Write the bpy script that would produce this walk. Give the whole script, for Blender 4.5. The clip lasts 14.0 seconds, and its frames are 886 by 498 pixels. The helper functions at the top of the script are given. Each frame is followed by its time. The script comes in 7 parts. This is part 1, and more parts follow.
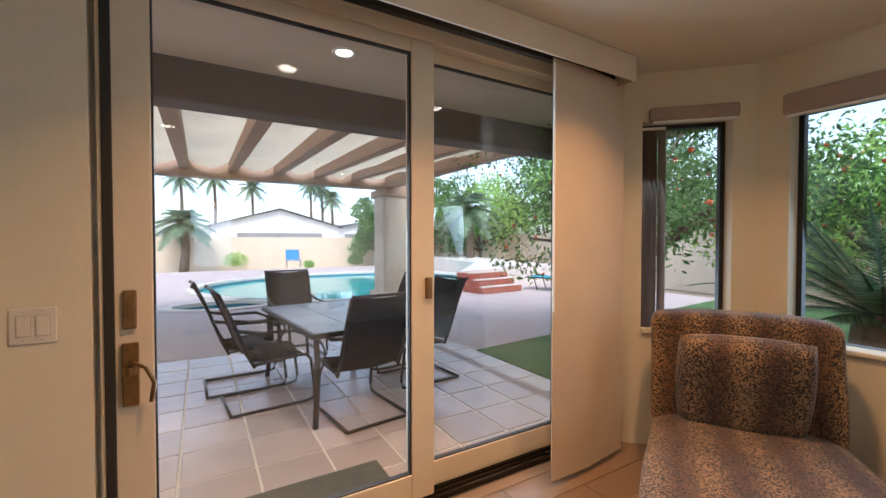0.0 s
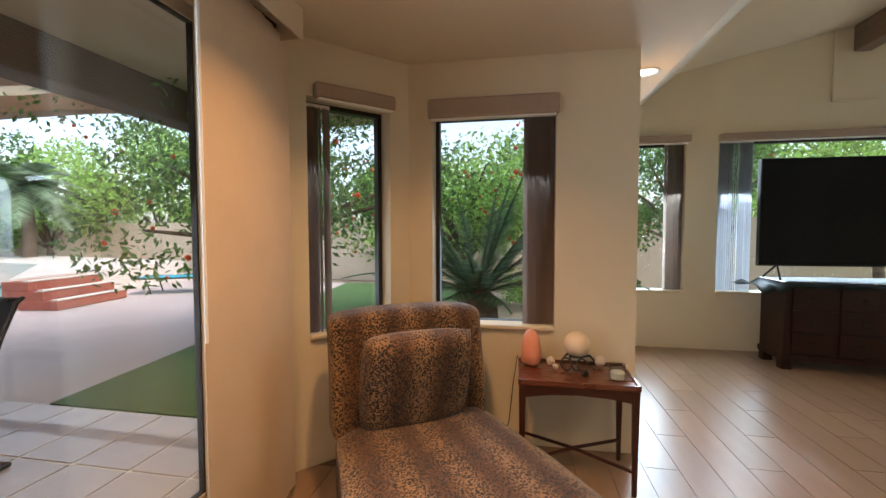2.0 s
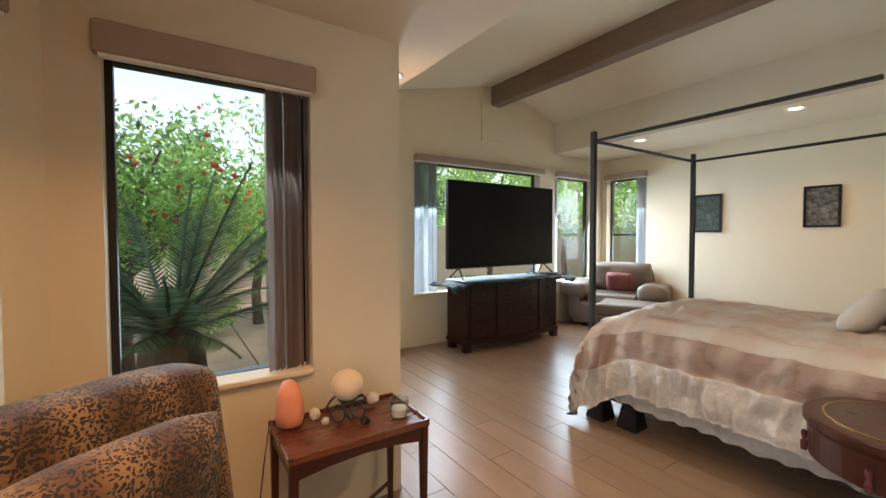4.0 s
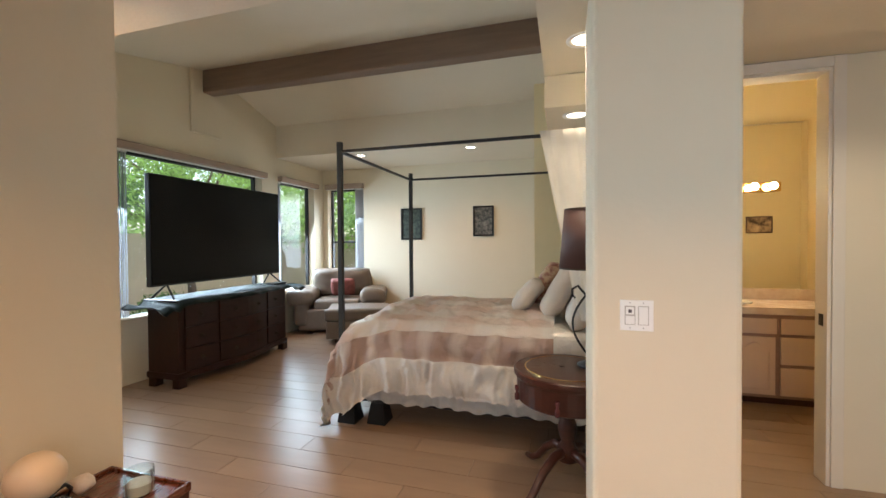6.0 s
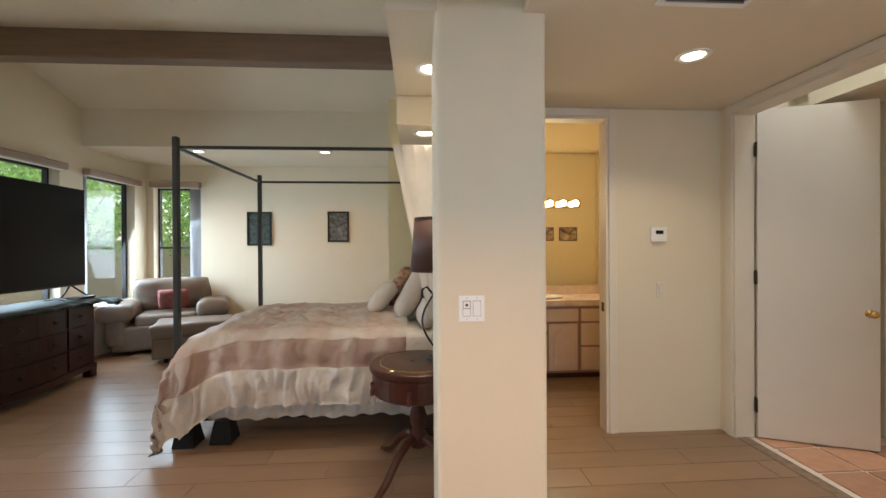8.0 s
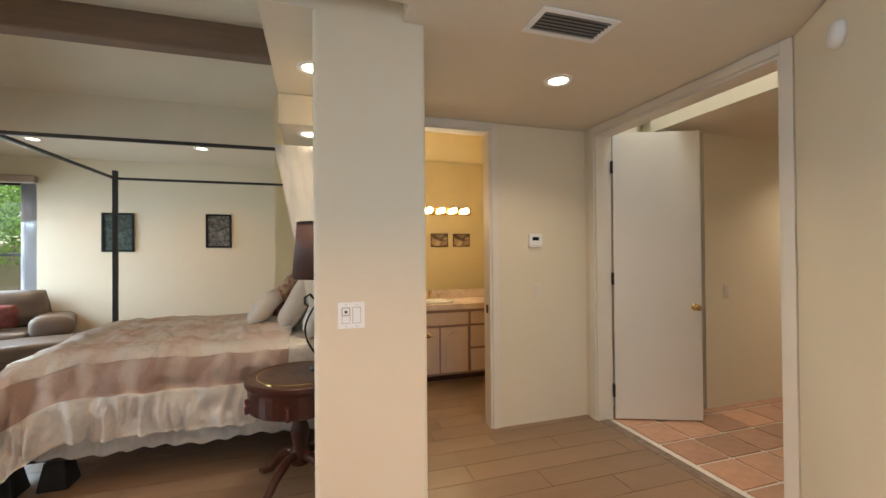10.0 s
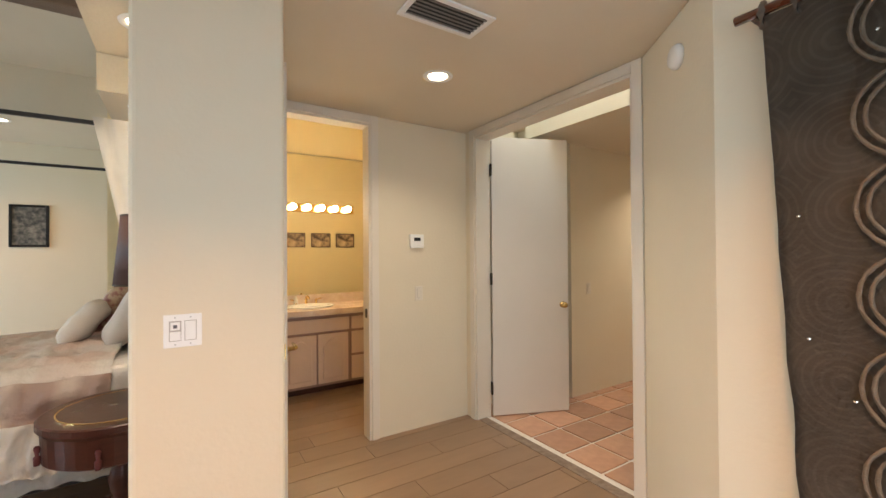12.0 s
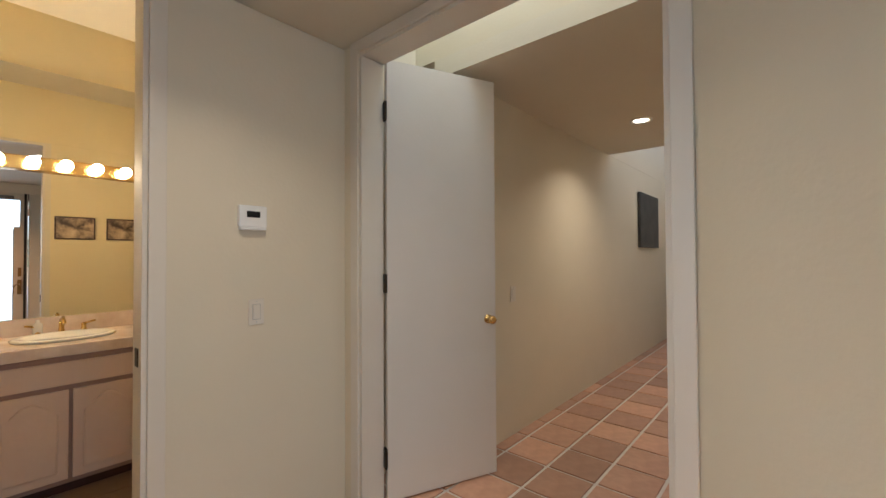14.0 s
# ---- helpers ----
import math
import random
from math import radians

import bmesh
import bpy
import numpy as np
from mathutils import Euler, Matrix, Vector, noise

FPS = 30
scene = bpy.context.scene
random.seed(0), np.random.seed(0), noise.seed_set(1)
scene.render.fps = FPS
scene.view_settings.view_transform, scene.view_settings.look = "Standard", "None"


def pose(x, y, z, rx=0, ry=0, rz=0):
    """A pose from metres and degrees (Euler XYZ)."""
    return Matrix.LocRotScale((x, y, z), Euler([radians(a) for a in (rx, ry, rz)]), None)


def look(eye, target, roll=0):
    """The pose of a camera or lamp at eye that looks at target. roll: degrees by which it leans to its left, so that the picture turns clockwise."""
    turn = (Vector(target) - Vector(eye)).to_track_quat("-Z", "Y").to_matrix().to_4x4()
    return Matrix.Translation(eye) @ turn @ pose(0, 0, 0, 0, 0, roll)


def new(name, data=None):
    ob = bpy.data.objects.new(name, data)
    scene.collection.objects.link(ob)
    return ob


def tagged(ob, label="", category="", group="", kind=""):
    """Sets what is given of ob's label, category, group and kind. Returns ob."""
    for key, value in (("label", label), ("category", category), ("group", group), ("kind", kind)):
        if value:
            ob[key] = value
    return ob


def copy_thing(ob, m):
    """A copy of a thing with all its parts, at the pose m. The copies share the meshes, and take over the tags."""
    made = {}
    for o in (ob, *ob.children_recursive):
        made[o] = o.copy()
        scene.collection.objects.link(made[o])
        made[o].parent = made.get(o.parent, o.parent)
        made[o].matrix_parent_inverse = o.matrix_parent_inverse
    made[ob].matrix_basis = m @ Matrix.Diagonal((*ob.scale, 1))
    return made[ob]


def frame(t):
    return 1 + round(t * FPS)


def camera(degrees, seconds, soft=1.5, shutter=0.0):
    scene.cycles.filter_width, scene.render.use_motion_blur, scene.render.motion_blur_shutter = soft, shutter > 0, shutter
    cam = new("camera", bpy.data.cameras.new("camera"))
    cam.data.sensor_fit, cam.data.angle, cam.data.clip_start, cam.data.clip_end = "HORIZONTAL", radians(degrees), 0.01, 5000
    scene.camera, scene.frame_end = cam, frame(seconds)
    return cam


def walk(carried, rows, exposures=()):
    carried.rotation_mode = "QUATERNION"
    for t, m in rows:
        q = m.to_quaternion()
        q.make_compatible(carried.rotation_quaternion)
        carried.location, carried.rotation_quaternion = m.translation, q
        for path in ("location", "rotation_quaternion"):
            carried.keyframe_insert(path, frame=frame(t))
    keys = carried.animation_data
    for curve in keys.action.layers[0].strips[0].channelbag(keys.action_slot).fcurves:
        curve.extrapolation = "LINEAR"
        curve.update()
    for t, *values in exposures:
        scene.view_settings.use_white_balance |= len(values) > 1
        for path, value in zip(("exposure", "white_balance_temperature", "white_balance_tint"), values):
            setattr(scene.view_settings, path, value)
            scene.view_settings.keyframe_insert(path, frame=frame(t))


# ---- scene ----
cam = camera(94.5, 14.0)
PATH = [
    (0, (1.985, 2.609, 1.381), (3.006, 4.328, 1.338), 0.0),
    (0.5, (1.936, 2.737, 1.377), (3.309, 4.19, 1.327), 0.0),
    (1, (2.001, 2.843, 1.380), (3.662, 3.955, 1.315), 0.0),
    (1.5, (2.182, 2.967, 1.402), (4.038, 3.706, 1.316), -0.1),
    (2, (2.343, 3.109, 1.4), (4.309, 3.463, 1.308), -0.1),
    (2.5, (2.525, 3.258, 1.416), (4.523, 3.226, 1.323), 0.0),
    (3, (2.673, 3.352, 1.423), (4.629, 2.942, 1.34), 0.0),
    (3.5, (2.853, 3.393, 1.438), (4.695, 2.617, 1.367), -0.1),
    (4, (2.978, 3.451, 1.434), (4.641, 2.342, 1.371), -0.1),
    (6.5, (3.299, 3.653, 1.443), (3.628, 1.68, 1.414), -0.4),
    (7, (3.292, 3.712, 1.443), (3.443, 1.717, 1.42), -0.3),
    (7.5, (3.28, 3.742, 1.44), (3.284, 1.742, 1.426), -0.3),
    (10, (3.169, 3.772, 1.434), (2.576, 1.862, 1.451), -0.5),
    (10.5, (3.14, 3.776, 1.437), (2.42, 1.91, 1.453), -0.5),
    (11, (3.131, 3.79, 1.446), (2.284, 1.978, 1.463), -0.5),
    (11.5, (3.112, 3.774, 1.443), (2.146, 2.023, 1.463), -0.5),
    (12, (3.023, 3.653, 1.43), (1.95, 1.966, 1.449), -0.4),
    (12.5, (2.874, 3.422, 1.423), (1.694, 1.807, 1.441), -0.4),
    (13, (2.704, 3.146, 1.412), (1.423, 1.61, 1.421), -0.3),
    (13.5, (2.543, 2.818, 1.382), (1.131, 1.402, 1.407), -0.3),
    (14, (2.235, 2.581, 1.351), (0.729, 1.265, 1.384), -0.3),
]
walk(cam, [(t, look(eye, target, roll)) for t, eye, target, roll in PATH], [(0, 0.22, 5750, 10), (1.2, 0.15, 6050, 10), (2.5, 0.25, 6450, 10), (4.0, 0.35, 6450, 10), (7.0, 0.2, 6250, 10), (10.2, 0.15, 6500, 10), (11.5, 0.42, 6450, 10), (12.5, 0.5, 6350, 10), (13.3, 0.2, 6100, 10), (14.0, 0.0, 5800, 10)])

# ---- light ----
world = bpy.data.worlds.new("sky")
scene.world = world
world.use_nodes = True
wn = world.node_tree.nodes
sky = wn.new("ShaderNodeTexSky")
sky.sky_type = "NISHITA"
sky.sun_disc = False
sky.sun_elevation = radians(48)
sky.sun_rotation = radians(200)
sky.air_density, sky.dust_density = 1.0, 2.5
wn["Background"].inputs[1].default_value = 0.15
haze = wn.new("ShaderNodeHueSaturation")      # thin bright overcast
haze.inputs["Saturation"].default_value, haze.inputs["Value"].default_value = 0.75, 2.4
world.node_tree.links.new(sky.outputs[0], haze.inputs["Color"])
world.node_tree.links.new(haze.outputs[0], wn["Background"].inputs[0])

sun_data = bpy.data.lights.new("sun", "SUN")
sun_data.energy, sun_data.angle, sun_data.color = 1.4, radians(14), (1.0, 0.98, 0.95)
sun = new("sun", sun_data)
sun.matrix_world = look((0, 0, 30), (9.0, 24.0, 0), 0)

WARM = (1.0, 0.83, 0.62)
AMBER = (1.0, 0.52, 0.21)
CAN_W = 12.0


def sky_lamp(x, y, z, w, h, watts, rz, tilt=22, spread=125):
    """Sky light entering through a window's opening; faces local -y before turning."""
    d = bpy.data.lights.new("window_daylight", "AREA")
    d.shape, d.size, d.size_y, d.energy, d.color = "RECTANGLE", w, h, watts, (0.68, 0.85, 1.0)
    o = new("window_daylight", d)
    d.spread = radians(spread)
    o.matrix_world = pose(x, y, z, 0, 0, rz) @ pose(0, 0, 0, -90 + tilt, 0, 0)
    return o


sky_lamp(7.70, -0.31, 1.54, 2.2, 1.5, 105, -90)
sky_lamp(7.70, -2.30, 1.54, 0.9, 1.5, 45, -90)
sky_lamp(7.70, 1.57, 1.54, 0.7, 1.5, 34, -90)
sky_lamp(7.09, -3.205, 1.60, 0.65, 1.4, 15, 180)
sky_lamp(2.92, 4.605, 1.28, 2.3, 2.0, 25, 0, 14, 150)
well = bpy.data.lights.new("skylight_daylight", "AREA")       # sky over the corridor's light well
well.shape, well.size, well.size_y, well.energy, well.color = "RECTANGLE", 0.44, 1.7, 11, (0.84, 0.96, 1.0)
new("skylight_daylight", well).matrix_world = pose(0.51, 1.66, 3.55)
sky_lamp(5.155, 3.265, 1.46, 0.72, 1.3, 4, -90)
sky_lamp(4.815, 4.24, 1.46, 0.46, 1.3, 2, -45)


# ---- materials ----
def mat(name, c1, c2=None, rough=0.6, scale=6.0, bump=0.1, bscale=60.0, metal=0.0, vary=0.0, stretch=(1, 1, 1),
        contrast=0.5, coat=0.0, spec=0.5, fine=None, sheen=0.0, detail=6.0, shift=False):
    m = bpy.data.materials.new(name)
    m.use_nodes = True
    nt = m.node_tree
    n, l = nt.nodes, nt.links
    b = n["Principled BSDF"]
    tc = n.new("ShaderNodeTexCoord")
    mp = n.new("ShaderNodeMapping")
    mp.inputs["Scale"].default_value = stretch
    l.new(tc.outputs["Object"], mp.inputs[0])
    if shift:                                   # every piece takes its own stretch of grain
        of = n.new("ShaderNodeObjectInfo")
        sc_ = n.new("ShaderNodeMath")
        sc_.operation = "MULTIPLY"
        sc_.inputs[1].default_value = 37.0
        l.new(of.outputs["Random"], sc_.inputs[0])
        l.new(sc_.outputs[0], mp.inputs["Location"])
    no = n.new("ShaderNodeTexNoise")
    no.inputs["Scale"].default_value = scale
    no.inputs["Detail"].default_value = detail
    no.inputs["Roughness"].default_value = 0.6
    l.new(mp.outputs[0], no.inputs["Vector"])
    rp = n.new("ShaderNodeValToRGB")
    rp.color_ramp.elements[0].position = 0.5 - contrast / 2
    rp.color_ramp.elements[1].position = 0.5 + contrast / 2
    c2 = c2 or tuple(v * 0.82 for v in c1)
    rp.color_ramp.elements[0].color = (*c2, 1)
    rp.color_ramp.elements[1].color = (*c1, 1)
    l.new(no.outputs[0], rp.inputs[0])
    col = rp.outputs[0]
    if fine:
        n3 = n.new("ShaderNodeTexNoise")
        n3.inputs["Scale"].default_value = bscale * 0.5
        n3.inputs["Detail"].default_value = 4
        l.new(mp.outputs[0], n3.inputs["Vector"])
        mx = n.new("ShaderNodeMix")
        mx.data_type, mx.blend_type = "RGBA", "OVERLAY"
        mx.inputs[0].default_value = fine
        l.new(col, mx.inputs[6])
        l.new(n3.outputs[0], mx.inputs[7])
        col = mx.outputs[2]
    if vary:
        oi = n.new("ShaderNodeObjectInfo")
        hs = n.new("ShaderNodeHueSaturation")
        mr = n.new("ShaderNodeMapRange")
        mr.inputs[3].default_value, mr.inputs[4].default_value = 1 - vary, 1 + vary
        l.new(oi.outputs["Random"], mr.inputs[0])
        l.new(mr.outputs[0], hs.inputs["Value"])
        l.new(col, hs.inputs["Color"])
        col = hs.outputs[0]
    l.new(col, b.inputs["Base Color"])
    n2 = n.new("ShaderNodeTexNoise")
    n2.inputs["Scale"].default_value = bscale
    n2.inputs["Detail"].default_value = 5
    l.new(mp.outputs[0], n2.inputs["Vector"])
    rr = n.new("ShaderNodeMapRange")
    rr.inputs[3].default_value, rr.inputs[4].default_value = max(0, rough - 0.08), min(1, rough + 0.08)
    l.new(no.outputs[0], rr.inputs[0])
    if shift:
        b.inputs["Roughness"].default_value = rough
    else:
        l.new(rr.outputs[0], b.inputs["Roughness"])
    if bump:
        bp = n.new("ShaderNodeBump")
        bp.inputs["Strength"].default_value = bump
        bp.inputs["Distance"].default_value = 0.01
        l.new(n2.outputs[0], bp.inputs["Height"])
        l.new(bp.outputs[0], b.inputs["Normal"])
    b.inputs["Metallic"].default_value = metal
    b.inputs["Coat Weight"].default_value = coat
    b.inputs["Specular IOR Level"].default_value = spec
    b.inputs["Sheen Weight"].default_value = sheen
    return m


def emitter(name, color, strength):
    m = bpy.data.materials.new(name)
    m.use_nodes = True
    b = m.node_tree.nodes["Principled BSDF"]
    b.inputs["Base Color"].default_value = (*color, 1)
    b.inputs["Emission Color"].default_value = (*color, 1)
    b.inputs["Emission Strength"].default_value = strength
    return m


def glass_mat(name, tint=(1, 1, 1), gloss=1.0):
    m = bpy.data.materials.new(name)
    m.use_nodes = True
    nt = m.node_tree
    n, l = nt.nodes, nt.links
    out = n["Material Output"]
    n.remove(n["Principled BSDF"])
    tr = n.new("ShaderNodeBsdfTransparent")
    tr.inputs[0].default_value = (*tint, 1)
    gl = n.new("ShaderNodeBsdfGlossy")
    gl.inputs["Roughness"].default_value = 0.0
    fr = n.new("ShaderNodeLayerWeight")
    fr.inputs[0].default_value = 0.5
    pw = n.new("ShaderNodeMath")
    pw.operation = "POWER"
    pw.inputs[1].default_value = 5.0
    ml = n.new("ShaderNodeMath")
    ml.operation = "MULTIPLY_ADD"
    ml.inputs[1].default_value = 0.90 * gloss
    ml.inputs[2].default_value = 0.035 * gloss
    mx = n.new("ShaderNodeMixShader")
    l.new(fr.outputs[1], pw.inputs[0])
    l.new(pw.outputs[0], ml.inputs[0])
    l.new(ml.outputs[0], mx.inputs[0])
    l.new(tr.outputs[0], mx.inputs[1])
    l.new(gl.outputs[0], mx.inputs[2])
    l.new(mx.outputs[0], out.inputs[0])
    return m


def leopard_mat():
    m = mat("leopard_plush", (0.29, 0.172, 0.080), (0.21, 0.12, 0.052), rough=0.8, scale=3, bump=0.35, bscale=260, sheen=0.15)
    nt = m.node_tree
    n, l = nt.nodes, nt.links
    b = n["Principled BSDF"]
    base = b.inputs["Base Color"].links[0].from_socket
    tc = n["Texture Coordinate"]
    ns = n.new("ShaderNodeTexNoise")
    ns.inputs["Scale"].default_value = 22
    ad = n.new("ShaderNodeMixRGB")
    ad.blend_type = "ADD"
    ad.inputs[0].default_value = 0.045
    l.new(tc.outputs["Object"], ns.inputs["Vector"])
    l.new(tc.outputs["Object"], ad.inputs[1])
    l.new(ns.outputs["Color"], ad.inputs[2])
    vo = n.new("ShaderNodeTexVoronoi")
    vo.inputs["Scale"].default_value = 104
    l.new(ad.outputs[0], vo.inputs["Vector"])
    n4 = n.new("ShaderNodeTexNoise")
    n4.inputs["Scale"].default_value = 5
    l.new(tc.outputs["Object"], n4.inputs["Vector"])
    sub = n.new("ShaderNodeMath")
    sub.operation = "MULTIPLY_ADD"
    sub.inputs[1].default_value = 0.35
    l.new(n4.outputs[0], sub.inputs[0])
    l.new(vo.outputs["Distance"], sub.inputs[2])
    rp = n.new("ShaderNodeValToRGB")
    rp.color_ramp.elements[0].position, rp.color_ramp.elements[1].position = 0.65, 0.71
    rp.color_ramp.elements[0].color = (1, 1, 1, 1)
    rp.color_ramp.elements[1].color = (0, 0, 0, 1)
    l.new(sub.outputs[0], rp.inputs[0])
    mx = n.new("ShaderNodeMix")
    mx.data_type = "RGBA"
    l.new(rp.outputs[0], mx.inputs[0])
    l.new(base, mx.inputs[6])
    mx.inputs[7].default_value = (0.014, 0.006, 0.004, 1)
    wv = n.new("ShaderNodeTexWave")
    wv.bands_direction = "Y"
    wv.inputs["Scale"].default_value = 1.5
    wv.inputs["Distortion"].default_value = 1.2
    wv.inputs["Detail"].default_value = 2
    l.new(tc.outputs["Object"], wv.inputs["Vector"])
    dk = n.new("ShaderNodeMix")
    dk.data_type, dk.blend_type = "RGBA", "MULTIPLY"
    l.new(wv.outputs["Fac"], dk.inputs[0])
    l.new(base, dk.inputs[6])
    dk.inputs[7].default_value = (0.36, 0.26, 0.20, 1)
    l.new(dk.outputs[2], mx.inputs[6])
    l.new(mx.outputs[2], b.inputs["Base Color"])
    return m


PAINT = mat("cream_wall_paint", (0.74, 0.66, 0.505), (0.70, 0.62, 0.465), rough=0.75, scale=1.3, bump=0.12, bscale=45)
CEIL = mat("cream_ceiling_paint", (0.73, 0.66, 0.53), (0.69, 0.62, 0.49), rough=0.8, scale=1.5, bump=0.15, bscale=60)
BATHPAINT = mat("yellow_wall_paint", (0.80, 0.68, 0.42), (0.76, 0.64, 0.385), rough=0.7, scale=1.5, bump=0.08, bscale=50)
TRIM = mat("off_white_trim_paint", (0.74, 0.68, 0.58), (0.70, 0.63, 0.52), rough=0.45, scale=3, bump=0.05, bscale=40)
DOORP = mat("off_white_door_paint", (0.72, 0.66, 0.58), (0.68, 0.62, 0.53), rough=0.5, scale=2, bump=0.06, bscale=70)
DOORFRAME = mat("cream_vinyl_door_frame", (0.70, 0.60, 0.45), (0.66, 0.55, 0.40), rough=0.45, scale=4, bump=0.04)
BLACKF = mat("black_window_frame", (0.018, 0.016, 0.015), rough=0.45, scale=10)
DARKSEAL = mat("dark_rubber_seal", (0.03, 0.025, 0.02), rough=0.7)
GLASS = glass_mat("window_glass")
BLIND = mat("beige_vertical_blind", (0.60, 0.47, 0.33), (0.52, 0.40, 0.28), rough=0.8, scale=3, bump=0.25, bscale=180)
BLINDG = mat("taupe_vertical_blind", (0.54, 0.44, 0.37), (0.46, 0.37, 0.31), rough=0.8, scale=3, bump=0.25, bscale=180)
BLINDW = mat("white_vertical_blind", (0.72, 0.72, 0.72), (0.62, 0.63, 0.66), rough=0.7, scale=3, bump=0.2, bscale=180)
def let_through(m, share):
    """Thin cloth: part of the light passes to the other side."""
    n, l = m.node_tree.nodes, m.node_tree.links
    tl = n.new("ShaderNodeBsdfTranslucent")
    l.new(n["Principled BSDF"].inputs["Base Color"].links[0].from_socket, tl.inputs[0])
    ms = n.new("ShaderNodeMixShader")
    ms.inputs[0].default_value = share
    l.new(n["Principled BSDF"].outputs[0], ms.inputs[1])
    l.new(tl.outputs[0], ms.inputs[2])
    l.new(ms.outputs[0], n["Material Output"].inputs[0])


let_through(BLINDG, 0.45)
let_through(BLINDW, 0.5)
VALANCE = mat("taupe_fabric_valance", (0.42, 0.32, 0.25), (0.36, 0.27, 0.21), rough=0.85, scale=5, bump=0.3, bscale=220)
PLANK = mat("greige_wood_look_plank", (0.30, 0.197, 0.125), (0.205, 0.131, 0.080), rough=0.30, scale=2.2, bump=0.0, bscale=14,
            vary=0.10, stretch=(1, 4.5, 1), contrast=1.0, detail=2, shift=True)
GROUT = mat("dark_grout", (0.165, 0.120, 0.088), rough=0.85, scale=30)
LEOPARD = leopard_mat()
MAHOG = mat("dark_mahogany", (0.065, 0.018, 0.010), (0.032, 0.010, 0.006), rough=0.32, scale=5, bump=0.05, bscale=40, stretch=(1, 7, 7), spec=0.4)
MAHOGT = mat("red_mahogany_top", (0.15, 0.040, 0.016), (0.085, 0.022, 0.009), rough=0.28, scale=4, bump=0.03, bscale=40, stretch=(8, 1, 1), coat=0.4)
ESPRESSO = mat("espresso_dresser_wood", (0.034, 0.010, 0.006), (0.016, 0.005, 0.003), rough=0.35, scale=4, bump=0.05, bscale=30, stretch=(6, 1, 6), spec=0.28)
BLACKMETAL = mat("black_iron", (0.012, 0.011, 0.011), rough=0.45, scale=12, bump=0.05)
BRONZE = mat("dark_bronze", (0.06, 0.045, 0.03), rough=0.4, metal=0.8, scale=15)
BRASS = mat("polished_brass", (0.80, 0.56, 0.22), (0.70, 0.46, 0.16), rough=0.2, metal=1.0, scale=20, bump=0.02)
# brass darkened in its colour for the shade at the patio door
SHADEBRASS = mat("shaded_brass", (0.34, 0.20, 0.085), (0.22, 0.12, 0.05), rough=0.35, metal=0.9, scale=20, bump=0.03)
CHROME = mat("brushed_nickel", (0.60, 0.58, 0.55), rough=0.3, metal=1.0, scale=20, bump=0.02)
PLASTICW = mat("white_plastic", (0.86, 0.85, 0.82), (0.83, 0.82, 0.78), rough=0.35, scale=5, bump=0.02)
PLASTICB = mat("black_plastic", (0.010, 0.010, 0.011), rough=0.4, scale=8, bump=0.02, spec=0.3)
SCREEN = mat("black_tv_screen", (0.004, 0.004, 0.005), (0.003, 0.003, 0.004), rough=0.22, scale=2, bump=0.0, spec=0.15)


# ---- builders ----
def thing(name, label, category, m=None, group="", kind=""):
    ob = new(name)
    ob.empty_display_size = 0.1
    if m is not None:
        ob.matrix_world = m
    return tagged(ob, label, category, group, kind)


def mesh_of(bm, name, material, smooth=False):
    me = bpy.data.meshes.new(name)
    bmesh.ops.recalc_face_normals(bm, faces=bm.faces)
    bm.to_mesh(me)
    bm.free()
    for mm in (material if isinstance(material, (list, tuple)) else [material]):
        me.materials.append(mm)
    if smooth:
        me.shade_smooth()
    return me


def part(name, bm, material, parent=None, label="", smooth=False, m=None):
    ob = new(name, mesh_of(bm, name, material, smooth))
    if parent is not None:
        ob.parent = parent
    if m is not None:
        ob.matrix_local = m
    if label:
        ob["label"] = label
    return ob


def box(x0, x1, y0, y1, z0, z1, bevel=0.0, seg=2, bm=None):
    bm2 = bmesh.new()
    bmesh.ops.create_cube(bm2, size=1)
    for v in bm2.verts:
        v.co = Vector(((x0 + x1) / 2 + v.co.x * (x1 - x0), (y0 + y1) / 2 + v.co.y * (y1 - y0), (z0 + z1) / 2 + v.co.z * (z1 - z0)))
    if bevel:
        bmesh.ops.bevel(bm2, geom=bm2.edges[:], offset=bevel, segments=seg, affect="EDGES", profile=0.6)
    if bm is None:
        return bm2
    return merge(bm, bm2)


def merge(bm, other):
    tmp = bpy.data.meshes.new("tmp")
    other.to_mesh(tmp)
    other.free()
    bm.from_mesh(tmp)
    bpy.data.meshes.remove(tmp)
    return bm


def xform(bm, m):
    bmesh.ops.transform(bm, matrix=m, verts=bm.verts[:])
    return bm


def lathe(profile, n=24, m=None):
    """Turned shape from (radius, height) pairs."""
    bm = bmesh.new()
    rings = []
    for r, z in profile:
        rings.append([bm.verts.new((r * math.cos(2 * math.pi * i / n), r * math.sin(2 * math.pi * i / n), z)) for i in range(n)])
    for a, b in zip(rings, rings[1:]):
        for i in range(n):
            bm.faces.new((a[i], a[(i + 1) % n], b[(i + 1) % n], b[i]))
    bm.faces.new(list(reversed(rings[0])))
    bm.faces.new(rings[-1])
    if m is not None:
        xform(bm, m)
    return bm


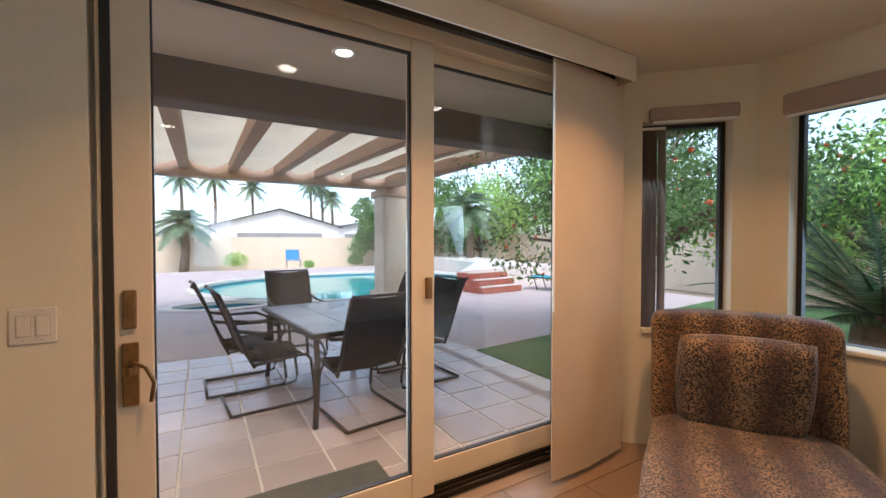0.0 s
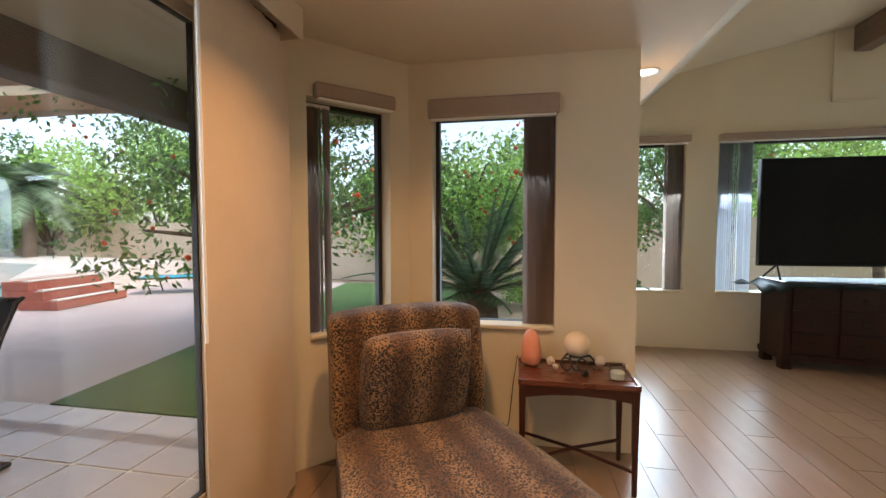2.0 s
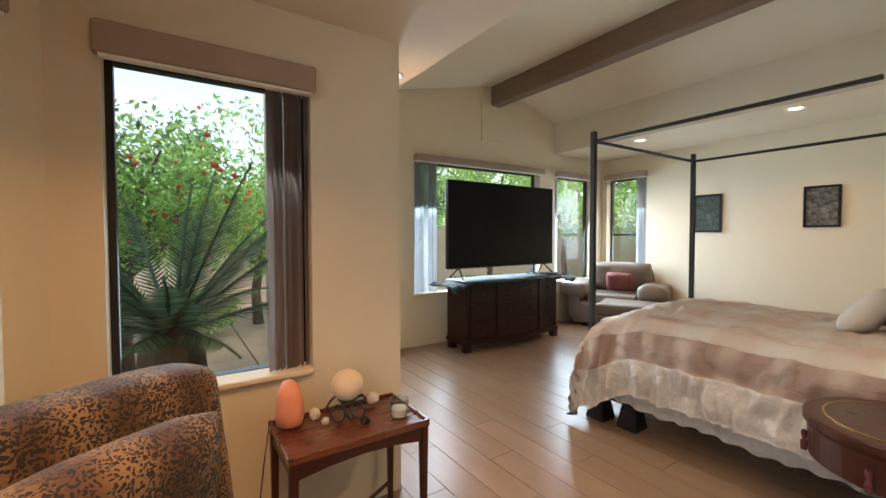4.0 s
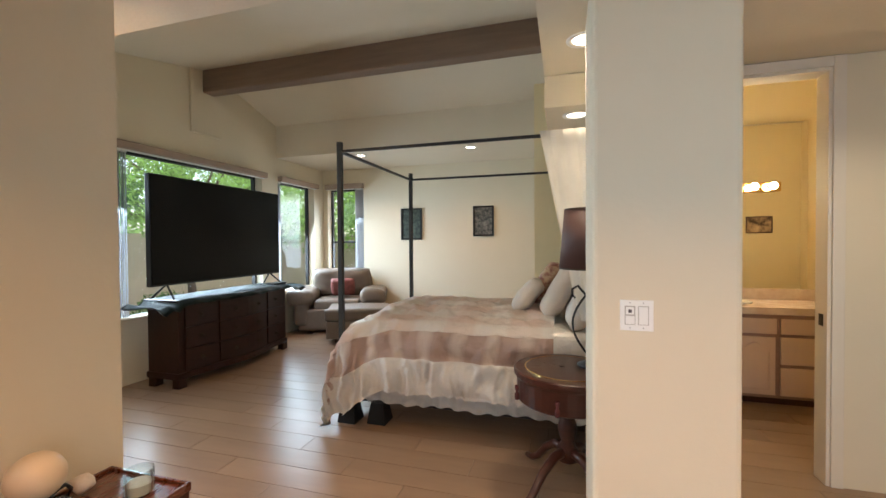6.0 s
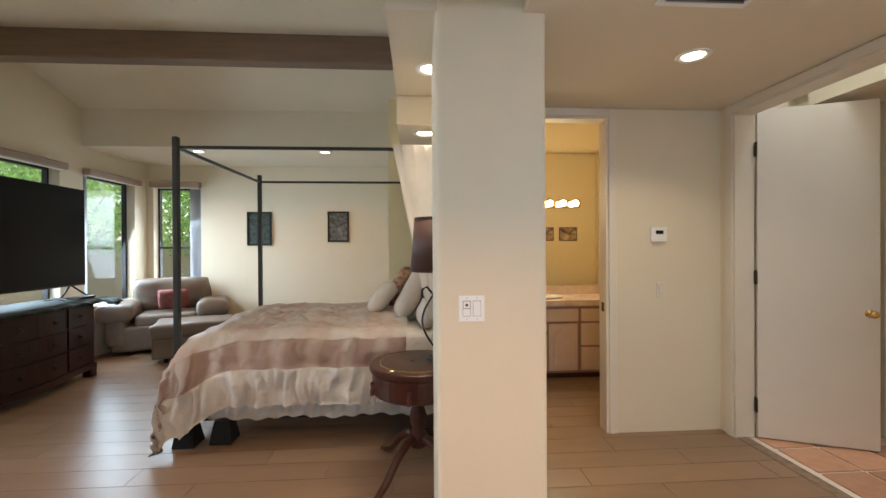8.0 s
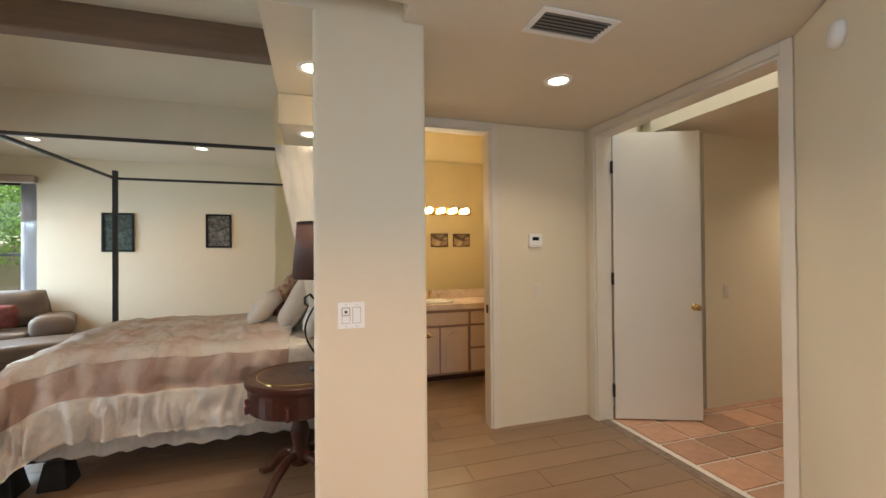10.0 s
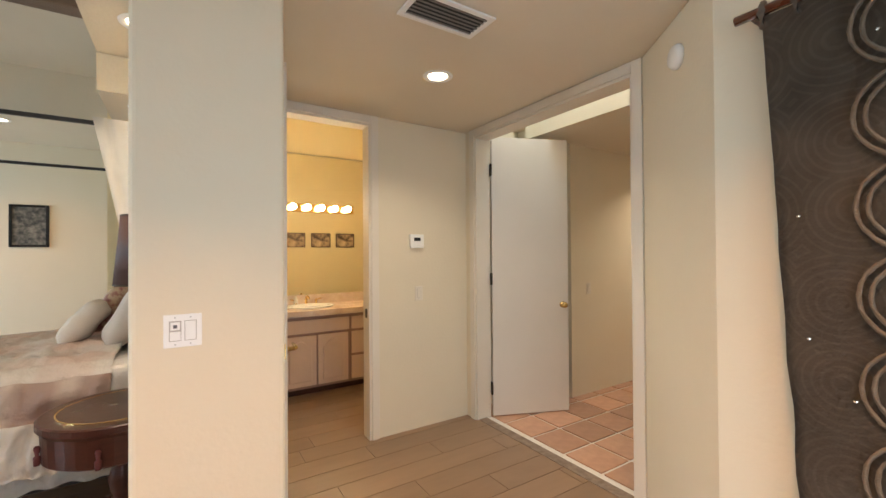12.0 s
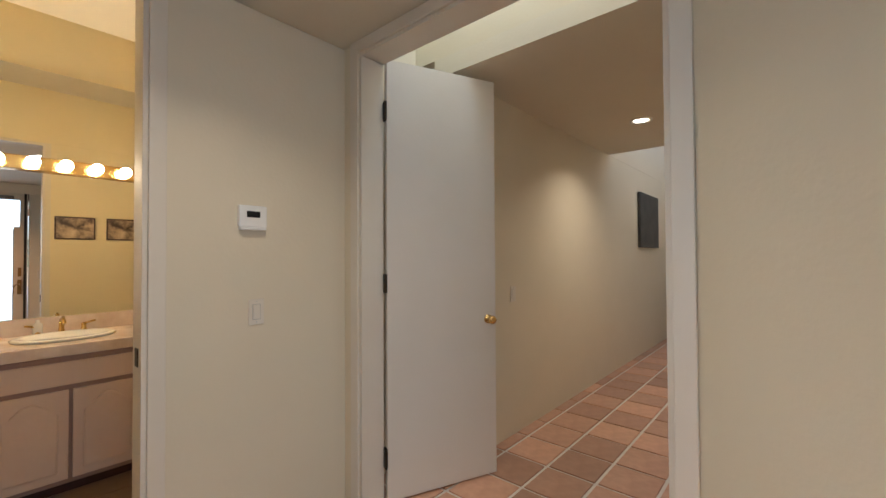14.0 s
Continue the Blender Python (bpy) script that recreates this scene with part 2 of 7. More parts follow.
def tube(points, r, n=8, bm=None, taper=None):
    """Round bar along a line of points; taper: radius at the end."""
    bm = bm if bm is not None else bmesh.new()
    pts = [Vector(p) for p in points]
    rings = []
    up = Vector((0, 0, 1))
    for i, p in enumerate(pts):
        d = (pts[min(i + 1, len(pts) - 1)] - pts[max(i - 1, 0)]).normalized()
        ref = up if abs(d.z) < 0.95 else Vector((1, 0, 0))
        a = d.cross(ref).normalized()
        b = d.cross(a).normalized()
        rr = r if taper is None else r + (taper - r) * i / (len(pts) - 1)
        rings.append([bm.verts.new(p + rr * (math.cos(2 * math.pi * k / n) * a + math.sin(2 * math.pi * k / n) * b)) for k in range(n)])
    for a, b in zip(rings, rings[1:]):
        for k in range(n):
            bm.faces.new((a[k], a[(k + 1) % n], b[(k + 1) % n], b[k]))
    bm.faces.new(rings[0])
    bm.faces.new(rings[-1])
    return bm


def extrude_xy(outline, z0, z1, bevel=0.0, seg=2):
    """A flat outline in x, y raised from z0 to z1."""
    bm = bmesh.new()
    lo = [bm.verts.new((x, y, z0)) for x, y in outline]
    hi = [bm.verts.new((x, y, z1)) for x, y in outline]
    bm.faces.new(list(reversed(lo)))
    top = bm.faces.new(hi)
    for i in range(len(lo)):
        j = (i + 1) % len(lo)
        bm.faces.new((lo[i], lo[j], hi[j], hi[i]))
    if bevel:
        bmesh.ops.bevel(bm, geom=list(top.edges), offset=bevel, segments=seg, affect="EDGES", profile=0.6)
    return bm


def cushion(sx, sy, sz, puff=0.5, n=14, wob=0.0, seed=0):
    """A stuffed cushion: a rounded box, thickest in the middle; centred, lying flat."""
    bm = bmesh.new()
    bmesh.ops.create_grid(bm, x_segments=n, y_segments=n, size=0.5)
    top = bm.verts[:]
    ret = bmesh.ops.duplicate(bm, geom=bm.verts[:] + bm.edges[:] + bm.faces[:])
    low = [v for v in ret["geom"] if isinstance(v, bmesh.types.BMVert)]
    for sgn, vs in ((1, top), (-1, low)):
        for v in vs:
            u, w = v.co.x * 2, v.co.y * 2
            h = ((1 - abs(u) ** 4) * (1 - abs(w) ** 4)) ** puff
            k = 1 - 0.05 * (1 - abs(u * w))
            q = noise.noise(Vector((u * 2 + seed, w * 2, sgn))) * wob
            v.co = Vector((v.co.x * sx * (1 - 0.06 * w * w), v.co.y * sy * (1 - 0.06 * u * u), sgn * sz / 2 * h + q * h))
    bmesh.ops.remove_doubles(bm, verts=bm.verts[:], dist=0.0005)
    return bm


def soft_box(sx, sy, sz, r, cuts=6, wob=0.0, seed=0.0, freq=3.0):
    """An upholstered block standing on z = 0, with soft edges and a little unevenness."""
    bm = box(-sx / 2, sx / 2, -sy / 2, sy / 2, 0, sz, r, 4)
    if wob:
        bmesh.ops.subdivide_edges(bm, edges=[e for e in bm.edges if e.calc_length() > 0.1], cuts=cuts, use_grid_fill=True)
        for v in bm.verts:
            q = noise.noise_vector(v.co * freq + Vector((seed, seed, seed)))
            v.co += q * wob
    return bm


def wall(name, p0, p1, thick, z0, z1, openings=(), material=None, label=""):
    """A wall whose room face runs from p0 to p1 (room on the left), thick to the right; openings: (s0, s1, za, zb) along it."""
    p0, p1 = Vector(p0), Vector(p1)
    length = (p1 - p0).length
    ang = math.atan2(p1.y - p0.y, p1.x - p0.x)
    bm = bmesh.new()
    s = 0.0
    for s0, s1, za, zb in sorted(openings):
        if s0 > s:
            box(s, s0, -thick, 0, z0, z1, bm=bm)
        if za > z0:
            box(s0, s1, -thick, 0, z0, za, bm=bm)
        if zb < z1:
            box(s0, s1, -thick, 0, zb, z1, bm=bm)
        s = s1
    if s < length:
        box(s, length, -thick, 0, z0, z1, bm=bm)
    bmesh.ops.remove_doubles(bm, verts=bm.verts[:], dist=0.0001)
    ob = part(name, bm, material or PAINT)
    ob.matrix_world = Matrix.Translation((p0.x, p0.y, 0)) @ Matrix.Rotation(ang, 4, "Z")
    return tagged(ob, label or "cream painted plaster wall", "wall", kind="structure")


def along(p0, p1):
    """Frame of a wall: x along it, y into the room, z up."""
    ang = math.atan2(p1[1] - p0[1], p1[0] - p0[0])
    return Matrix.Translation((p0[0], p0[1], 0)) @ Matrix.Rotation(ang, 4, "Z")


def slab(name, outline, z0, z1, material, label, category="ceiling"):
    return tagged(part(name, extrude_xy(outline, z0, z1), material), label, category, kind="structure")


# ---- structure ----
H0 = 2.49          # flat ceiling
TOP = 3.9

wall("wall_north", (4.38, 4.45), (1.32, 4.45), 0.16, 0, H0, [(0.25, 2.72, 0, 2.44)])
wall("wall_northeast", (5.01, 3.82), (4.38, 4.45), 0.20, 0, H0, [(0.14, 0.67, 0.76, 2.17)])
wall("wall_nook_east", (5.01, 2.385), (5.01, 3.82), 0.20, 0, H0, [(0.485, 1.275, 0.76, 2.17)])
wall("wall_bedroom_north", (7.76, 2.385), (5.21, 2.385), 0.20, 0, TOP)
wall("wall_east", (7.56, -3.26), (7.56, 2.385), 0.20, 0, TOP,
     [(0.48, 1.45, 0.66, 2.42), (1.80, 4.10, 0.66, 2.42), (4.44, 5.23, 0.66, 2.42)])
wall("wall_south", (2.64, -3.06), (7.56, -3.06), 0.20, 0, TOP, [(4.09, 4.82, 0.78, 2.42)])
wall("wall_bed_head", (2.80, 1.45), (2.80, -3.06), 0.16, 0, TOP)
PILLAR = [(2.675, 1.45), (3.178, 1.45), (3.178, 1.908), (3.175, 1.919), (3.167, 1.927), (3.156, 1.93),
          (2.697, 1.93), (2.686, 1.927), (2.678, 1.919), (2.675, 1.908)]
slab("wall_pillar", PILLAR, 0, TOP, PAINT,
     "cream painted wall end with rounded corners", "wall")
wall("wall_hall_south", (0.74, 0.70), (2.80, 0.70), 0.12, 0, H0, [(1.06, 1.82, 0, 2.43)])
wall("wall_hall_west", (0.90, 2.36), (0.90, 0.70), 0.15, 0, H0, [(0.06, 1.53, 0, 2.43)])
wall("wall_angled", (1.32, 2.90), (0.90, 2.36), 0.15, 0, H0)
wall("wall_west", (1.32, 4.45), (1.32, 2.90), 0.15, 0, H0)

# ceilings
slab("ceiling_nook", [(2.78, 2.08), (7.56, 2.08), (7.56, 2.42), (5.21, 2.42), (5.21, 3.92), (4.46, 4.61), (1.17, 4.61), (1.17, 2.88), (2.78, 2.88)], H0, 2.62, CEIL,
     "flat cream painted ceiling")
slab("ceiling_hall", [(0.75, 0.58), (3.40, 0.58), (3.40, 1.925), (2.78, 1.925), (2.78, 2.88), (1.17, 2.88), (0.75, 2.3)], H0 + 0.004, 2.62, CEIL,
     "flat cream painted hall ceiling")
slab("ceiling_bed_soffit", [(2.66, -3.06), (3.40, -3.06), (3.40, 0.90), (2.66, 0.90)], 2.29, 2.489, CEIL, "dropped cream soffit above the bed head")
slab("ceiling_soffit_face", [(3.36, -3.06), (3.396, -3.06), (3.396, 1.92), (3.36, 1.92)], 2.496, TOP, CEIL, "cream painted wall above the soffit", "wall")
slab("ceiling_south_soffit", [(3.40, -3.06), (7.56, -3.06), (7.56, -1.79), (3.40, -1.79)], 2.765, TOP, CEIL, "dropped cream soffit with downlights")


def vault(name, y0, z0, y1, z1, x0, x1):
    bm = bmesh.new()
    a = [bm.verts.new(c) for c in ((x0, y0, z0), (x1, y0, z0), (x1, y1, z1), (x0, y1, z1))]
    b = [bm.verts.new(c) for c in ((x0, y0, z0 + 0.1), (x1, y0, z0 + 0.1), (x1, y1, z1 + 0.1), (x0, y1, z1 + 0.1))]
    bm.faces.new(a)
    bm.faces.new(b)
    for i in range(4):
        bm.faces.new((a[i], a[(i + 1) % 4], b[(i + 1) % 4], b[i]))
    return tagged(part(name, bm, CEIL), "sloped cream painted ceiling", "ceiling", kind="structure")


vault("ceiling_slope_steep", 2.082, H0 + 0.004, 1.30, 3.20, 2.78, 7.56)
vault("ceiling_slope_north", 1.30, 3.20, -0.60, 3.615, 3.40, 7.56)
vault("ceiling_slope_south", -0.60, 3.615, -1.79, 3.25, 3.40, 7.56)
slab("ceiling_step", [(2.74, 1.93), (2.776, 1.93), (2.776, 2.42), (2.74, 2.42)], 2.625, 3.4, CEIL, "cream wall step above hall ceiling", "wall")
slab("wall_above_nook", [(2.74, 2.43), (7.6, 2.43), (7.6, 2.55), (2.74, 2.55)], 2.63, TOP, CEIL, "cream wall above the nook", "wall")

# ridge beam
WOODBEAM = mat("grey_brown_rough_beam", (0.25, 0.175, 0.125), (0.17, 0.115, 0.08), rough=0.75, scale=3, bump=0.4, bscale=25, stretch=(0.5, 6, 6), contrast=0.6)
bm = box(3.40, 7.558, -0.61, -0.44, 3.305, 3.60, 0.02, 2)
tagged(part("ceiling_beam", bm, WOODBEAM), "rough grey-brown wooden ridge beam", "beam", kind="structure")
# raised plaster panel line on the gable
bm = box(7.535, 7.562, -0.30, -0.255, 2.785, 3.56, 0.008)
box(7.535, 7.562, -0.70, -0.30, 2.785, 2.815, 0.008, bm=bm)
tagged(part("plaster_trim", bm, PAINT), "raised plaster moulding on the gable wall", "trim", kind="structure")
bm = box(2.80, 3.655, -3.056, -3.02, 0, 2.76, 0.01)
tagged(part("plaster_panel", bm, PAINT), "shallow raised plaster panel on wall", "wall", kind="structure")

# floors
slab("floor", [(0.3, -3.4), (7.7, -3.4), (7.7, 2.5), (5.1, 2.5), (5.1, 3.9), (4.42, 4.5), (1.2, 4.5), (1.2, 2.9), (0.88, 2.4), (0.88, 0.6), (0.3, 0.6)],
     -0.06, -0.006, GROUT, "dark grout bed under plank tiles", "floor")

TERRA = mat("terracotta_tile", (0.58, 0.345, 0.225), (0.45, 0.24, 0.145), rough=0.4, scale=3.5, bump=0.12, bscale=30, vary=0.26, contrast=0.8, fine=0.2)
WGROUT = mat("pale_grout", (0.80, 0.76, 0.69), (0.70, 0.65, 0.58), rough=0.9, scale=30, bump=0.2)
slab("floor_hall", [(-5.5, -0.1), (0.878, -0.1), (0.878, 2.75), (-5.5, 2.75)], -0.06, -0.008, WGROUT, "pale grout bed of terracotta hall floor", "floor")

# hall beyond the doorway, with its light well
wall("wall_corridor_south", (-5.5, 0.93), (-0.20, 0.93), 0.15, 0, 2.5)
wall("wall_corridor_return", (-0.20, 0.78), (-0.20, 0.62), 0.15, 0, 2.5)
wall("wall_corridor_recess", (-0.35, 0.62), (0.75, 0.62), 0.03, 0, 3.6)
wall("wall_corridor_north", (0.75, 2.66), (-5.5, 2.66), 0.15, 0, 3.6)
wall("wall_corridor_end", (-5.5, 2.66), (-5.5, 0.93), 0.15, 0, 3.6)
slab("ceiling_corridor", [(-2.5, 0.80), (0.27, 0.80), (0.27, 2.70), (-2.5, 2.70)], 2.5, 2.62, CEIL, "flat cream corridor ceiling")
slab("light_well_west", [(0.17, 0.62), (0.266, 0.62), (0.266, 2.70), (0.17, 2.70)], 2.622, 3.6, PAINT, "cream skylight shaft wall", "wall")
slab("light_well_recess", [(-0.35, 0.62), (0.2, 0.62), (0.2, 0.80), (-0.35, 0.80)], 2.5, 2.62, CEIL, "cream ceiling over recess")
slab("light_well_east", [(0.755, 0.58), (0.80, 0.58), (0.80, 2.70), (0.755, 2.70)], 2.495, 3.6, PAINT, "cream skylight shaft wall", "wall")
slab("light_well_far", [(-2.56, 0.80), (-2.504, 0.80), (-2.504, 2.70), (-2.56, 2.70)], 2.5, 3.6, PAINT, "cream skylight shaft wall", "wall")
slab("wall_corridor_upper", [(-5.5, 0.78), (-2.56, 0.78), (-2.56, 0.93), (-5.5, 0.93)], 2.502, 3.6, PAINT, "cream wall under skylight", "wall")

# bathroom shell
wall("wall_bath_south", (0.20, -1.12), (3.60, -1.12), 0.12, 0, 3.2, material=BATHPAINT, label="yellow painted bathroom wall")
wall("wall_bath_west", (0.34, 0.58), (0.34, -1.12), 0.12, 0, 3.2, material=BATHPAINT, label="yellow painted bathroom wall")
wall("wall_bath_east", (2.62, -1.12), (2.62, 0.575), 0.01, 0, 3.2, material=BATHPAINT, label="yellow painted bathroom wall")
wall("wall_bath_north", (1.76, 0.574), (0.34, 0.574), 0.004, 0, 3.2, material=BATHPAINT, label="yellow painted bathroom wall")
slab("wall_bath_header", [(0.34, 0.570), (2.62, 0.570), (2.62, 0.579), (0.34, 0.579)], 2.44, 3.2, BATHPAINT, "yellow painted bathroom wall", "wall")
slab("ceiling_bath", [(0.3, -1.2), (2.64, -1.2), (2.64, 0.58), (0.3, 0.58)], 2.95, 3.05, CEIL, "cream painted bathroom ceiling")


# ---- openings: sliding door, windows, valances, blinds ----
def sliding_door():
    d = thing("door_1", "cream framed sliding glass patio door, closed", "sliding door", pose(1.68, 4.45, 0), kind="structure")
    bm = box(0, 0.035, 0.0, 0.15, 0, 2.44, 0.004)
    box(2.435, 2.47, 0.0, 0.15, 0, 2.44, 0.004, bm=bm)
    box(0.035, 2.435, 0.0, 0.15, 2.39, 2.44, 0.004, bm=bm)
    part("frame", bm, DOORFRAME, d)
    bm = box(0.03, 2.44, 0.01, 0.14, 0, 0.03, 0.004)
    for y in (0.025, 0.06, 0.095):
        box(0.03, 2.44, y, y + 0.008, 0.03, 0.045, bm=bm)
    part("threshold", bm, BRONZE, d, "dark bronze track")
    bm = box(0.012, 0.042, -0.006, 0.010, 0.03, 2.40, 0.003)
    part("weather_strip", bm, DARKSEAL, d, "dark rubber seal")
    for nm, x0, x1, y0 in (("sliding_panel", 0.035, 1.355, 0.015), ("fixed_panel", 1.24, 2.43, 0.075)):
        bm = box(x0, x0 + 0.12, y0, y0 + 0.045, 0.045, 2.39, 0.006)
        box(x1 - 0.13, x1, y0, y0 + 0.045, 0.045, 2.39, 0.006, bm=bm)
        box(x0 + 0.12, x1 - 0.13, y0, y0 + 0.045, 0.045, 0.18, 0.006, bm=bm)
        box(x0 + 0.12, x1 - 0.13, y0, y0 + 0.045, 2.325, 2.39, 0.006, bm=bm)
        p = part(nm, bm, DOORFRAME, d)
        bm = box(x0 + 0.118, x0 + 0.126, y0 + 0.008, y0 + 0.037, 0.175, 2.33)
        box(x1 - 0.138, x1 - 0.128, y0 + 0.008, y0 + 0.037, 0.175, 2.33, bm=bm)
        box(x0 + 0.126, x1 - 0.138, y0 + 0.008, y0 + 0.037, 0.175, 0.186, bm=bm)
        box(x0 + 0.126, x1 - 0.138, y0 + 0.008, y0 + 0.037, 2.319, 2.33, bm=bm)
        part("gasket", bm, DARKSEAL, p, "black glazing gasket")
        for gy in (0.014, 0.030):
            g = part("pane", box(x0 + 0.12, x1 - 0.13, y0 + gy, y0 + gy + 0.004, 0.178, 2.327), GLASS, p)
            g.visible_shadow = False
    bm = box(0.065, 0.105, -0.002, 0.015, 1.06, 1.20, 0.004)
    box(0.076, 0.094, -0.012, 0.0, 1.10, 1.16, 0.004, bm=bm)
    part("latch", bm, SHADEBRASS, d, "brass thumb latch, coloured as in shade")
    bm = box(0.06, 0.11, -0.004, 0.015, 0.78, 1.01, 0.005)
    tube([(0.085, -0.02, 0.90 + 0.0), (0.085, -0.02, 0.93)], 0.02, 12, bm)
    tube([(0.085, 0.0, 0.94), (0.10, -0.045, 0.945), (0.135, -0.055, 0.93), (0.16, -0.05, 0.87), (0.15, -0.045, 0.80)], 0.008, 8, bm)
    part("handle", bm, SHADEBRASS, d, "brass lever handle on a long plate, coloured as in shade")
    part("pull", box(1.300, 1.330, -0.012, 0.02, 1.08, 1.19, 0.006), SHADEBRASS, d, "small brass finger pull")


sliding_door()


def window(name, p0, p1, s0, s1, za, zb, depth=0.20, midrail=False, label="black framed window"):
    """Window unit in a wall's opening, in that wall's frame."""
    w = thing(name, label, "window", along(p0, p1) @ pose(s0, 0, za), kind="structure")
    W, Hh = s1 - s0, zb - za
    f = 0.028
    y = -depth + 0.05
    bm = box(0, f, y - 0.03, y + 0.03, 0, Hh, 0.003)
    box(W - f, W, y - 0.03, y + 0.03, 0, Hh, 0.003, bm=bm)
    box(f, W - f, y - 0.03, y + 0.03, 0, f, 0.003, bm=bm)
    box(f, W - f, y - 0.03, y + 0.03, Hh - f, Hh, 0.003, bm=bm)
    part("window_frame", bm, BLACKF, w)
    if midrail:
        part("meeting_rail", box(f, W - f, y - 0.03, y + 0.03, Hh * 0.40, Hh * 0.40 + 0.035, 0.003), BLACKF, w)
        spans = [(f, Hh * 0.40), (Hh * 0.40 + 0.035, Hh - f)]
    else:
        spans = [(f, Hh - f)]
    for a, b in spans:
        g = part("pane", box(f - 0.004, W - f + 0.004, y - 0.003, y + 0.003, a - 0.004, b + 0.004), GLASS, w)
        g.visible_shadow = False
    part("window_sill", box(0.002, W - 0.002, -depth + 0.085, 0.03, 0.0, 0.028, 0.012, 3), PAINT, w, "cream plaster sill")


def valance(p0, p1, s0, s1, z0, z1, out=0.10):
    v = thing("window_valance", "taupe fabric covered blind valance above a window", "valance", along(p0, p1) @ pose(s0, 0, z0), group="window valances")
    W = s1 - s0
    bm = box(0, W, 0.0, out, 0, z1 - z0, 0.018, 3)
    part("cover", bm, VALANCE, v)
    part("head_rail", box(0.02, W - 0.02, 0.02, 0.06, -0.012, -0.001, 0.002), PLASTICW, v, "white plastic rail")


def blinds(p0, p1, s0, s1, z0, z1, y, material, label, pitch=0.022, slat=0.085, seed=0, group="vertical blinds"):
    """Vertical slats drawn aside in a stack."""
    b = thing("vertical_blind", label, "blind", along(p0, p1) @ pose(0, y, z0), group=group)
    rnd = random.Random(seed)
    part("head_rail", box(s0, s1, -0.018, 0.018, z1 - z0 - 0.02, z1 - z0), PLASTICW, b)
    n = max(2, int((s1 - s0) / pitch))
    for i in range(n):
        x = s0 + (s1 - s0) * (i + 0.5) / n
        a = radians(58 + rnd.uniform(-14, 14))
        bm = bmesh.new()
        pts = []
        for k in range(5):
            u = (k / 4 - 0.5) * slat
            bow = 0.010 * (1 - (2 * k / 4 - 1) ** 2)
            pts.append((u * math.cos(a) - bow * math.sin(a), u * math.sin(a) + bow * math.cos(a)))
        hgt = z1 - z0 - 0.02
        lo = [bm.verts.new((x + px, py, 0)) for px, py in pts]
        hi = [bm.verts.new((x + px, py, hgt)) for px, py in pts]
        for k in range(4):
            bm.faces.new((lo[k], lo[k + 1], hi[k + 1], hi[k]))
        bmesh.ops.solidify(bm, geom=bm.faces[:], thickness=0.0015)
        part("slat", bm, material, b, smooth=True)
    return b


NE = ((5.01, 3.82), (4.38, 4.45))
NK = ((5.01, 2.385), (5.01, 3.82))
EA = ((7.56, -3.26), (7.56, 2.385))
SO = ((2.64, -3.06), (7.56, -3.06))
window("window_1", *NE, 0.14, 0.67, 0.76, 2.17)
window("window_2", *NK, 0.485, 1.275, 0.76, 2.17)
window("window_3", *EA, 0.48, 1.45, 0.66, 2.42)
window("window_4", *EA, 1.80, 4.10, 0.66, 2.42)
window("window_5", *EA, 4.44, 5.23, 0.66, 2.42)
window("window_6", *SO, 4.09, 4.82, 0.78, 2.42, midrail=True, label="black framed single-hung window")
valance(*NE, 0.122, 0.636, 2.155, 2.243, 0.06)
valance(*NK, 0.47, 1.295, 2.115, 2.24, 0.06)
valance(*EA, 0.46, 1.46, 2.40, 2.48)
valance(*EA, 1.78, 4.11, 2.40, 2.48)
valance(*EA, 4.42, 5.25, 2.40, 2.48)
valance(*SO, 4.07, 4.83, 2.41, 2.50)
blinds(*NE, 0.52, 0.66, 0.79, 2.14, -0.06, BLINDG, "taupe vertical blind stacked at the window's side", seed=1)
blinds(*NK, 0.49, 0.67, 0.79, 2.14, -0.06, BLINDG, "taupe vertical blind stacked at the window's side", seed=2)
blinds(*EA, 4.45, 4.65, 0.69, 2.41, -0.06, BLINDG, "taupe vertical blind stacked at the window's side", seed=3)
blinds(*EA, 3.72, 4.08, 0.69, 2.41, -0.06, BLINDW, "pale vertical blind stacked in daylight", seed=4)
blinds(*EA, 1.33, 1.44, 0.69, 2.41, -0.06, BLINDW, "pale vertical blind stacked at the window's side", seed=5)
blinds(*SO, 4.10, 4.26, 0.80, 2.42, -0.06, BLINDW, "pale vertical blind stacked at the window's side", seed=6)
ND = ((4.38, 4.45), (1.32, 4.45))
blinds(*ND, 0.10, 0.64, 0.04, 2.38, 0.14, BLIND, "beige vertical blind drawn aside at the patio door", pitch=0.035, slat=0.10, seed=7)
# long valance over the sliding door
v = thing("door_valance", "beige blind valance over the patio door", "valance", along(*ND) @ pose(0.13, 0, 2.335))
part("fascia", box(0, 2.70, 0.29, 0.302, 0, 0.15, 0.003), DOORFRAME, v)
part("return", box(0, 0.012, 0.0, 0.289, 0, 0.15, 0.003), DOORFRAME, v)
part("track", box(0.02, 2.70, 0.13, 0.17, 0.05, 0.08, 0.003), BRONZE, v, "dark metal blind track")
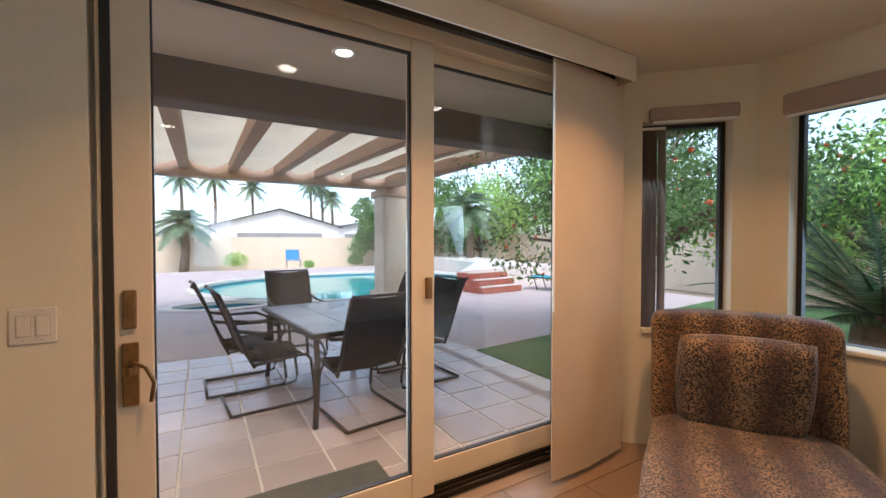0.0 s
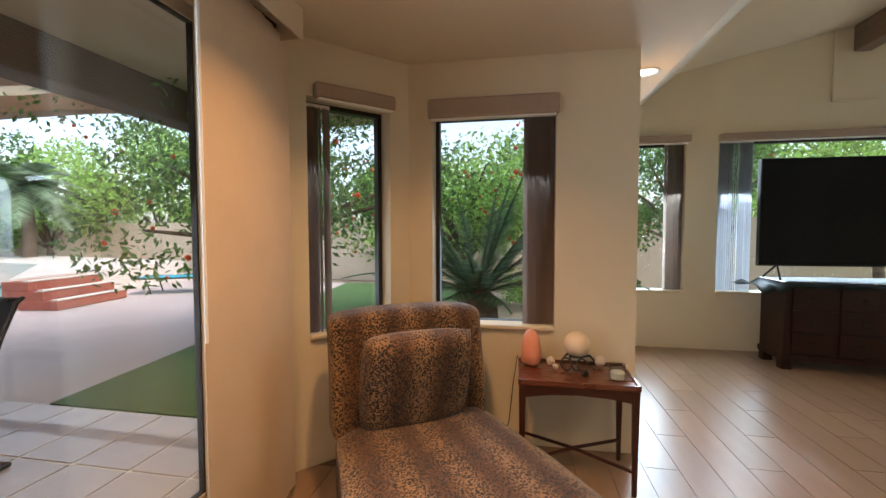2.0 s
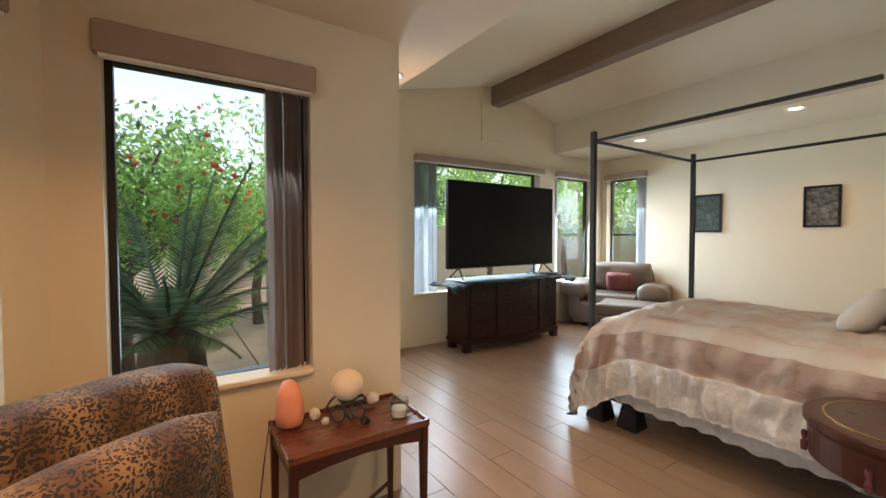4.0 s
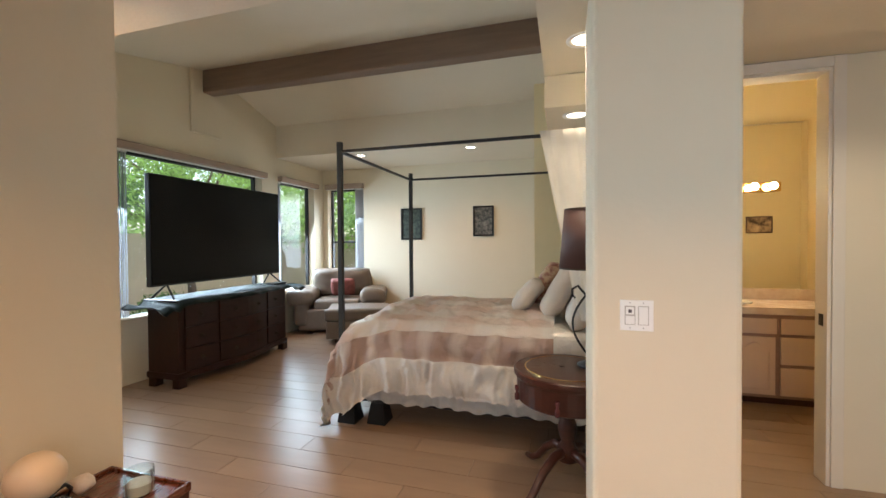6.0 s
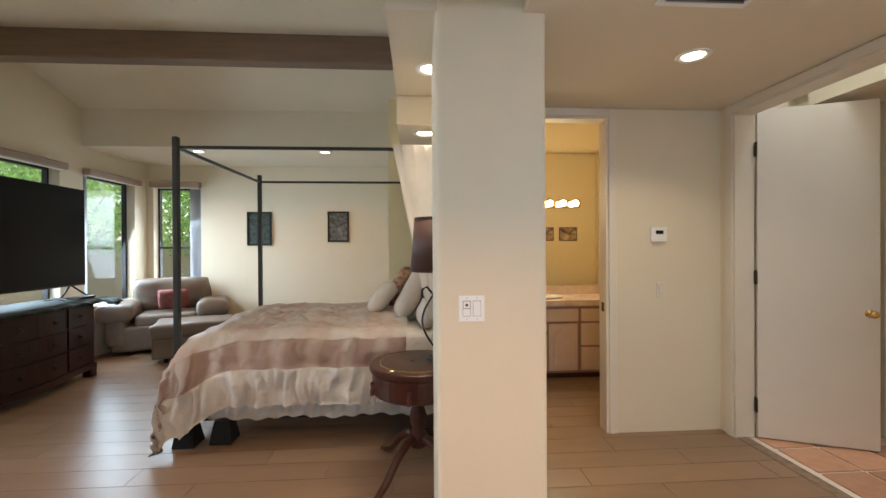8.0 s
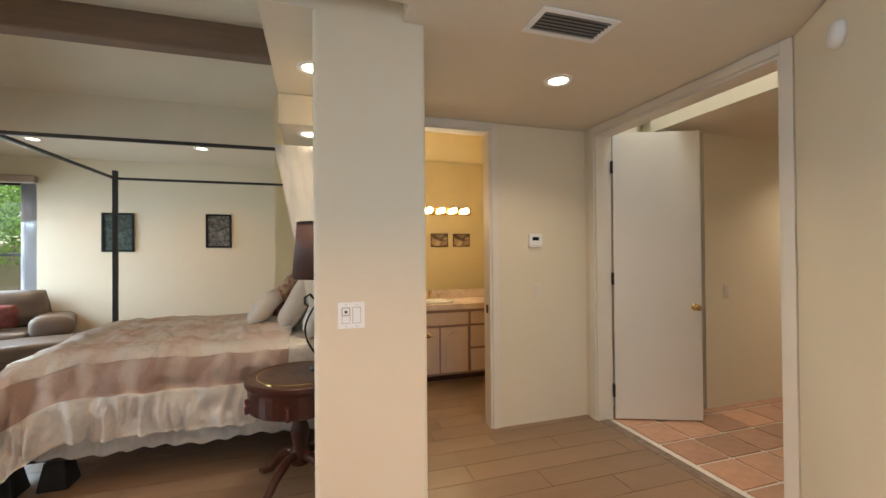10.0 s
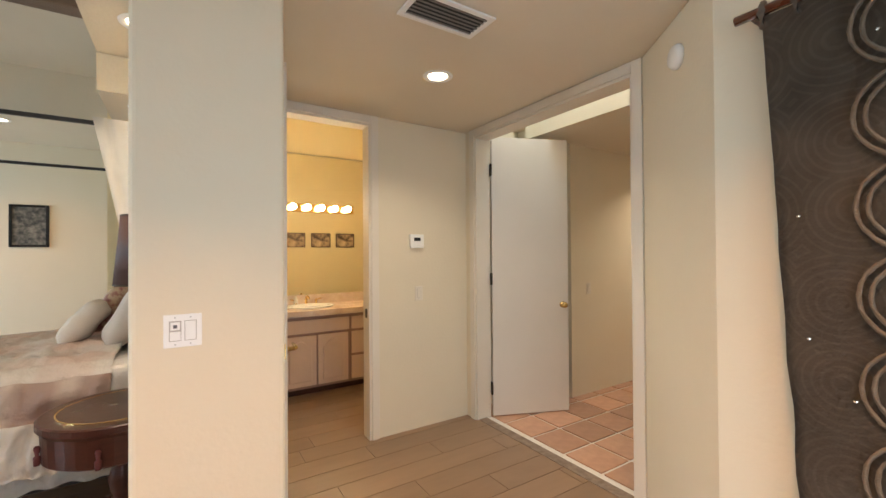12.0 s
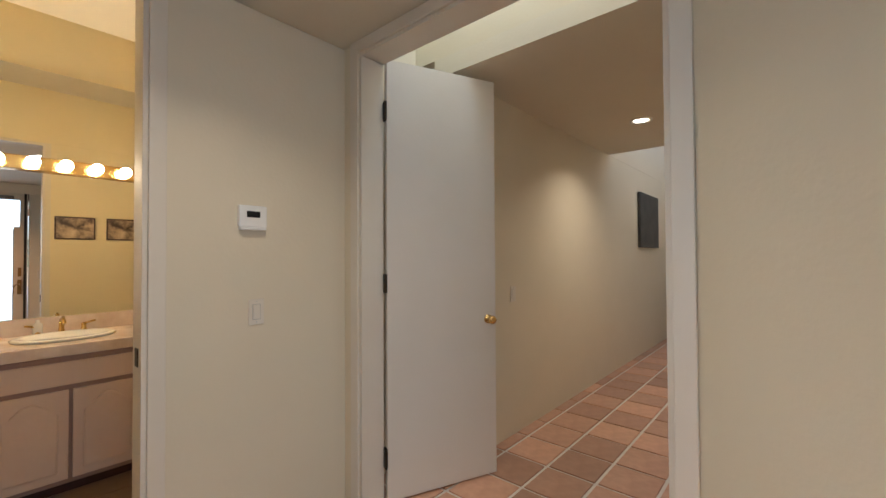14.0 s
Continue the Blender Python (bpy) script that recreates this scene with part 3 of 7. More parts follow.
# wide flat end panel and wand of the blind
w = thing("blind_panel", "wide beige blind panel hanging at the patio door", "blind", along(*ND) @ pose(0.735, 0.22, 0.04))
part("panel", box(-0.33, 0.0, -0.004, 0.004, 0, 2.33, 0.002), BLIND, w)
part("panel", box(-0.42, -0.27, -0.014, -0.006, 0, 2.33, 0.002), BLIND, w)
part("panel", box(-0.50, -0.38, -0.024, -0.016, 0, 2.33, 0.002), BLIND, w)
part("panel", box(-0.58, -0.46, -0.034, -0.026, 0, 2.33, 0.002), BLIND, w)
part("panel", box(-0.66, -0.54, -0.044, -0.036, 0, 2.33, 0.002), BLIND, w)
part("wand", tube([(0.004, 0.014, 0.95), (0.004, 0.014, 2.3)], 0.006, 8), PLASTICW, w, "cream plastic wand")


# ---- doors and casings ----
def casing(name, m, w, h, fw=0.06, t=0.014, jamb=0.12):
    d = thing(name, "off-white painted door casing", "door frame", m, kind="structure")
    bm = box(-fw, 0, 0, t, 0, h + fw, 0.004)
    box(w, w + fw, 0, t, 0, h + fw, 0.004, bm=bm)
    box(0, w, 0, t, h, h + fw, 0.004, bm=bm)
    part("casing", bm, TRIM, d)
    bm = box(0, 0.018, -jamb, 0.0, 0, h - 0.018, 0.002)
    box(w - 0.018, w, -jamb, 0.0, 0, h - 0.018, 0.002, bm=bm)
    box(0, w, -jamb, 0.0, h - 0.018, h, 0.002, bm=bm)
    part("jamb", bm, TRIM, d)
    return d


HS = ((0.74, 0.70), (2.80, 0.70))
dc = casing("door_2", along(*HS) @ pose(1.06, 0, 0), 0.76, 2.43)
part("strike_plate", box(0.018, 0.022, -0.075, -0.035, 0.93, 1.0, 0.001), BRONZE, dc, "dark strike plate")
HW = ((0.90, 2.36), (0.90, 0.70))
dd = casing("door_3", along(*HW) @ pose(0.06, 0, 0), 1.47, 2.43, jamb=0.15)
for z in (0.28, 1.22, 2.16):
    part("hinge", box(0.018, 0.022, -0.15, -0.11, z - 0.05, z + 0.05, 0.001), CHROME, dd, "brushed nickel hinge")


def leaf(name, m, w, h, label, hinges_at=(0.25, 1.2, 2.15)):
    """Flush door leaf, hinged at x = 0, lying along x."""
    d = thing(name, label, "door", m)
    part("panel", box(0.004, w, -0.02, 0.02, 0.012, h, 0.003), DOORP, d)
    for z in hinges_at:
        bm = box(-0.012, 0.004, -0.026, 0.018, z - 0.05, z + 0.05, 0.001)
        tube([(-0.006, -0.028, z - 0.052), (-0.006, -0.028, z + 0.052)], 0.008, 8, bm)
        part("hinge", bm, BRONZE, d, "dark metal hinge")
    return d


ang = math.degrees(math.atan2(1.122 - 0.852, 0.085 - 0.742))
lf = leaf("open_door", pose(0.742, 0.852, 0, 0, 0, ang), 0.712, 2.44, "off-white flush door standing open into the tiled corridor")
for sgn in (-1, 1):
    bm = lathe([(0.028, 0), (0.028, 0.006), (0.012, 0.010), (0.010, 0.03), (0.022, 0.036), (0.027, 0.05), (0.022, 0.062), (0.008, 0.066)], 16)
    part("knob", bm, BRASS, lf, "polished brass knob", True, pose(0.655, 0.02 * sgn, 0.96, -90 * sgn, 0, 0))
bl = leaf("bathroom_door", pose(2.558, 0.735, 0, 0, 0, 87.0), 0.755, 2.40, "off-white bathroom door standing open against the hall wall")
part("latch_plate", box(0.755, 0.757, -0.012, 0.012, 0.90, 0.98, 0.001), BRASS, bl, "brass latch plate")
for sgn in (-1, 1):
    bm = lathe([(0.030, 0), (0.028, 0.008), (0.011, 0.012), (0.011, 0.045)], 16)
    tube([(0, 0, 0.045), (0.0, -0.012, 0.055), (0.0, -0.06, 0.056), (0.0, -0.11, 0.052)], 0.009, 10, bm, 0.007)
    part("lever", bm, BRASS, bl, "polished brass lever handle", True, pose(0.70, 0.02 * sgn, 0.94, -90 * sgn, 0, 0) @ pose(0, 0, 0, 0, 0, -90 if sgn > 0 else -90))


# ---- downlights ----
LENS = emitter("warm_lit_lens", (1.0, 0.86, 0.66), 9.0)

def downlight(x, y, z, tilt=0.0, watts=None, color=WARM, r=0.062):
    d = thing("recessed_downlight", "round recessed ceiling downlight, lit", "ceiling light", pose(x, y, z, tilt, 0, 0), group="recessed downlights")
    bm = bmesh.new()
    n = 28
    prof = [(r + 0.028, -0.001), (r + 0.026, -0.006), (r + 0.006, -0.008), (r, -0.004), (r - 0.004, -0.0005)]
    rings = [[bm.verts.new((a * math.cos(2 * math.pi * i / n), a * math.sin(2 * math.pi * i / n), h)) for i in range(n)] for a, h in prof]
    for a, b in zip(rings, rings[1:]):
        for i in range(n):
            bm.faces.new((a[i], a[(i + 1) % n], b[(i + 1) % n], b[i]))
    part("trim_ring", bm, PLASTICW, d, smooth=True)
    ld = bpy.data.lights.new("downlight", "AREA")
    ld.shape, ld.size, ld.energy, ld.color = "DISK", 2 * r - 0.008, watts or CAN_W, color
    lo = new("lens_lamp", ld)
    lo.parent = d
    lo.location = (0, 0, -0.006)
    ld.spread = radians(125)
    part("lens", lathe([(r - 0.004, -0.002), (0.0, -0.0035)], 28), LENS, d, "glowing frosted lens")
    return d


for x, y, z, tl, wt in ((1.728, 1.572, H0 + 0.002, 0, 6.5), (2.48, 3.56, H0, 0, 14), (3.70, 3.46, H0, 0, 14),
                        (3.18, 1.33, H0 + 0.002, 0, 7), (3.20, 0.70, 2.288, 0, 1.0), (6.23, -2.03, 2.763, 0, 6),
                        (4.53, -2.02, 2.763, 0, 6), (5.43, 2.235, H0, 0, 9), (-1.50, 1.57, 2.498, 0, 8)):
    downlight(x, y, z, tl, wt, AMBER if y > 2 or y < -1.5 else WARM)


# ---- nook: chaise longue and side table ----
def chaise():
    c = thing("chaise_longue", "leopard print plush chaise longue with a rolled back", "chaise longue", pose(4.455, 3.665, 0, 0, 0, 213))
    # local x runs from the back towards the foot
    bm = bmesh.new()
    prof = [(-0.02, 0.08), (-0.05, 0.30), (0.02, 0.44), (0.16, 0.44), (0.60, 0.43), (0.95, 0.42), (1.07, 0.40), (1.13, 0.33), (1.14, 0.20), (1.12, 0.08)]
    n = 20
    W = 0.40
    rows = []
    for i in range(n + 1):
        u = -1 + 2 * i / n
        edge = (1 - abs(u) ** 6)
        rows.append([bm.verts.new((x - (0.03 if z > 0.2 else 0) * (1 - edge) * (1 if x > 0.6 else -1), u * (W + 0.075 * min(1.0, max(0.0, x) / 0.7)),
                                   z - (0.05 * (1 - edge) if z > 0.3 else 0) + 0.006 * noise.noise(Vector((x * 5, u * 4, 1))))) for x, z in prof])
    for a, b in zip(rows, rows[1:]):
        for k in range(len(prof) - 1):
            bm.faces.new((a[k], b[k], b[k + 1], a[k + 1]))
    bm.faces.new(rows[0])
    bm.faces.new(list(reversed(rows[-1])))
    bm.faces.new([r[0] for r in rows] + [r[-1] for r in reversed(rows)])
    part("seat", bm, LEOPARD, c, smooth=True)
    # back: a slab with softly rounded head, leaning away
    bm = soft_box(0.20, 0.85, 0.62, 0.06, 8, 0.010, 2.0)
    for v in bm.verts:
        u = v.co.y / 0.43
        v.co.z -= 0.025 * abs(u) ** 4 * (v.co.z / 0.6)
        v.co.x -= 0.10 * max(0.0, v.co.z / 0.6) ** 1.5
    part("backrest", bm, LEOPARD, c, smooth=True, m=pose(0.0, 0, 0.36))
    bm = cushion(0.52, 0.58, 0.19, 0.32, 20, 0.012, 3)
    part("back_pillow", bm, LEOPARD, c, "loose leopard print pillow", True, pose(0.15, -0.02, 0.655, 0, -76, 0) @ pose(0, 0, 0, 0, 0, 0))
    for x in (0.05, 1.03):
        for y in (-0.34, 0.34):
            part("leg", lathe([(0.022, 0), (0.028, 0.09)], 12), MAHOG, c, "dark wooden leg", m=pose(x, y, 0))


chaise()


def side_table():
    t = thing("side_table", "red mahogany side table with slim tapered legs and cross stretcher", "side table", pose(4.755, 2.783, -0.025, 0, 0, 0))
    W, D = 0.625, 0.39      # along y, along x
    bm = box(-D / 2, D / 2, -W / 2, W / 2, 0.588, 0.606, 0.004)
    for a, b, c, d in ((-D / 2, -D / 2 + 0.012, -W / 2, W / 2), (D / 2 - 0.012, D / 2, -W / 2, W / 2), (-D / 2, D / 2, -W / 2, -W / 2 + 0.012), (-D / 2, D / 2, W / 2 - 0.012, W / 2)):
        part("rim", box(a, b, c, d, 0.606, 0.618, 0.003), MAHOGT, t)
    part("tabletop", bm, MAHOGT, t)
    for sx in (-1, 1):
        bm = extrude_xy([(-W / 2 + 0.03, 0), (W / 2 - 0.03, 0), (W / 2 - 0.03, -0.07), (W / 2 - 0.08, -0.062), (0.15, -0.05), (0.0, -0.042), (-0.15, -0.05), (-W / 2 + 0.08, -0.062), (-W / 2 + 0.03, -0.07)], -0.008, 0.008)
        part("apron", bm, MAHOG, t, m=pose(sx * (D / 2 - 0.02), 0, 0.588, 90, 0, 90))
        bm = box(-D / 2 + 0.03, D / 2 - 0.03, -0.008, 0.008, -0.062, 0, 0.003)
        part("apron", bm, MAHOG, t, m=pose(0, sx * (W / 2 - 0.02), 0.588))
        for sy in (-1, 1):
            bm = bmesh.new()
            bmesh.ops.create_cube(bm, size=1)
            for v in bm.verts:
                r = 0.036 if v.co.z > 0 else 0.022
                v.co = Vector((v.co.x * r, v.co.y * r, 0.294 + v.co.z * 0.588))
            bmesh.ops.bevel(bm, geom=bm.edges[:], offset=0.003, segments=2, affect="EDGES")
            part("leg", bm, MAHOG, t, m=pose(sx * (D / 2 - 0.022), sy * (W / 2 - 0.022), 0))
    for sx in (-1, 1):
        part("stretcher", tube([(sx * (D / 2 - 0.025), -(W / 2 - 0.025), 0.15), (0, 0, 0.165), (-sx * (D / 2 - 0.025), W / 2 - 0.025, 0.15)], 0.010, 8), MAHOG, t)


side_table()
SALT = mat("pink_salt_rock", (0.85, 0.36, 0.22), (0.70, 0.24, 0.14), rough=0.5, scale=9, bump=0.6, bscale=25)
ALAB = mat("cream_alabaster", (0.82, 0.66, 0.46), (0.74, 0.55, 0.36), rough=0.35, scale=7, bump=0.03)
WAX = mat("pale_wax", (0.75, 0.72, 0.62), rough=0.5, scale=6)
SHELL = mat("pale_shell", (0.70, 0.64, 0.56), (0.5, 0.42, 0.35), rough=0.5, scale=25, bump=0.3)
TZ = 0.582
s = thing("salt_rock_lamp", "pink salt crystal lamp, unlit, on the side table", "salt lamp", pose(4.86, 3.02, TZ))
bm = lathe([(0.03, 0.0), (0.056, 0.02), (0.062, 0.06), (0.058, 0.12), (0.045, 0.17), (0.026, 0.205), (0.008, 0.215)], 20)
for v in bm.verts:
    v.co += noise.noise_vector(v.co * 18) * 0.008
part("rock", bm, SALT, s, smooth=True)
s = thing("stone_sphere", "cream stone sphere on a twisted dark metal stand", "ornament", pose(4.865, 2.75, TZ))
bm = bmesh.new()
bmesh.ops.create_uvsphere(bm, u_segments=28, v_segments=18, radius=0.075)
part("sphere", bm, ALAB, s, smooth=True, m=pose(0, 0, 0.135))
for k in range(3):
    a = 2.1 * k + 0.3
    pts = [(0.03 * math.cos(a), 0.03 * math.sin(a), 0.062), (0.07 * math.cos(a), 0.07 * math.sin(a), 0.075), (0.10 * math.cos(a + 0.3), 0.10 * math.sin(a + 0.3), 0.04),
           (0.11 * math.cos(a + 0.5), 0.11 * math.sin(a + 0.5), 0.012), (0.085 * math.cos(a + 0.7), 0.085 * math.sin(a + 0.7), 0.006)]
    part("stand_arm", tube(pts, 0.006, 8), BLACKMETAL, s, "dark metal", True)
part("stand_ring", tube([(0.042 * math.cos(2 * math.pi * i / 20), 0.042 * math.sin(2 * math.pi * i / 20), 0.068) for i in range(21)], 0.005, 6), BLACKMETAL, s, "dark metal", True)
for dx, dy in ((-0.07, 0.07), (-0.08, -0.02)):
    part("stand_coil", tube([(dx + 0.022 * math.cos(2 * math.pi * i / 16), dy + 0.03 * math.sin(2 * math.pi * i / 16), 0.035 + 0.03 * math.cos(2 * math.pi * i / 16)) for i in range(17)], 0.005, 6), BLACKMETAL, s, "dark metal", True)
s = thing("glass_candle_jar", "clear glass candle jar with pale wax", "candle", pose(4.69, 2.56, TZ))
JAR = glass_mat("jar_glass", (0.9, 0.95, 0.93))
bm = lathe([(0.042, 0), (0.045, 0.004), (0.045, 0.085), (0.042, 0.085), (0.042, 0.006), (0.0, 0.006)], 24)
part("jar", bm, JAR, s, smooth=True).visible_shadow = False
part("wax", lathe([(0.041, 0.007), (0.041, 0.04), (0.0, 0.041)], 24), WAX, s, "pale wax")
s = thing("sea_shell", "pale spiral sea shell on the side table", "shell", pose(4.84, 2.60, TZ, 0, 0, 30))
bm = lathe([(0.004, 0.0), (0.022, 0.015), (0.034, 0.035), (0.028, 0.05), (0.016, 0.066), (0.004, 0.085)], 16, pose(0, 0, 0.032, 0, 80, 0))
for v in bm.verts:
    v.co += noise.noise_vector(v.co * 40) * 0.004
part("shell", bm, SHELL, s, smooth=True)
for i, (x, y, r) in enumerate(((4.89, 2.90, 0.026), (4.80, 2.88, 0.018), (4.70, 2.73, 0.022))):
    s = thing("mineral_stone", "small crystal geode on the side table" if i == 0 else "small polished stone on the side table", "stone", pose(x, y, TZ))
    bm = bmesh.new()
    bmesh.ops.create_icosphere(bm, subdivisions=2, radius=r)
    for v in bm.verts:
        v.co += noise.noise_vector(v.co * 60 + Vector((i * 3, 0, 0))) * r * 0.35
        v.co.z = max(v.co.z, -r * 0.7) + r * 0.7
    part("stone", bm, (SHELL, SHELL, BRONZE)[i], s)
s = thing("lamp_cord", "thin dark cord hanging from the side table", "cable", pose(0, 0, 0))
part("cord", tube([(4.88, 3.05, TZ + 0.012), (4.88, 3.10, TZ + 0.045), (4.88, 3.125, 0.45), (4.90, 3.15, 0.2), (4.92, 3.20, 0.02), (4.97, 3.25, 0.006)], 0.003, 6), PLASTICB, s)


# ---- bedroom ----
def dresser():
    d = thing("dresser", "dark espresso serpentine front dresser with carved posts", "dresser", pose(7.12, -0.335, 0, 0, 0, 0))
    W = 1.62
    # front bows towards -x; outline of the serpentine top
    def front(y):
        u = y / (W / 2)
        return -0.20 - 0.06 * math.cos(u * math.pi) * (1 - 0.3 * abs(u)) - 0.02
    ys = [W / 2 * (-1 + 2 * i / 24) for i in range(25)]
    out = [(0.22, W / 2)] + [(0.22, -W / 2)] + [(front(y), y) for y in ys]
    part("body", extrude_xy(out[:1] + out[1:], 0.12, 0.84), ESPRESSO, d, smooth=False)
    big = [(0.24, W / 2 + 0.03), (0.24, -W / 2 - 0.03)] + [(front(y * 0.97) - 0.03, y * 1.04) for y in ys]
    part("top", extrude_xy(big, 0.84, 0.885, 0.012), ESPRESSO, d)
    part("base_rail", extrude_xy([(0.23, W / 2 + 0.015), (0.23, -W / 2 - 0.015)] + [(front(y * 0.98) - 0.015, y * 1.02) for y in ys], 0.09, 0.15, 0.01), ESPRESSO, d)
    for sx in (-1, 1):
        for y in (-W / 2 + 0.03, W / 2 - 0.03):
            bm = soft_box(0.11, 0.11, 0.10, 0.02)
            for v in bm.verts:
                k = 1 - 0.25 * math.sin(v.co.z / 0.10 * math.pi)
                v.co.x, v.co.y = v.co.x * k, v.co.y * k
            part("foot", bm, ESPRESSO, d, m=pose(0.16 if sx > 0 else -0.15, y, 0))
    def drawer(y0, y1, z0, z1):
        n = 8
        bm = bmesh.new()
        q = [y0 + (y1 - y0) * i / n for i in range(n + 1)]
        o = [(front(y) - 0.016, y) for y in q] + [(front(y) + 0.004, y) for y in reversed(q)]
        bm = extrude_xy(o, z0, z1)
        dr = part("drawer_front", bm, ESPRESSO, d)
        for yy in ((y0 * 0.75 + y1 * 0.25), (y0 * 0.25 + y1 * 0.75)) if y1 - y0 > 0.4 else ((y0 + y1) / 2,):
            x = front(yy) - 0.018
            b2 = lathe([(0.018, 0), (0.016, 0.004), (0.006, 0.006), (0.006, 0.018), (0.011, 0.024), (0.004, 0.03)], 12, pose(x, yy, (z0 + z1) / 2, 0, -90, 0))
            tube([(x - 0.012, yy - 0.03, (z0 + z1) / 2 - 0.002), (x - 0.016, yy, (z0 + z1) / 2 - 0.026), (x - 0.012, yy + 0.03, (z0 + z1) / 2 - 0.002)], 0.0035, 6, b2)
            part("drawer_pull", b2, BRONZE, dr, "dark bronze bail pull")
    for r in range(3):
        z0 = 0.17 + r * 0.222
        drawer(-0.36, 0.36, z0, z0 + 0.205)
        drawer(-0.74, -0.40, z0, z0 + 0.205)
        drawer(0.40, 0.74, z0, z0 + 0.205)


dresser()
RUNNER = mat("dark_green_velvet", (0.008, 0.035, 0.027), (0.005, 0.02, 0.017), rough=0.6, scale=6, bump=0.3, bscale=120, sheen=0.15)
r = thing("dresser_runner", "dark green velvet runner draped over the dresser top", "table runner", pose(7.12, -0.335, 0.887))
bm = bmesh.new()
nx, ny = 12, 60
grid = []
for i in range(nx + 1):
    row = []
    for j in range(ny + 1):
        u, y = i / nx, -1.12 + 2.24 * j / ny
        x = -0.33 + 0.55 * u - 0.03 * math.cos(y / 0.78 * math.pi) * (1 - u)
        z = 0.004
        over = max(0.0, -(x + 0.27)) if u < 0.2 else 0
        if abs(y) > 0.80:
            e = abs(y) - 0.80
            z += -0.05 * min(1, e / 0.1) - 0.02 * math.sin(y * 40 + x * 9) * min(1, e / 0.1)
        if u < 0.12:
            z -= 0.05 * (1 - u / 0.12) + 0.008 * math.sin(y * 26)
        row.append(bm.verts.new((x, y, z + 0.002 * noise.noise(Vector((x * 9, y * 9, 0))))))
    grid.append(row)
for a, b in zip(grid, grid[1:]):
    for j in range(ny):
        bm.faces.new((a[j], a[j + 1], b[j + 1], b[j]))
bmesh.ops.solidify(bm, geom=bm.faces[:], thickness=0.003)
part("cloth", bm, RUNNER, r, smooth=True)

t = thing("television", "large black flat screen television, switched off, on the dresser", "television", pose(7.09, -0.29, 0.897, 0, 0, 1.5))
part("housing", box(-0.012, 0.045, -0.95, 0.95, 0.13, 1.225, 0.006), PLASTICB, t)
part("screen", box(-0.016, -0.011, -0.94, 0.94, 0.148, 1.216, 0.001), SCREEN, t)
for sy in (-1, 1):
    bm = tube([(-0.14, sy * 0.82, 0.008), (0.0, sy * 0.77, 0.135)], 0.010, 8)
    tube([(0.14, sy * 0.82, 0.008), (0.02, sy * 0.77, 0.135)], 0.010, 8, bm)
    part("foot", bm, PLASTICB, t)
s = thing("cable_box", "small black media box with cables beneath the television", "media player", pose(6.98, -1.02, 0.893))
part("case", box(-0.07, 0.07, -0.11, 0.11, 0, 0.025, 0.004), PLASTICB, s)
part("cable", tube([(0.05, 0.1, 0.012), (0.1, 0.16, 0.03), (0.05, 0.22, 0.012), (-0.04, 0.26, 0.01), (-0.02, 0.33, 0.03), (0.08, 0.36, 0.02)], 0.005, 6), PLASTICB, s)

SATIN = mat("cream_satin", (0.88, 0.84, 0.78), (0.80, 0.74, 0.67), rough=0.38, scale=5, bump=0.7, bscale=16, contrast=0.6)


def quilt_mat():
    """Comforter cloth woven in soft crossing bands of pink beige and cream."""
    m = mat("banded_comforter", (0.82, 0.66, 0.56), (0.74, 0.575, 0.48), rough=0.5, scale=4, bump=1.0, bscale=9, contrast=0.6, detail=3)
    nt = m.node_tree
    n, l = nt.nodes, nt.links
    b = n["Principled BSDF"]
    base = b.inputs["Base Color"].links[0].from_socket
    tc = n["Texture Coordinate"]
    ns = n.new("ShaderNodeTexNoise")
    ns.inputs["Scale"].default_value = 5
    ns.inputs["Detail"].default_value = 1
    l.new(tc.outputs["Object"], ns.inputs["Vector"])
    sp = n.new("ShaderNodeSeparateXYZ")
    l.new(tc.outputs["Object"], sp.inputs[0])

    def op(kind, a, b_=None, c=None):
        q_ = n.new("ShaderNodeMath")
        q_.operation = kind
        for k, v in enumerate((a, b_, c)):
            if v is None:
                continue
            if isinstance(v, (int, float)):
                q_.inputs[k].default_value = v
            else:
                l.new(v, q_.inputs[k])
        return q_.outputs[0]

    wob = op("MULTIPLY", ns.outputs[0], 1.6)
    across = op("SUBTRACT", op("ABSOLUTE", op("ADD", sp.outputs[1], 0.1125)), sp.outputs[2])
    bands = []
    for src, fr in ((sp.outputs[0], 13.5), (across, 15.0)):
        mr = n.new("ShaderNodeMapRange")
        mr.interpolation_type = "SMOOTHSTEP"
        mr.inputs[1].default_value, mr.inputs[2].default_value = -0.35, 0.35
        l.new(op("SINE", op("MULTIPLY_ADD", src, fr, wob)), mr.inputs[0])
        bands.append(mr.outputs[0])
    fac = op("MULTIPLY", op("ADD", bands[0], bands[1]), 0.5)
    mx = n.new("ShaderNodeMix")
    mx.data_type = "RGBA"
    l.new(fac, mx.inputs[0])
    l.new(base, mx.inputs[6])
    mx.inputs[7].default_value = (0.84, 0.77, 0.69, 1)
    l.new(mx.outputs[2], b.inputs["Base Color"])
    return m


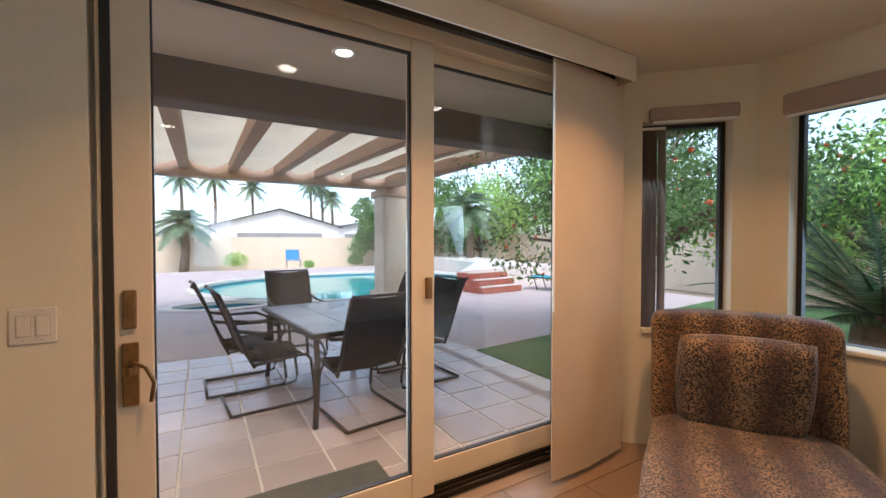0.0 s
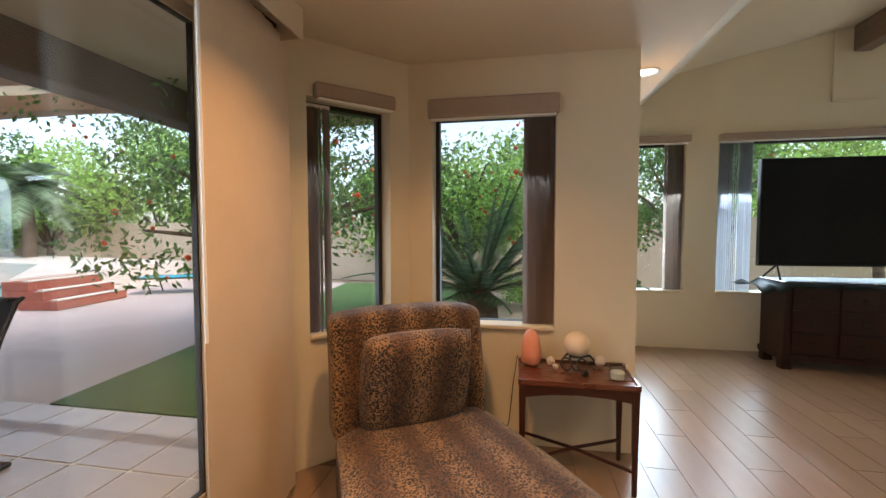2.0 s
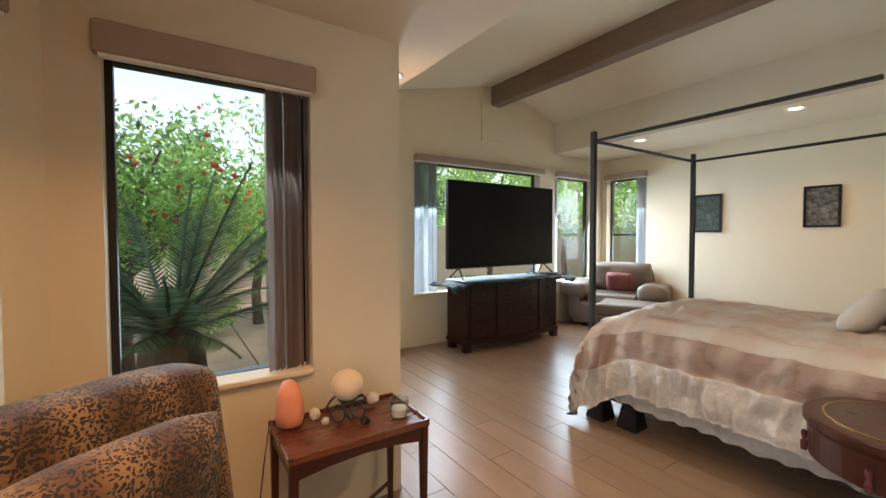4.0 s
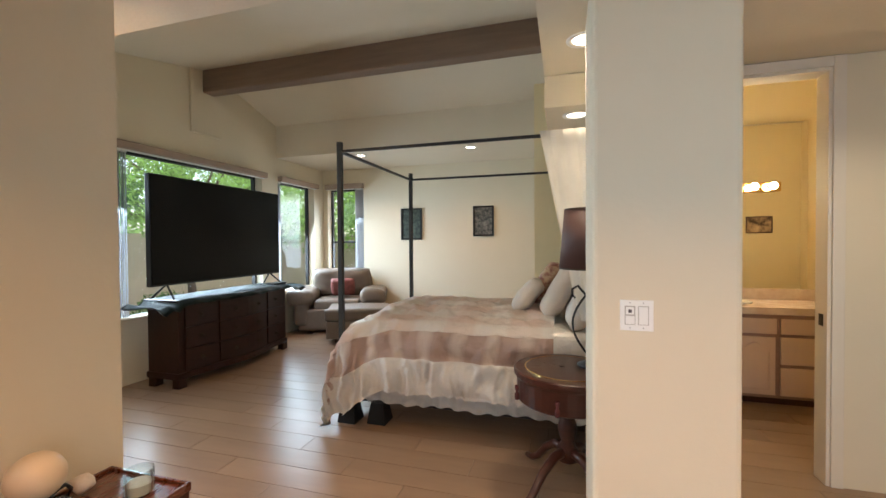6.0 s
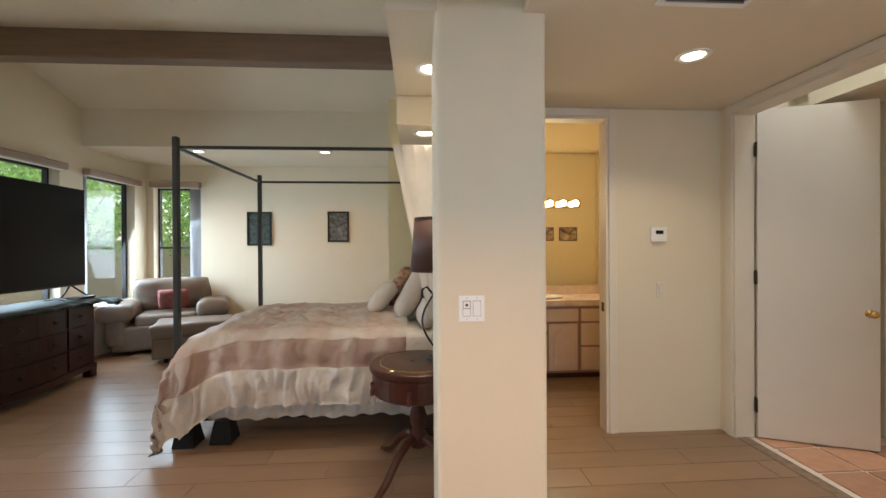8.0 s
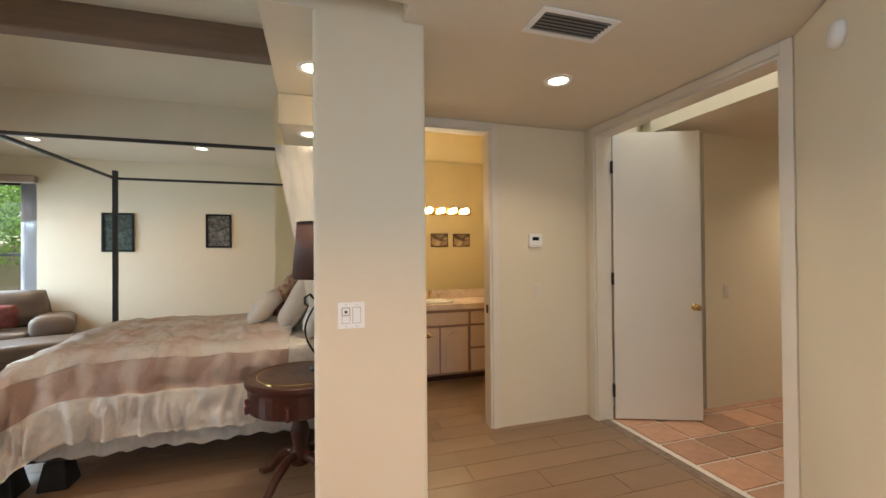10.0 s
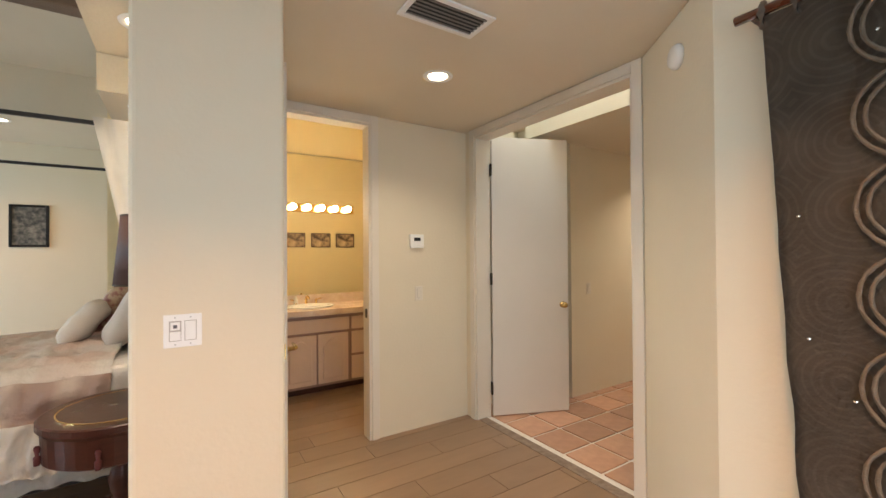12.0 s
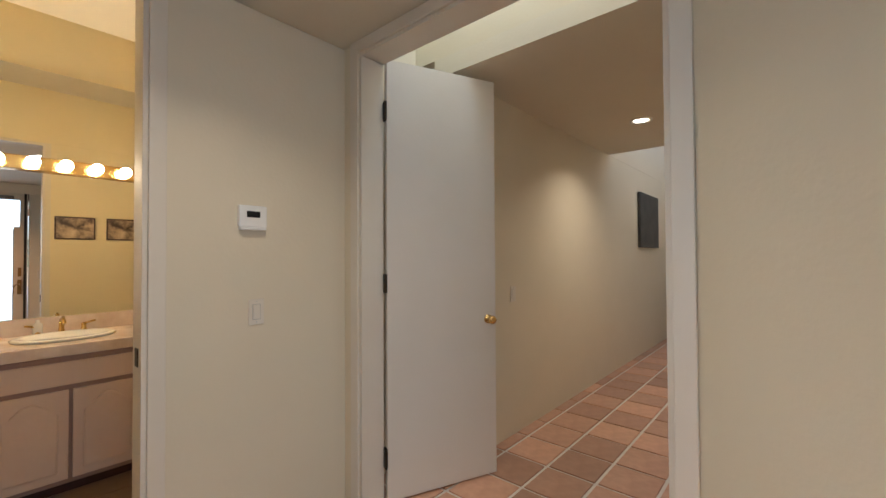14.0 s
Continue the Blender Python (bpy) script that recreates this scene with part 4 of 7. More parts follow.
def check_mat():
    """Woven side band: soft taupe squares between cream stripes."""
    m = mat("checked_band", (0.56, 0.40, 0.32), (0.48, 0.335, 0.27), rough=0.55, scale=7, bump=0.6, bscale=14, contrast=0.6, detail=3)
    n, l = m.node_tree.nodes, m.node_tree.links
    b = n["Principled BSDF"]
    base = b.inputs["Base Color"].links[0].from_socket
    wv = n.new("ShaderNodeTexWave")
    wv.bands_direction = "X"
    wv.inputs["Scale"].default_value, wv.inputs["Distortion"].default_value = 1.3, 4.0
    wv.inputs["Detail"].default_value = 2
    l.new(n["Texture Coordinate"].outputs["Object"], wv.inputs["Vector"])
    rp = n.new("ShaderNodeValToRGB")
    rp.color_ramp.elements[0].position, rp.color_ramp.elements[1].position = 0.45, 0.95
    l.new(wv.outputs["Fac"], rp.inputs[0])
    mx = n.new("ShaderNodeMix")
    mx.data_type = "RGBA"
    l.new(rp.outputs[0], mx.inputs[0])
    l.new(base, mx.inputs[6])
    mx.inputs[7].default_value = (0.70, 0.58, 0.49, 1)
    l.new(mx.outputs[2], b.inputs["Base Color"])
    return m


QUILT, CHECK = quilt_mat(), check_mat()
for cloth in (QUILT, CHECK, SATIN):                  # puffed, wrinkled cloth
    cloth.node_tree.nodes["Bump"].inputs["Distance"].default_value = 0.028
BX0, BX1, BY0, BY1 = 2.95, 4.978, -0.84, 0.718
bed = thing("canopy_bed", "black iron four-poster canopy bed with high mattress on risers", "bed", pose(0, 0, 0))
for x in (BX0 - 0.03, BX1):
    for y in (BY0, BY1):
        bm = box(x - 0.019, x + 0.019, y - 0.019, y + 0.019, 0.165, 2.235, 0.004)
        part("bedpost", bm, BLACKMETAL, bed)
for y in (BY0, BY1):
    part("canopy_rail", box(BX0 - 0.01, BX1 - 0.019, y - 0.011, y + 0.011, 2.15, 2.172, 0.002), BLACKMETAL, bed)
for x in (BX0 - 0.03, BX1):
    part("canopy_rail", box(x - 0.011, x + 0.011, BY0 + 0.019, BY1 - 0.019, 2.15, 2.172, 0.002), BLACKMETAL, bed)
part("side_rail", box(BX0, BX1, BY0 + 0.0, BY0 + 0.03, 0.20, 0.26, 0.003), BLACKMETAL, bed)
part("side_rail", box(BX0, BX1, BY1 - 0.03, BY1, 0.20, 0.26, 0.003), BLACKMETAL, bed)
part("box_spring", box(BX0 + 0.01, BX1 - 0.03, BY0 + 0.03, BY1 - 0.03, 0.26, 0.50, 0.03, 3), SATIN, bed, "cream box spring")
part("mattress", box(BX0 + 0.01, BX1 - 0.03, BY0 + 0.02, BY1 - 0.02, 0.50, 0.80, 0.06, 4), SATIN, bed, "cream mattress")
for x, y in ((4.95, 0.64), (4.71, 0.60), (4.95, -0.80), (2.95, 0.64), (2.95, -0.80)):
    bm = bmesh.new()
    bmesh.ops.create_cone(bm, segments=4, radius1=0.115, radius2=0.075, depth=0.17, cap_ends=True)
    xform(bm, pose(0, 0, 0.085, 0, 0, 45))
    bmesh.ops.bevel(bm, geom=bm.edges[:], offset=0.006, segments=2, affect="EDGES")
    part("riser", bm, PLASTICB, bed, "black plastic bed riser", m=pose(x, y, 0))
# gathered bed skirt
def ruffle(path, z0, z1, amp, wave, seed):
    bm = bmesh.new()
    pts = [Vector((*p, 0)) for p in path]
    acc = []
    for a, b in zip(pts, pts[1:]):
        L = (b - a).length
        nn = max(2, int(L / 0.02))
        nrm = Vector(((b - a).y, -(b - a).x, 0)).normalized()
        for i in range(nn):
            acc.append((a + (b - a) * i / nn, nrm))
    acc.append((pts[-1], nrm))
    cols = []
    s_ = 0.0
    for p, nrm in acc:
        s_ += 0.02
        col = []
        for k in range(7):
            h = k / 6
            w = math.sin(s_ * wave + 1.7 * noise.noise(Vector((s_ * 3, seed, 0)))) * amp * (1 - h) ** 0.8 + 0.012 * (1 - h)
            col.append(bm.verts.new((p.x + nrm.x * w, p.y + nrm.y * w, z0 + (z1 - z0) * h + 0.008 * (1 - h) * math.sin(s_ * 11))))
        cols.append(col)
    for a, b in zip(cols, cols[1:]):
        for k in range(6):
            bm.faces.new((a[k], b[k], b[k + 1], a[k + 1]))
    bmesh.ops.solidify(bm, geom=bm.faces[:], thickness=0.003)
    return bm


skirt = thing("bed_skirt", "cream satin gathered bed skirt around the bed base", "bed skirt", pose(0, 0, 0))
part("ruffle", ruffle([(BX0 + 0.05, BY1 + 0.01), (BX1 - 0.12, BY1 + 0.01)][::-1], 0.215, 0.50, 0.020, 46, 1), SATIN, skirt, smooth=True)
part("ruffle", ruffle([(BX0 + 0.05, BY0 - 0.01), (BX1 - 0.05, BY0 - 0.01)], 0.215, 0.50, 0.020, 46, 2), SATIN, skirt, smooth=True)

# comforter: a cloth over the mattress that falls over foot and sides
q = thing("comforter", "pink beige and cream patterned comforter spread over the bed", "comforter", pose(0, 0, 0))
bm = bmesh.new()
NX, NY = 140, 110
XA, XB = 3.35, 5.66
half, drop = (BY1 - BY0) / 2 - 0.155, 0.62
yc = (BY0 + BY1) / 2
Q = []
for i in range(NX + 1):
    col = []
    for j in range(NY + 1):
        x = XA + (XB - XA) * i / NX
        v = -1 + 2 * j / NY
        k_ = min(1.0, max(0.0, (x - (BX1 - 0.45)) / 0.45))
        w = v * (half + drop + 0.20 * k_ * k_ * (3 - 2 * k_))
        oy = max(0.0, abs(w) - half)
        ox = max(0.0, x - (BX1 - 0.25))
        y = math.copysign(min(abs(w), half), w)
        z = 0.845 + 0.02 * (1 - (w / half) ** 2 if abs(w) < half else 0)
        px = min(x, BX1 - 0.25)
        def bend(o, r_):
            if o < r_ * 1.57:
                a = o / r_
                return r_ * math.sin(a), r_ * (1 - math.cos(a))
            return r_ + 0.0 + 0.04 * (o - r_ * 1.57), r_ + (o - r_ * 1.57)
        fy, dy = bend(oy, 0.20)
        fx, dx = bend(ox, 0.30)
        py = y + math.copysign(fy, w)
        px += fx
        z -= math.hypot(dx, dy) if dx and dy else dx + dy
        f = noise.noise(Vector((x * 3.1, w * 3.1, 0.3))) * 0.030 + noise.noise(Vector((x * 8, w * 8, 2.3))) * 0.022 + noise.noise(Vector((x * 19, w * 13, 4.1))) * 0.012 - 0.016 * (1 - min(1.0, 5 * abs(noise.noise(Vector((x * 3.6, w * 4.4, 6.2)))))) ** 2
        fold = ((0.022 * math.sin(x * 17 + 2 * noise.noise(Vector((x * 2, 0, 5)))) + 0.05 * abs(noise.noise(Vector((x * 7, w * 2.5, 8)))) + 0.024 * math.sin(x * 58 + 7 * noise.noise(Vector((x * 5, w * 3, 3)))) * min(1, max(0, oy - 0.36) / 0.10)) * min(1, oy / 0.4) if oy > 0 else 0)
        foldx = (0.022 * math.sin(w * 15 + 1.0) * min(1, ox / 0.25) if ox > 0 else 0)
        top = 1.0 if oy == 0 and ox == 0 else 0.35
        col.append(bm.verts.new((px + foldx + (f if ox > 0.1 else 0), py + math.copysign(fold, w) + (f if oy > 0.1 else 0), max(0.05, z + f * top + 0.014 * (1 - abs(noise.noise(Vector((x * 4, w * 4, 9)))) * 3))))) 
    Q.append(col)
EDGE, BAND = 11, 9
for a, b in zip(Q, Q[1:]):
    for j in range(EDGE + BAND, NY - EDGE - BAND):
        bm.faces.new((a[j], a[j + 1], b[j + 1], b[j]))
hems = []
for js in (range(EDGE), range(NY - EDGE, NY), range(EDGE, EDGE + BAND), range(NY - EDGE - BAND, NY - EDGE)):
    b2 = bmesh.new()
    cols = [[b2.verts.new(c[j].co) for j in range(js[0], js[-1] + 2)] for c in Q]
    for a, b in zip(cols, cols[1:]):
        for j in range(len(a) - 1):
            b2.faces.new((a[j], a[j + 1], b[j + 1], b[j]))
    bmesh.ops.solidify(b2, geom=b2.faces[:], thickness=0.016)
    hems.append(b2)
for v in [v for v in bm.verts if not v.link_faces]:
    bm.verts.remove(v)
bmesh.ops.solidify(bm, geom=bm.faces[:], thickness=0.018)
part("cloth", bm, QUILT, q, smooth=True)
for b2 in hems[:2]:
    part("hem", b2, SATIN, q, "white gathered satin border", smooth=True)
for b2 in hems[2:]:
    part("side_band", b2, CHECK, q, "taupe and cream checked band", smooth=True)

PILLOW = mat("beige_pillow", (0.62, 0.53, 0.44), (0.52, 0.44, 0.36), rough=0.75, scale=3, bump=0.3, bscale=150)
MAROON = mat("maroon_brocade", (0.20, 0.05, 0.035), (0.42, 0.28, 0.16), rough=0.6, scale=22, bump=0.3, bscale=90, contrast=0.2)
pl = [((3.10, -0.10, 1.06), 0.66, 0.56, 0.20, PILLOW, "cream standard pillow leaning at the bed head", 64),
      ((3.10, -0.62, 1.06), 0.66, 0.56, 0.20, PILLOW, "cream standard pillow leaning at the bed head", 64),
      ((3.30, 0.05, 1.05), 0.60, 0.52, 0.19, PILLOW, "beige pillow leaning on other pillows", 60),
      ((3.10, 0.33, 1.03), 0.60, 0.54, 0.19, PILLOW, "cream pillow leaning at the bed head", 60),
      ((3.44, -0.20, 1.07), 0.42, 0.42, 0.15, MAROON, "maroon brocade square cushion", 58),
      ((3.58, -0.02, 0.98), 0.40, 0.34, 0.15, PILLOW, "small beige cushion leaning on pillows", 50)]
for k, (loc, a, b, c, mm, lab, tl) in enumerate(pl):
    p = thing("pillow", lab, "pillow", pose(*loc, 0, tl, 0) @ pose(0, 0, 0, 0, 0, 0), group="pillows on the bed")
    part("cover", cushion(b, a, c, 0.45, 14, 0.02, k), mm, p, smooth=True)

SHEER = mat("white_sheer_curtain", (0.74, 0.70, 0.64), (0.66, 0.62, 0.56), rough=0.8, scale=5, bump=0.2, bscale=150)
let_through(SHEER, 0.35)
cur = thing("sheer_curtain", "white sheer curtain gathered on the canopy rail", "curtain", pose(0, 0, 0))
for y, dirn in ((BY1 + 0.02, 1), (BY0 - 0.02, -1)):
    bm = bmesh.new()
    cols = []
    for i in range(110):
        u = i / 109
        col = []
        for k in range(14):
            h = k / 13
            x1 = 3.42 - 0.20 * (1 - (1 - h) ** 0.7) * (1 if h < 2 else 0)
            x = BX0 + 0.02 + (x1 - 0.0 - BX0) * u * (0.75 + 0.25 * (1 - h))
            col.append(bm.verts.new((x, y + 0.02 * 0.3 * math.sin(u * 34 + 3 * noise.noise(Vector((u * 6, h * 2, 1)))) * 0.7 * (1 - 0.3 * h), 2.19 - h * 1.28)))
        cols.append(col)
    for a, b in zip(cols, cols[1:]):
        for k in range(13):
            bm.faces.new((a[k], b[k], b[k + 1], a[k + 1]))
    part("panel", bm, SHEER, cur, smooth=True)


# ---- drum table and lamp beside the bed ----
TASSEL = mat("maroon_thread", (0.11, 0.02, 0.018), (0.07, 0.012, 0.01), rough=0.8, scale=30)
LEATHER = mat("brown_tooled_leather", (0.065, 0.024, 0.013), (0.04, 0.015, 0.009), rough=0.3, scale=10, bump=0.15, bscale=80)
d = thing("drum_table", "round mahogany drum table with leather top on a pedestal", "side table", pose(3.265, 1.18, 0))
part("drum", lathe([(0.265, 0.54), (0.28, 0.55), (0.285, 0.67), (0.30, 0.69), (0.30, 0.715), (0.29, 0.72), (0.24, 0.72), (0.0, 0.72)], 40), MAHOG, d, smooth=False)
part("leather_inset", lathe([(0.235, 0.719), (0.235, 0.723), (0.0, 0.723)], 40), LEATHER, d, "tooled brown leather")
part("gold_line", lathe([(0.238, 0.7195), (0.238, 0.7242), (0.232, 0.7242), (0.232, 0.7195)], 40), BRASS, d, "gilt tooled line")
part("pedestal", lathe([(0.09, 0.53), (0.05, 0.50), (0.03, 0.46), (0.045, 0.42), (0.055, 0.38), (0.045, 0.33), (0.035, 0.30), (0.06, 0.26), (0.06, 0.20), (0.03, 0.18)], 24), MAHOG, d, smooth=True)
for a in (50, 135, 230, 307):
    ca, sa = math.cos(radians(a)), math.sin(radians(a))
    pts = [(r_ * ca, r_ * sa, z) for r_, z in ((0.03, 0.25), (0.11, 0.24), (0.20, 0.18), (0.29, 0.08), (0.36, 0.035), (0.42, 0.022))]
    part("leg", tube(pts, 0.028, 10, taper=0.018), MAHOG, d, smooth=True)
for a in (80, 140, 20):
    ca, sa = math.cos(radians(a)), math.sin(radians(a))
    bm = lathe([(0.003, 0), (0.008, 0.01), (0.012, -0.0), (0.006, -0.03), (0.013, -0.035), (0.011, -0.07)], 10, pose(0.292 * ca, 0.292 * sa, 0.62))
    part("drawer_tassel", bm, TASSEL, d, "maroon tassel pull", True)
SHADE = mat("dark_brown_lamp_shade", (0.085, 0.035, 0.025), (0.06, 0.025, 0.018), rough=0.6, scale=5, bump=0.2, bscale=160)
l = thing("table_lamp", "table lamp with dark brown drum shade and scrolled iron base", "table lamp", pose(3.135, 1.12, 0.724))
part("base", lathe([(0.075, 0), (0.075, 0.012), (0.03, 0.03), (0.016, 0.05), (0.014, 0.52), (0.01, 0.60)], 20), BLACKMETAL, l, smooth=True)
for k in range(4):
    a = math.pi / 2 * k
    pts = []
    for i in range(13):
        th = i / 12 * math.pi * 1.6
        rr = 0.085 * math.sin(th * 0.62) + 0.015
        pts.append((rr * math.cos(a), rr * math.sin(a), 0.06 + i * 0.030))
    part("scroll", tube(pts, 0.007, 6), BLACKMETAL, l, smooth=True)
part("scroll_top", tube([(0.02, 0, 0.40), (0.07, 0, 0.46), (0.10, 0.0, 0.44), (0.10, 0.0, 0.40), (0.085, 0, 0.39)], 0.008, 6), BLACKMETAL, l, smooth=True)
bm = bmesh.new()
n = 36
rings = []
for r_, z in ((0.175, 0.56), (0.145, 0.90), (0.142, 0.90), (0.172, 0.56)):
    rings.append([bm.verts.new((r_ * math.cos(2 * math.pi * i / n), r_ * math.sin(2 * math.pi * i / n), z)) for i in range(n)])
for a, b in zip(rings, rings[1:] + rings[:1]):
    for i in range(n):
        bm.faces.new((a[i], a[(i + 1) % n], b[(i + 1) % n], b[i]))
part("shade", bm, SHADE, l, "dark brown fabric shade", True)
for z, r_ in ((0.562, 0.1755), (0.898, 0.146)):
    part("shade_trim", lathe([(r_, z - 0.004), (r_ + 0.002, z), (r_, z + 0.004), (r_ - 0.004, z)], 36), BRONZE, l, smooth=True)

# ---- armchair with ottoman ----
TAUPE = mat("taupe_leather", (0.205, 0.158, 0.122), (0.145, 0.11, 0.083), rough=0.38, scale=4, bump=0.2, bscale=60)
a = thing("armchair", "taupe leather armchair with puffy rolled arms", "armchair", pose(6.92, -2.56, 0, 0, 0, 112))
# local x: towards the front
part("base", soft_box(0.86, 1.20, 0.34, 0.05, 4, 0.008), TAUPE, a, smooth=True, m=pose(0.02, 0, 0.05))
part("seat_cushion", soft_box(0.62, 0.72, 0.17, 0.06, 4, 0.01, 4), TAUPE, a, smooth=True, m=pose(0.12, 0, 0.36))
bm = soft_box(0.26, 1.06, 0.56, 0.11, 6, 0.02, 7)
part("backrest", bm, TAUPE, a, smooth=True, m=pose(-0.36, 0, 0.36, 0, -10, 0))
bm = cushion(0.50, 1.00, 0.26, 0.5, 16, 0.03, 3)
part("back_cushion", bm, TAUPE, a, smooth=True, m=pose(-0.22, 0, 0.76, 0, -78, 0))
for sy in (-1, 1):
    part("arm", soft_box(0.84, 0.22, 0.44, 0.08, 4, 0.012, sy * 3), TAUPE, a, smooth=True, m=pose(0.05, sy * 0.55, 0.12))
    bm = soft_box(0.84, 0.40, 0.26, 0.12, 6, 0.035, sy * 5 + 1)
    part("arm_cushion", bm, TAUPE, a, smooth=True, m=pose(0.07, sy * 0.57, 0.44))
for x in (-0.35, 0.38):
    for y in (-0.40, 0.40):
        part("foot", lathe([(0.03, 0), (0.035, 0.055)], 12), MAHOG, a, m=pose(x, y, 0))
c = thing("throw_cushion", "red and beige patterned cushion on the armchair", "cushion", pose(6.92, -2.56, 0, 0, 0, 112) @ pose(0.06, 0.05, 0.70, 0, -70, 0))
RED = mat("red_brocade", (0.24, 0.06, 0.045), (0.13, 0.03, 0.022), rough=0.6, scale=16, bump=0.3, bscale=90, contrast=0.3)
part("cover", cushion(0.32, 0.40, 0.13, 0.45, 12, 0.02, 9), RED, c, smooth=True)
o = thing("ottoman", "taupe leather ottoman in front of the armchair", "ottoman", pose(6.25, -1.95, 0, 0, 0, 112))
part("base", soft_box(0.62, 0.88, 0.26, 0.03, 4, 0.006), TAUPE, o, smooth=True, m=pose(0, 0, 0.06))
part("cushion", soft_box(0.66, 0.92, 0.18, 0.06, 5, 0.015, 8), TAUPE, o, smooth=True, m=pose(0, 0, 0.31))
for x in (-0.22, 0.22):
    for y in (-0.30, 0.30):
        part("foot", lathe([(0.025, 0), (0.03, 0.062)], 12), MAHOG, o, m=pose(x, y, 0))

# ---- pictures on the bedroom wall ----
ART = mat("dark_green_print", (0.07, 0.10, 0.08), (0.02, 0.03, 0.03), rough=0.35, scale=14, bump=0.0, contrast=0.35, fine=0.6)
ART2 = mat("grey_brown_print", (0.20, 0.19, 0.17), (0.03, 0.04, 0.04), rough=0.35, scale=16, bump=0.0, contrast=0.3, fine=0.6)


def framed(name, m, w, h, art, label, fmat=None, fw=0.028, t=0.024):
    p = thing(name, label, "picture", m, group="framed pictures")
    bm = box(-w / 2, -w / 2 + fw, 0.002, t, -h / 2, h / 2, 0.004)
    box(w / 2 - fw, w / 2, 0.002, t, -h / 2, h / 2, 0.004, bm=bm)
    box(-w / 2 + fw, w / 2 - fw, 0.002, t, h / 2 - fw, h / 2, 0.004, bm=bm)
    box(-w / 2 + fw, w / 2 - fw, 0.002, t, -h / 2, -h / 2 + fw, 0.004, bm=bm)
    part("frame", bm, fmat or PLASTICB, p)
    part("print", box(-w / 2 + fw - 0.003, w / 2 - fw + 0.003, 0.002, 0.010, -h / 2 + fw - 0.003, h / 2 - fw + 0.003), art, p)
    return p


framed("framed_picture", pose(5.812, -3.06, 1.755), 0.385, 0.545, ART, "black framed dark green print on cream wall")
framed("framed_picture", pose(4.55, -3.06, 1.782), 0.345, 0.50, ART2, "black framed grey forest print on cream wall")


# ---- switches, thermostat, vent and other wall fittings ----
# grey that paints the shade in the gap round each rocker
SWGAP = mat("switch_gap_shade", (0.52, 0.49, 0.44), rough=0.7, scale=20)


LOUVRED = mat("dark_grey_plastic", (0.10, 0.09, 0.085), rough=0.5, scale=20)


def plate(m, gangs, label, w=0.07, cover=None, dimmer=False):
    p = thing("light_switch", label, "light switch", m, group="wall switches")
    W = w + 0.046 * (gangs - 1)
    part("cover_plate", box(-W / 2, W / 2, 0, 0.006, -0.058, 0.058, 0.003), cover or PLASTICW, p)
    for g in range(gangs):
        x = (g - (gangs - 1) / 2) * 0.046
        part("rocker_frame", box(x - 0.0185, x + 0.0185, 0.004, 0.0068, -0.0355, 0.0355), SWGAP, p, "grey rim painted as the gap's shade")
        part("rocker", box(x - 0.016, x + 0.016, 0.005, 0.010, -0.033, 0.033 if not (dimmer and g) else -0.002, 0.002), cover or PLASTICW, p)
        if dimmer and g:
            part("slider_slot", box(x - 0.014, x + 0.014, 0.005, 0.0075, 0.003, 0.031, 0.001), cover or PLASTICW, p)
            part("slider", box(x - 0.006, x + 0.006, 0.007, 0.012, 0.010, 0.022, 0.001), LOUVRED, p, "dark dimmer slider")
        for z in (-0.047, 0.047):
            part("screw", lathe([(0.003, 0), (0.003, 0.0015)], 8), CHROME, p, m=pose(x, 0.006, z, -90, 0, 0))


sw = pose(3.022, 1.93, 1.162)
plate(sw @ Matrix.Rotation(0, 4, "Z"), 2, "white double switch plate with a dimmer on the wall end", dimmer=True)
plate(pose(1.385, 0.70, 1.10), 1, "pale single switch plate below the thermostat", cover=TRIM)
plate(pose(-0.455, 0.93, 1.06), 1, "pale single switch plate in the corridor", cover=TRIM)
plate(along(*ND) @ pose(2.868, 0, 1.10), 2, "cream double rocker switch plate beside the patio door", cover=TRIM)
t = thing("thermostat", "white wall thermostat with a small dark display", "thermostat", pose(1.408, 0.70, 1.53))
part("case", box(-0.062, 0.062, 0, 0.026, -0.045, 0.052, 0.006), PLASTICW, t)
part("display", box(-0.030, 0.030, 0.0255, 0.0275, -0.002, 0.026, 0.001), PLASTICB, t, "dark display")
part("ledge", box(-0.058, 0.058, 0.0, 0.03, -0.058, -0.045, 0.004), PLASTICW, t)

# slats and backing carry the shade between the louvres in their colour
LOUVRE = mat("shaded_louvre", (0.22, 0.20, 0.18), rough=0.6, scale=20)
v = thing("ceiling_vent", "white louvred ceiling air vent", "air vent", pose(2.028, 2.135, H0))
bm = box(-0.20, 0.20, -0.10, -0.075, -0.010, 0.0, 0.002)
box(-0.20, 0.20, 0.075, 0.10, -0.010, 0.0, 0.002, bm=bm)
box(-0.20, -0.175, -0.075, 0.075, -0.010, 0.0, 0.002, bm=bm)
box(0.175, 0.20, -0.075, 0.075, -0.010, 0.0, 0.002, bm=bm)
part("frame", bm, PLASTICW, v)
part("backing", box(-0.176, 0.176, -0.076, 0.076, -0.001, 0.0), PLASTICB, v, "black sheet for the shade behind the slats")
for k in range(6):
    y = -0.062 + k * 0.025
    part("slat", xform(box(-0.176, 0.176, -0.0035, 0.0035, -0.001, 0.001), pose(0, y, -0.007, 20, 0, 0)), LOUVRE, v)

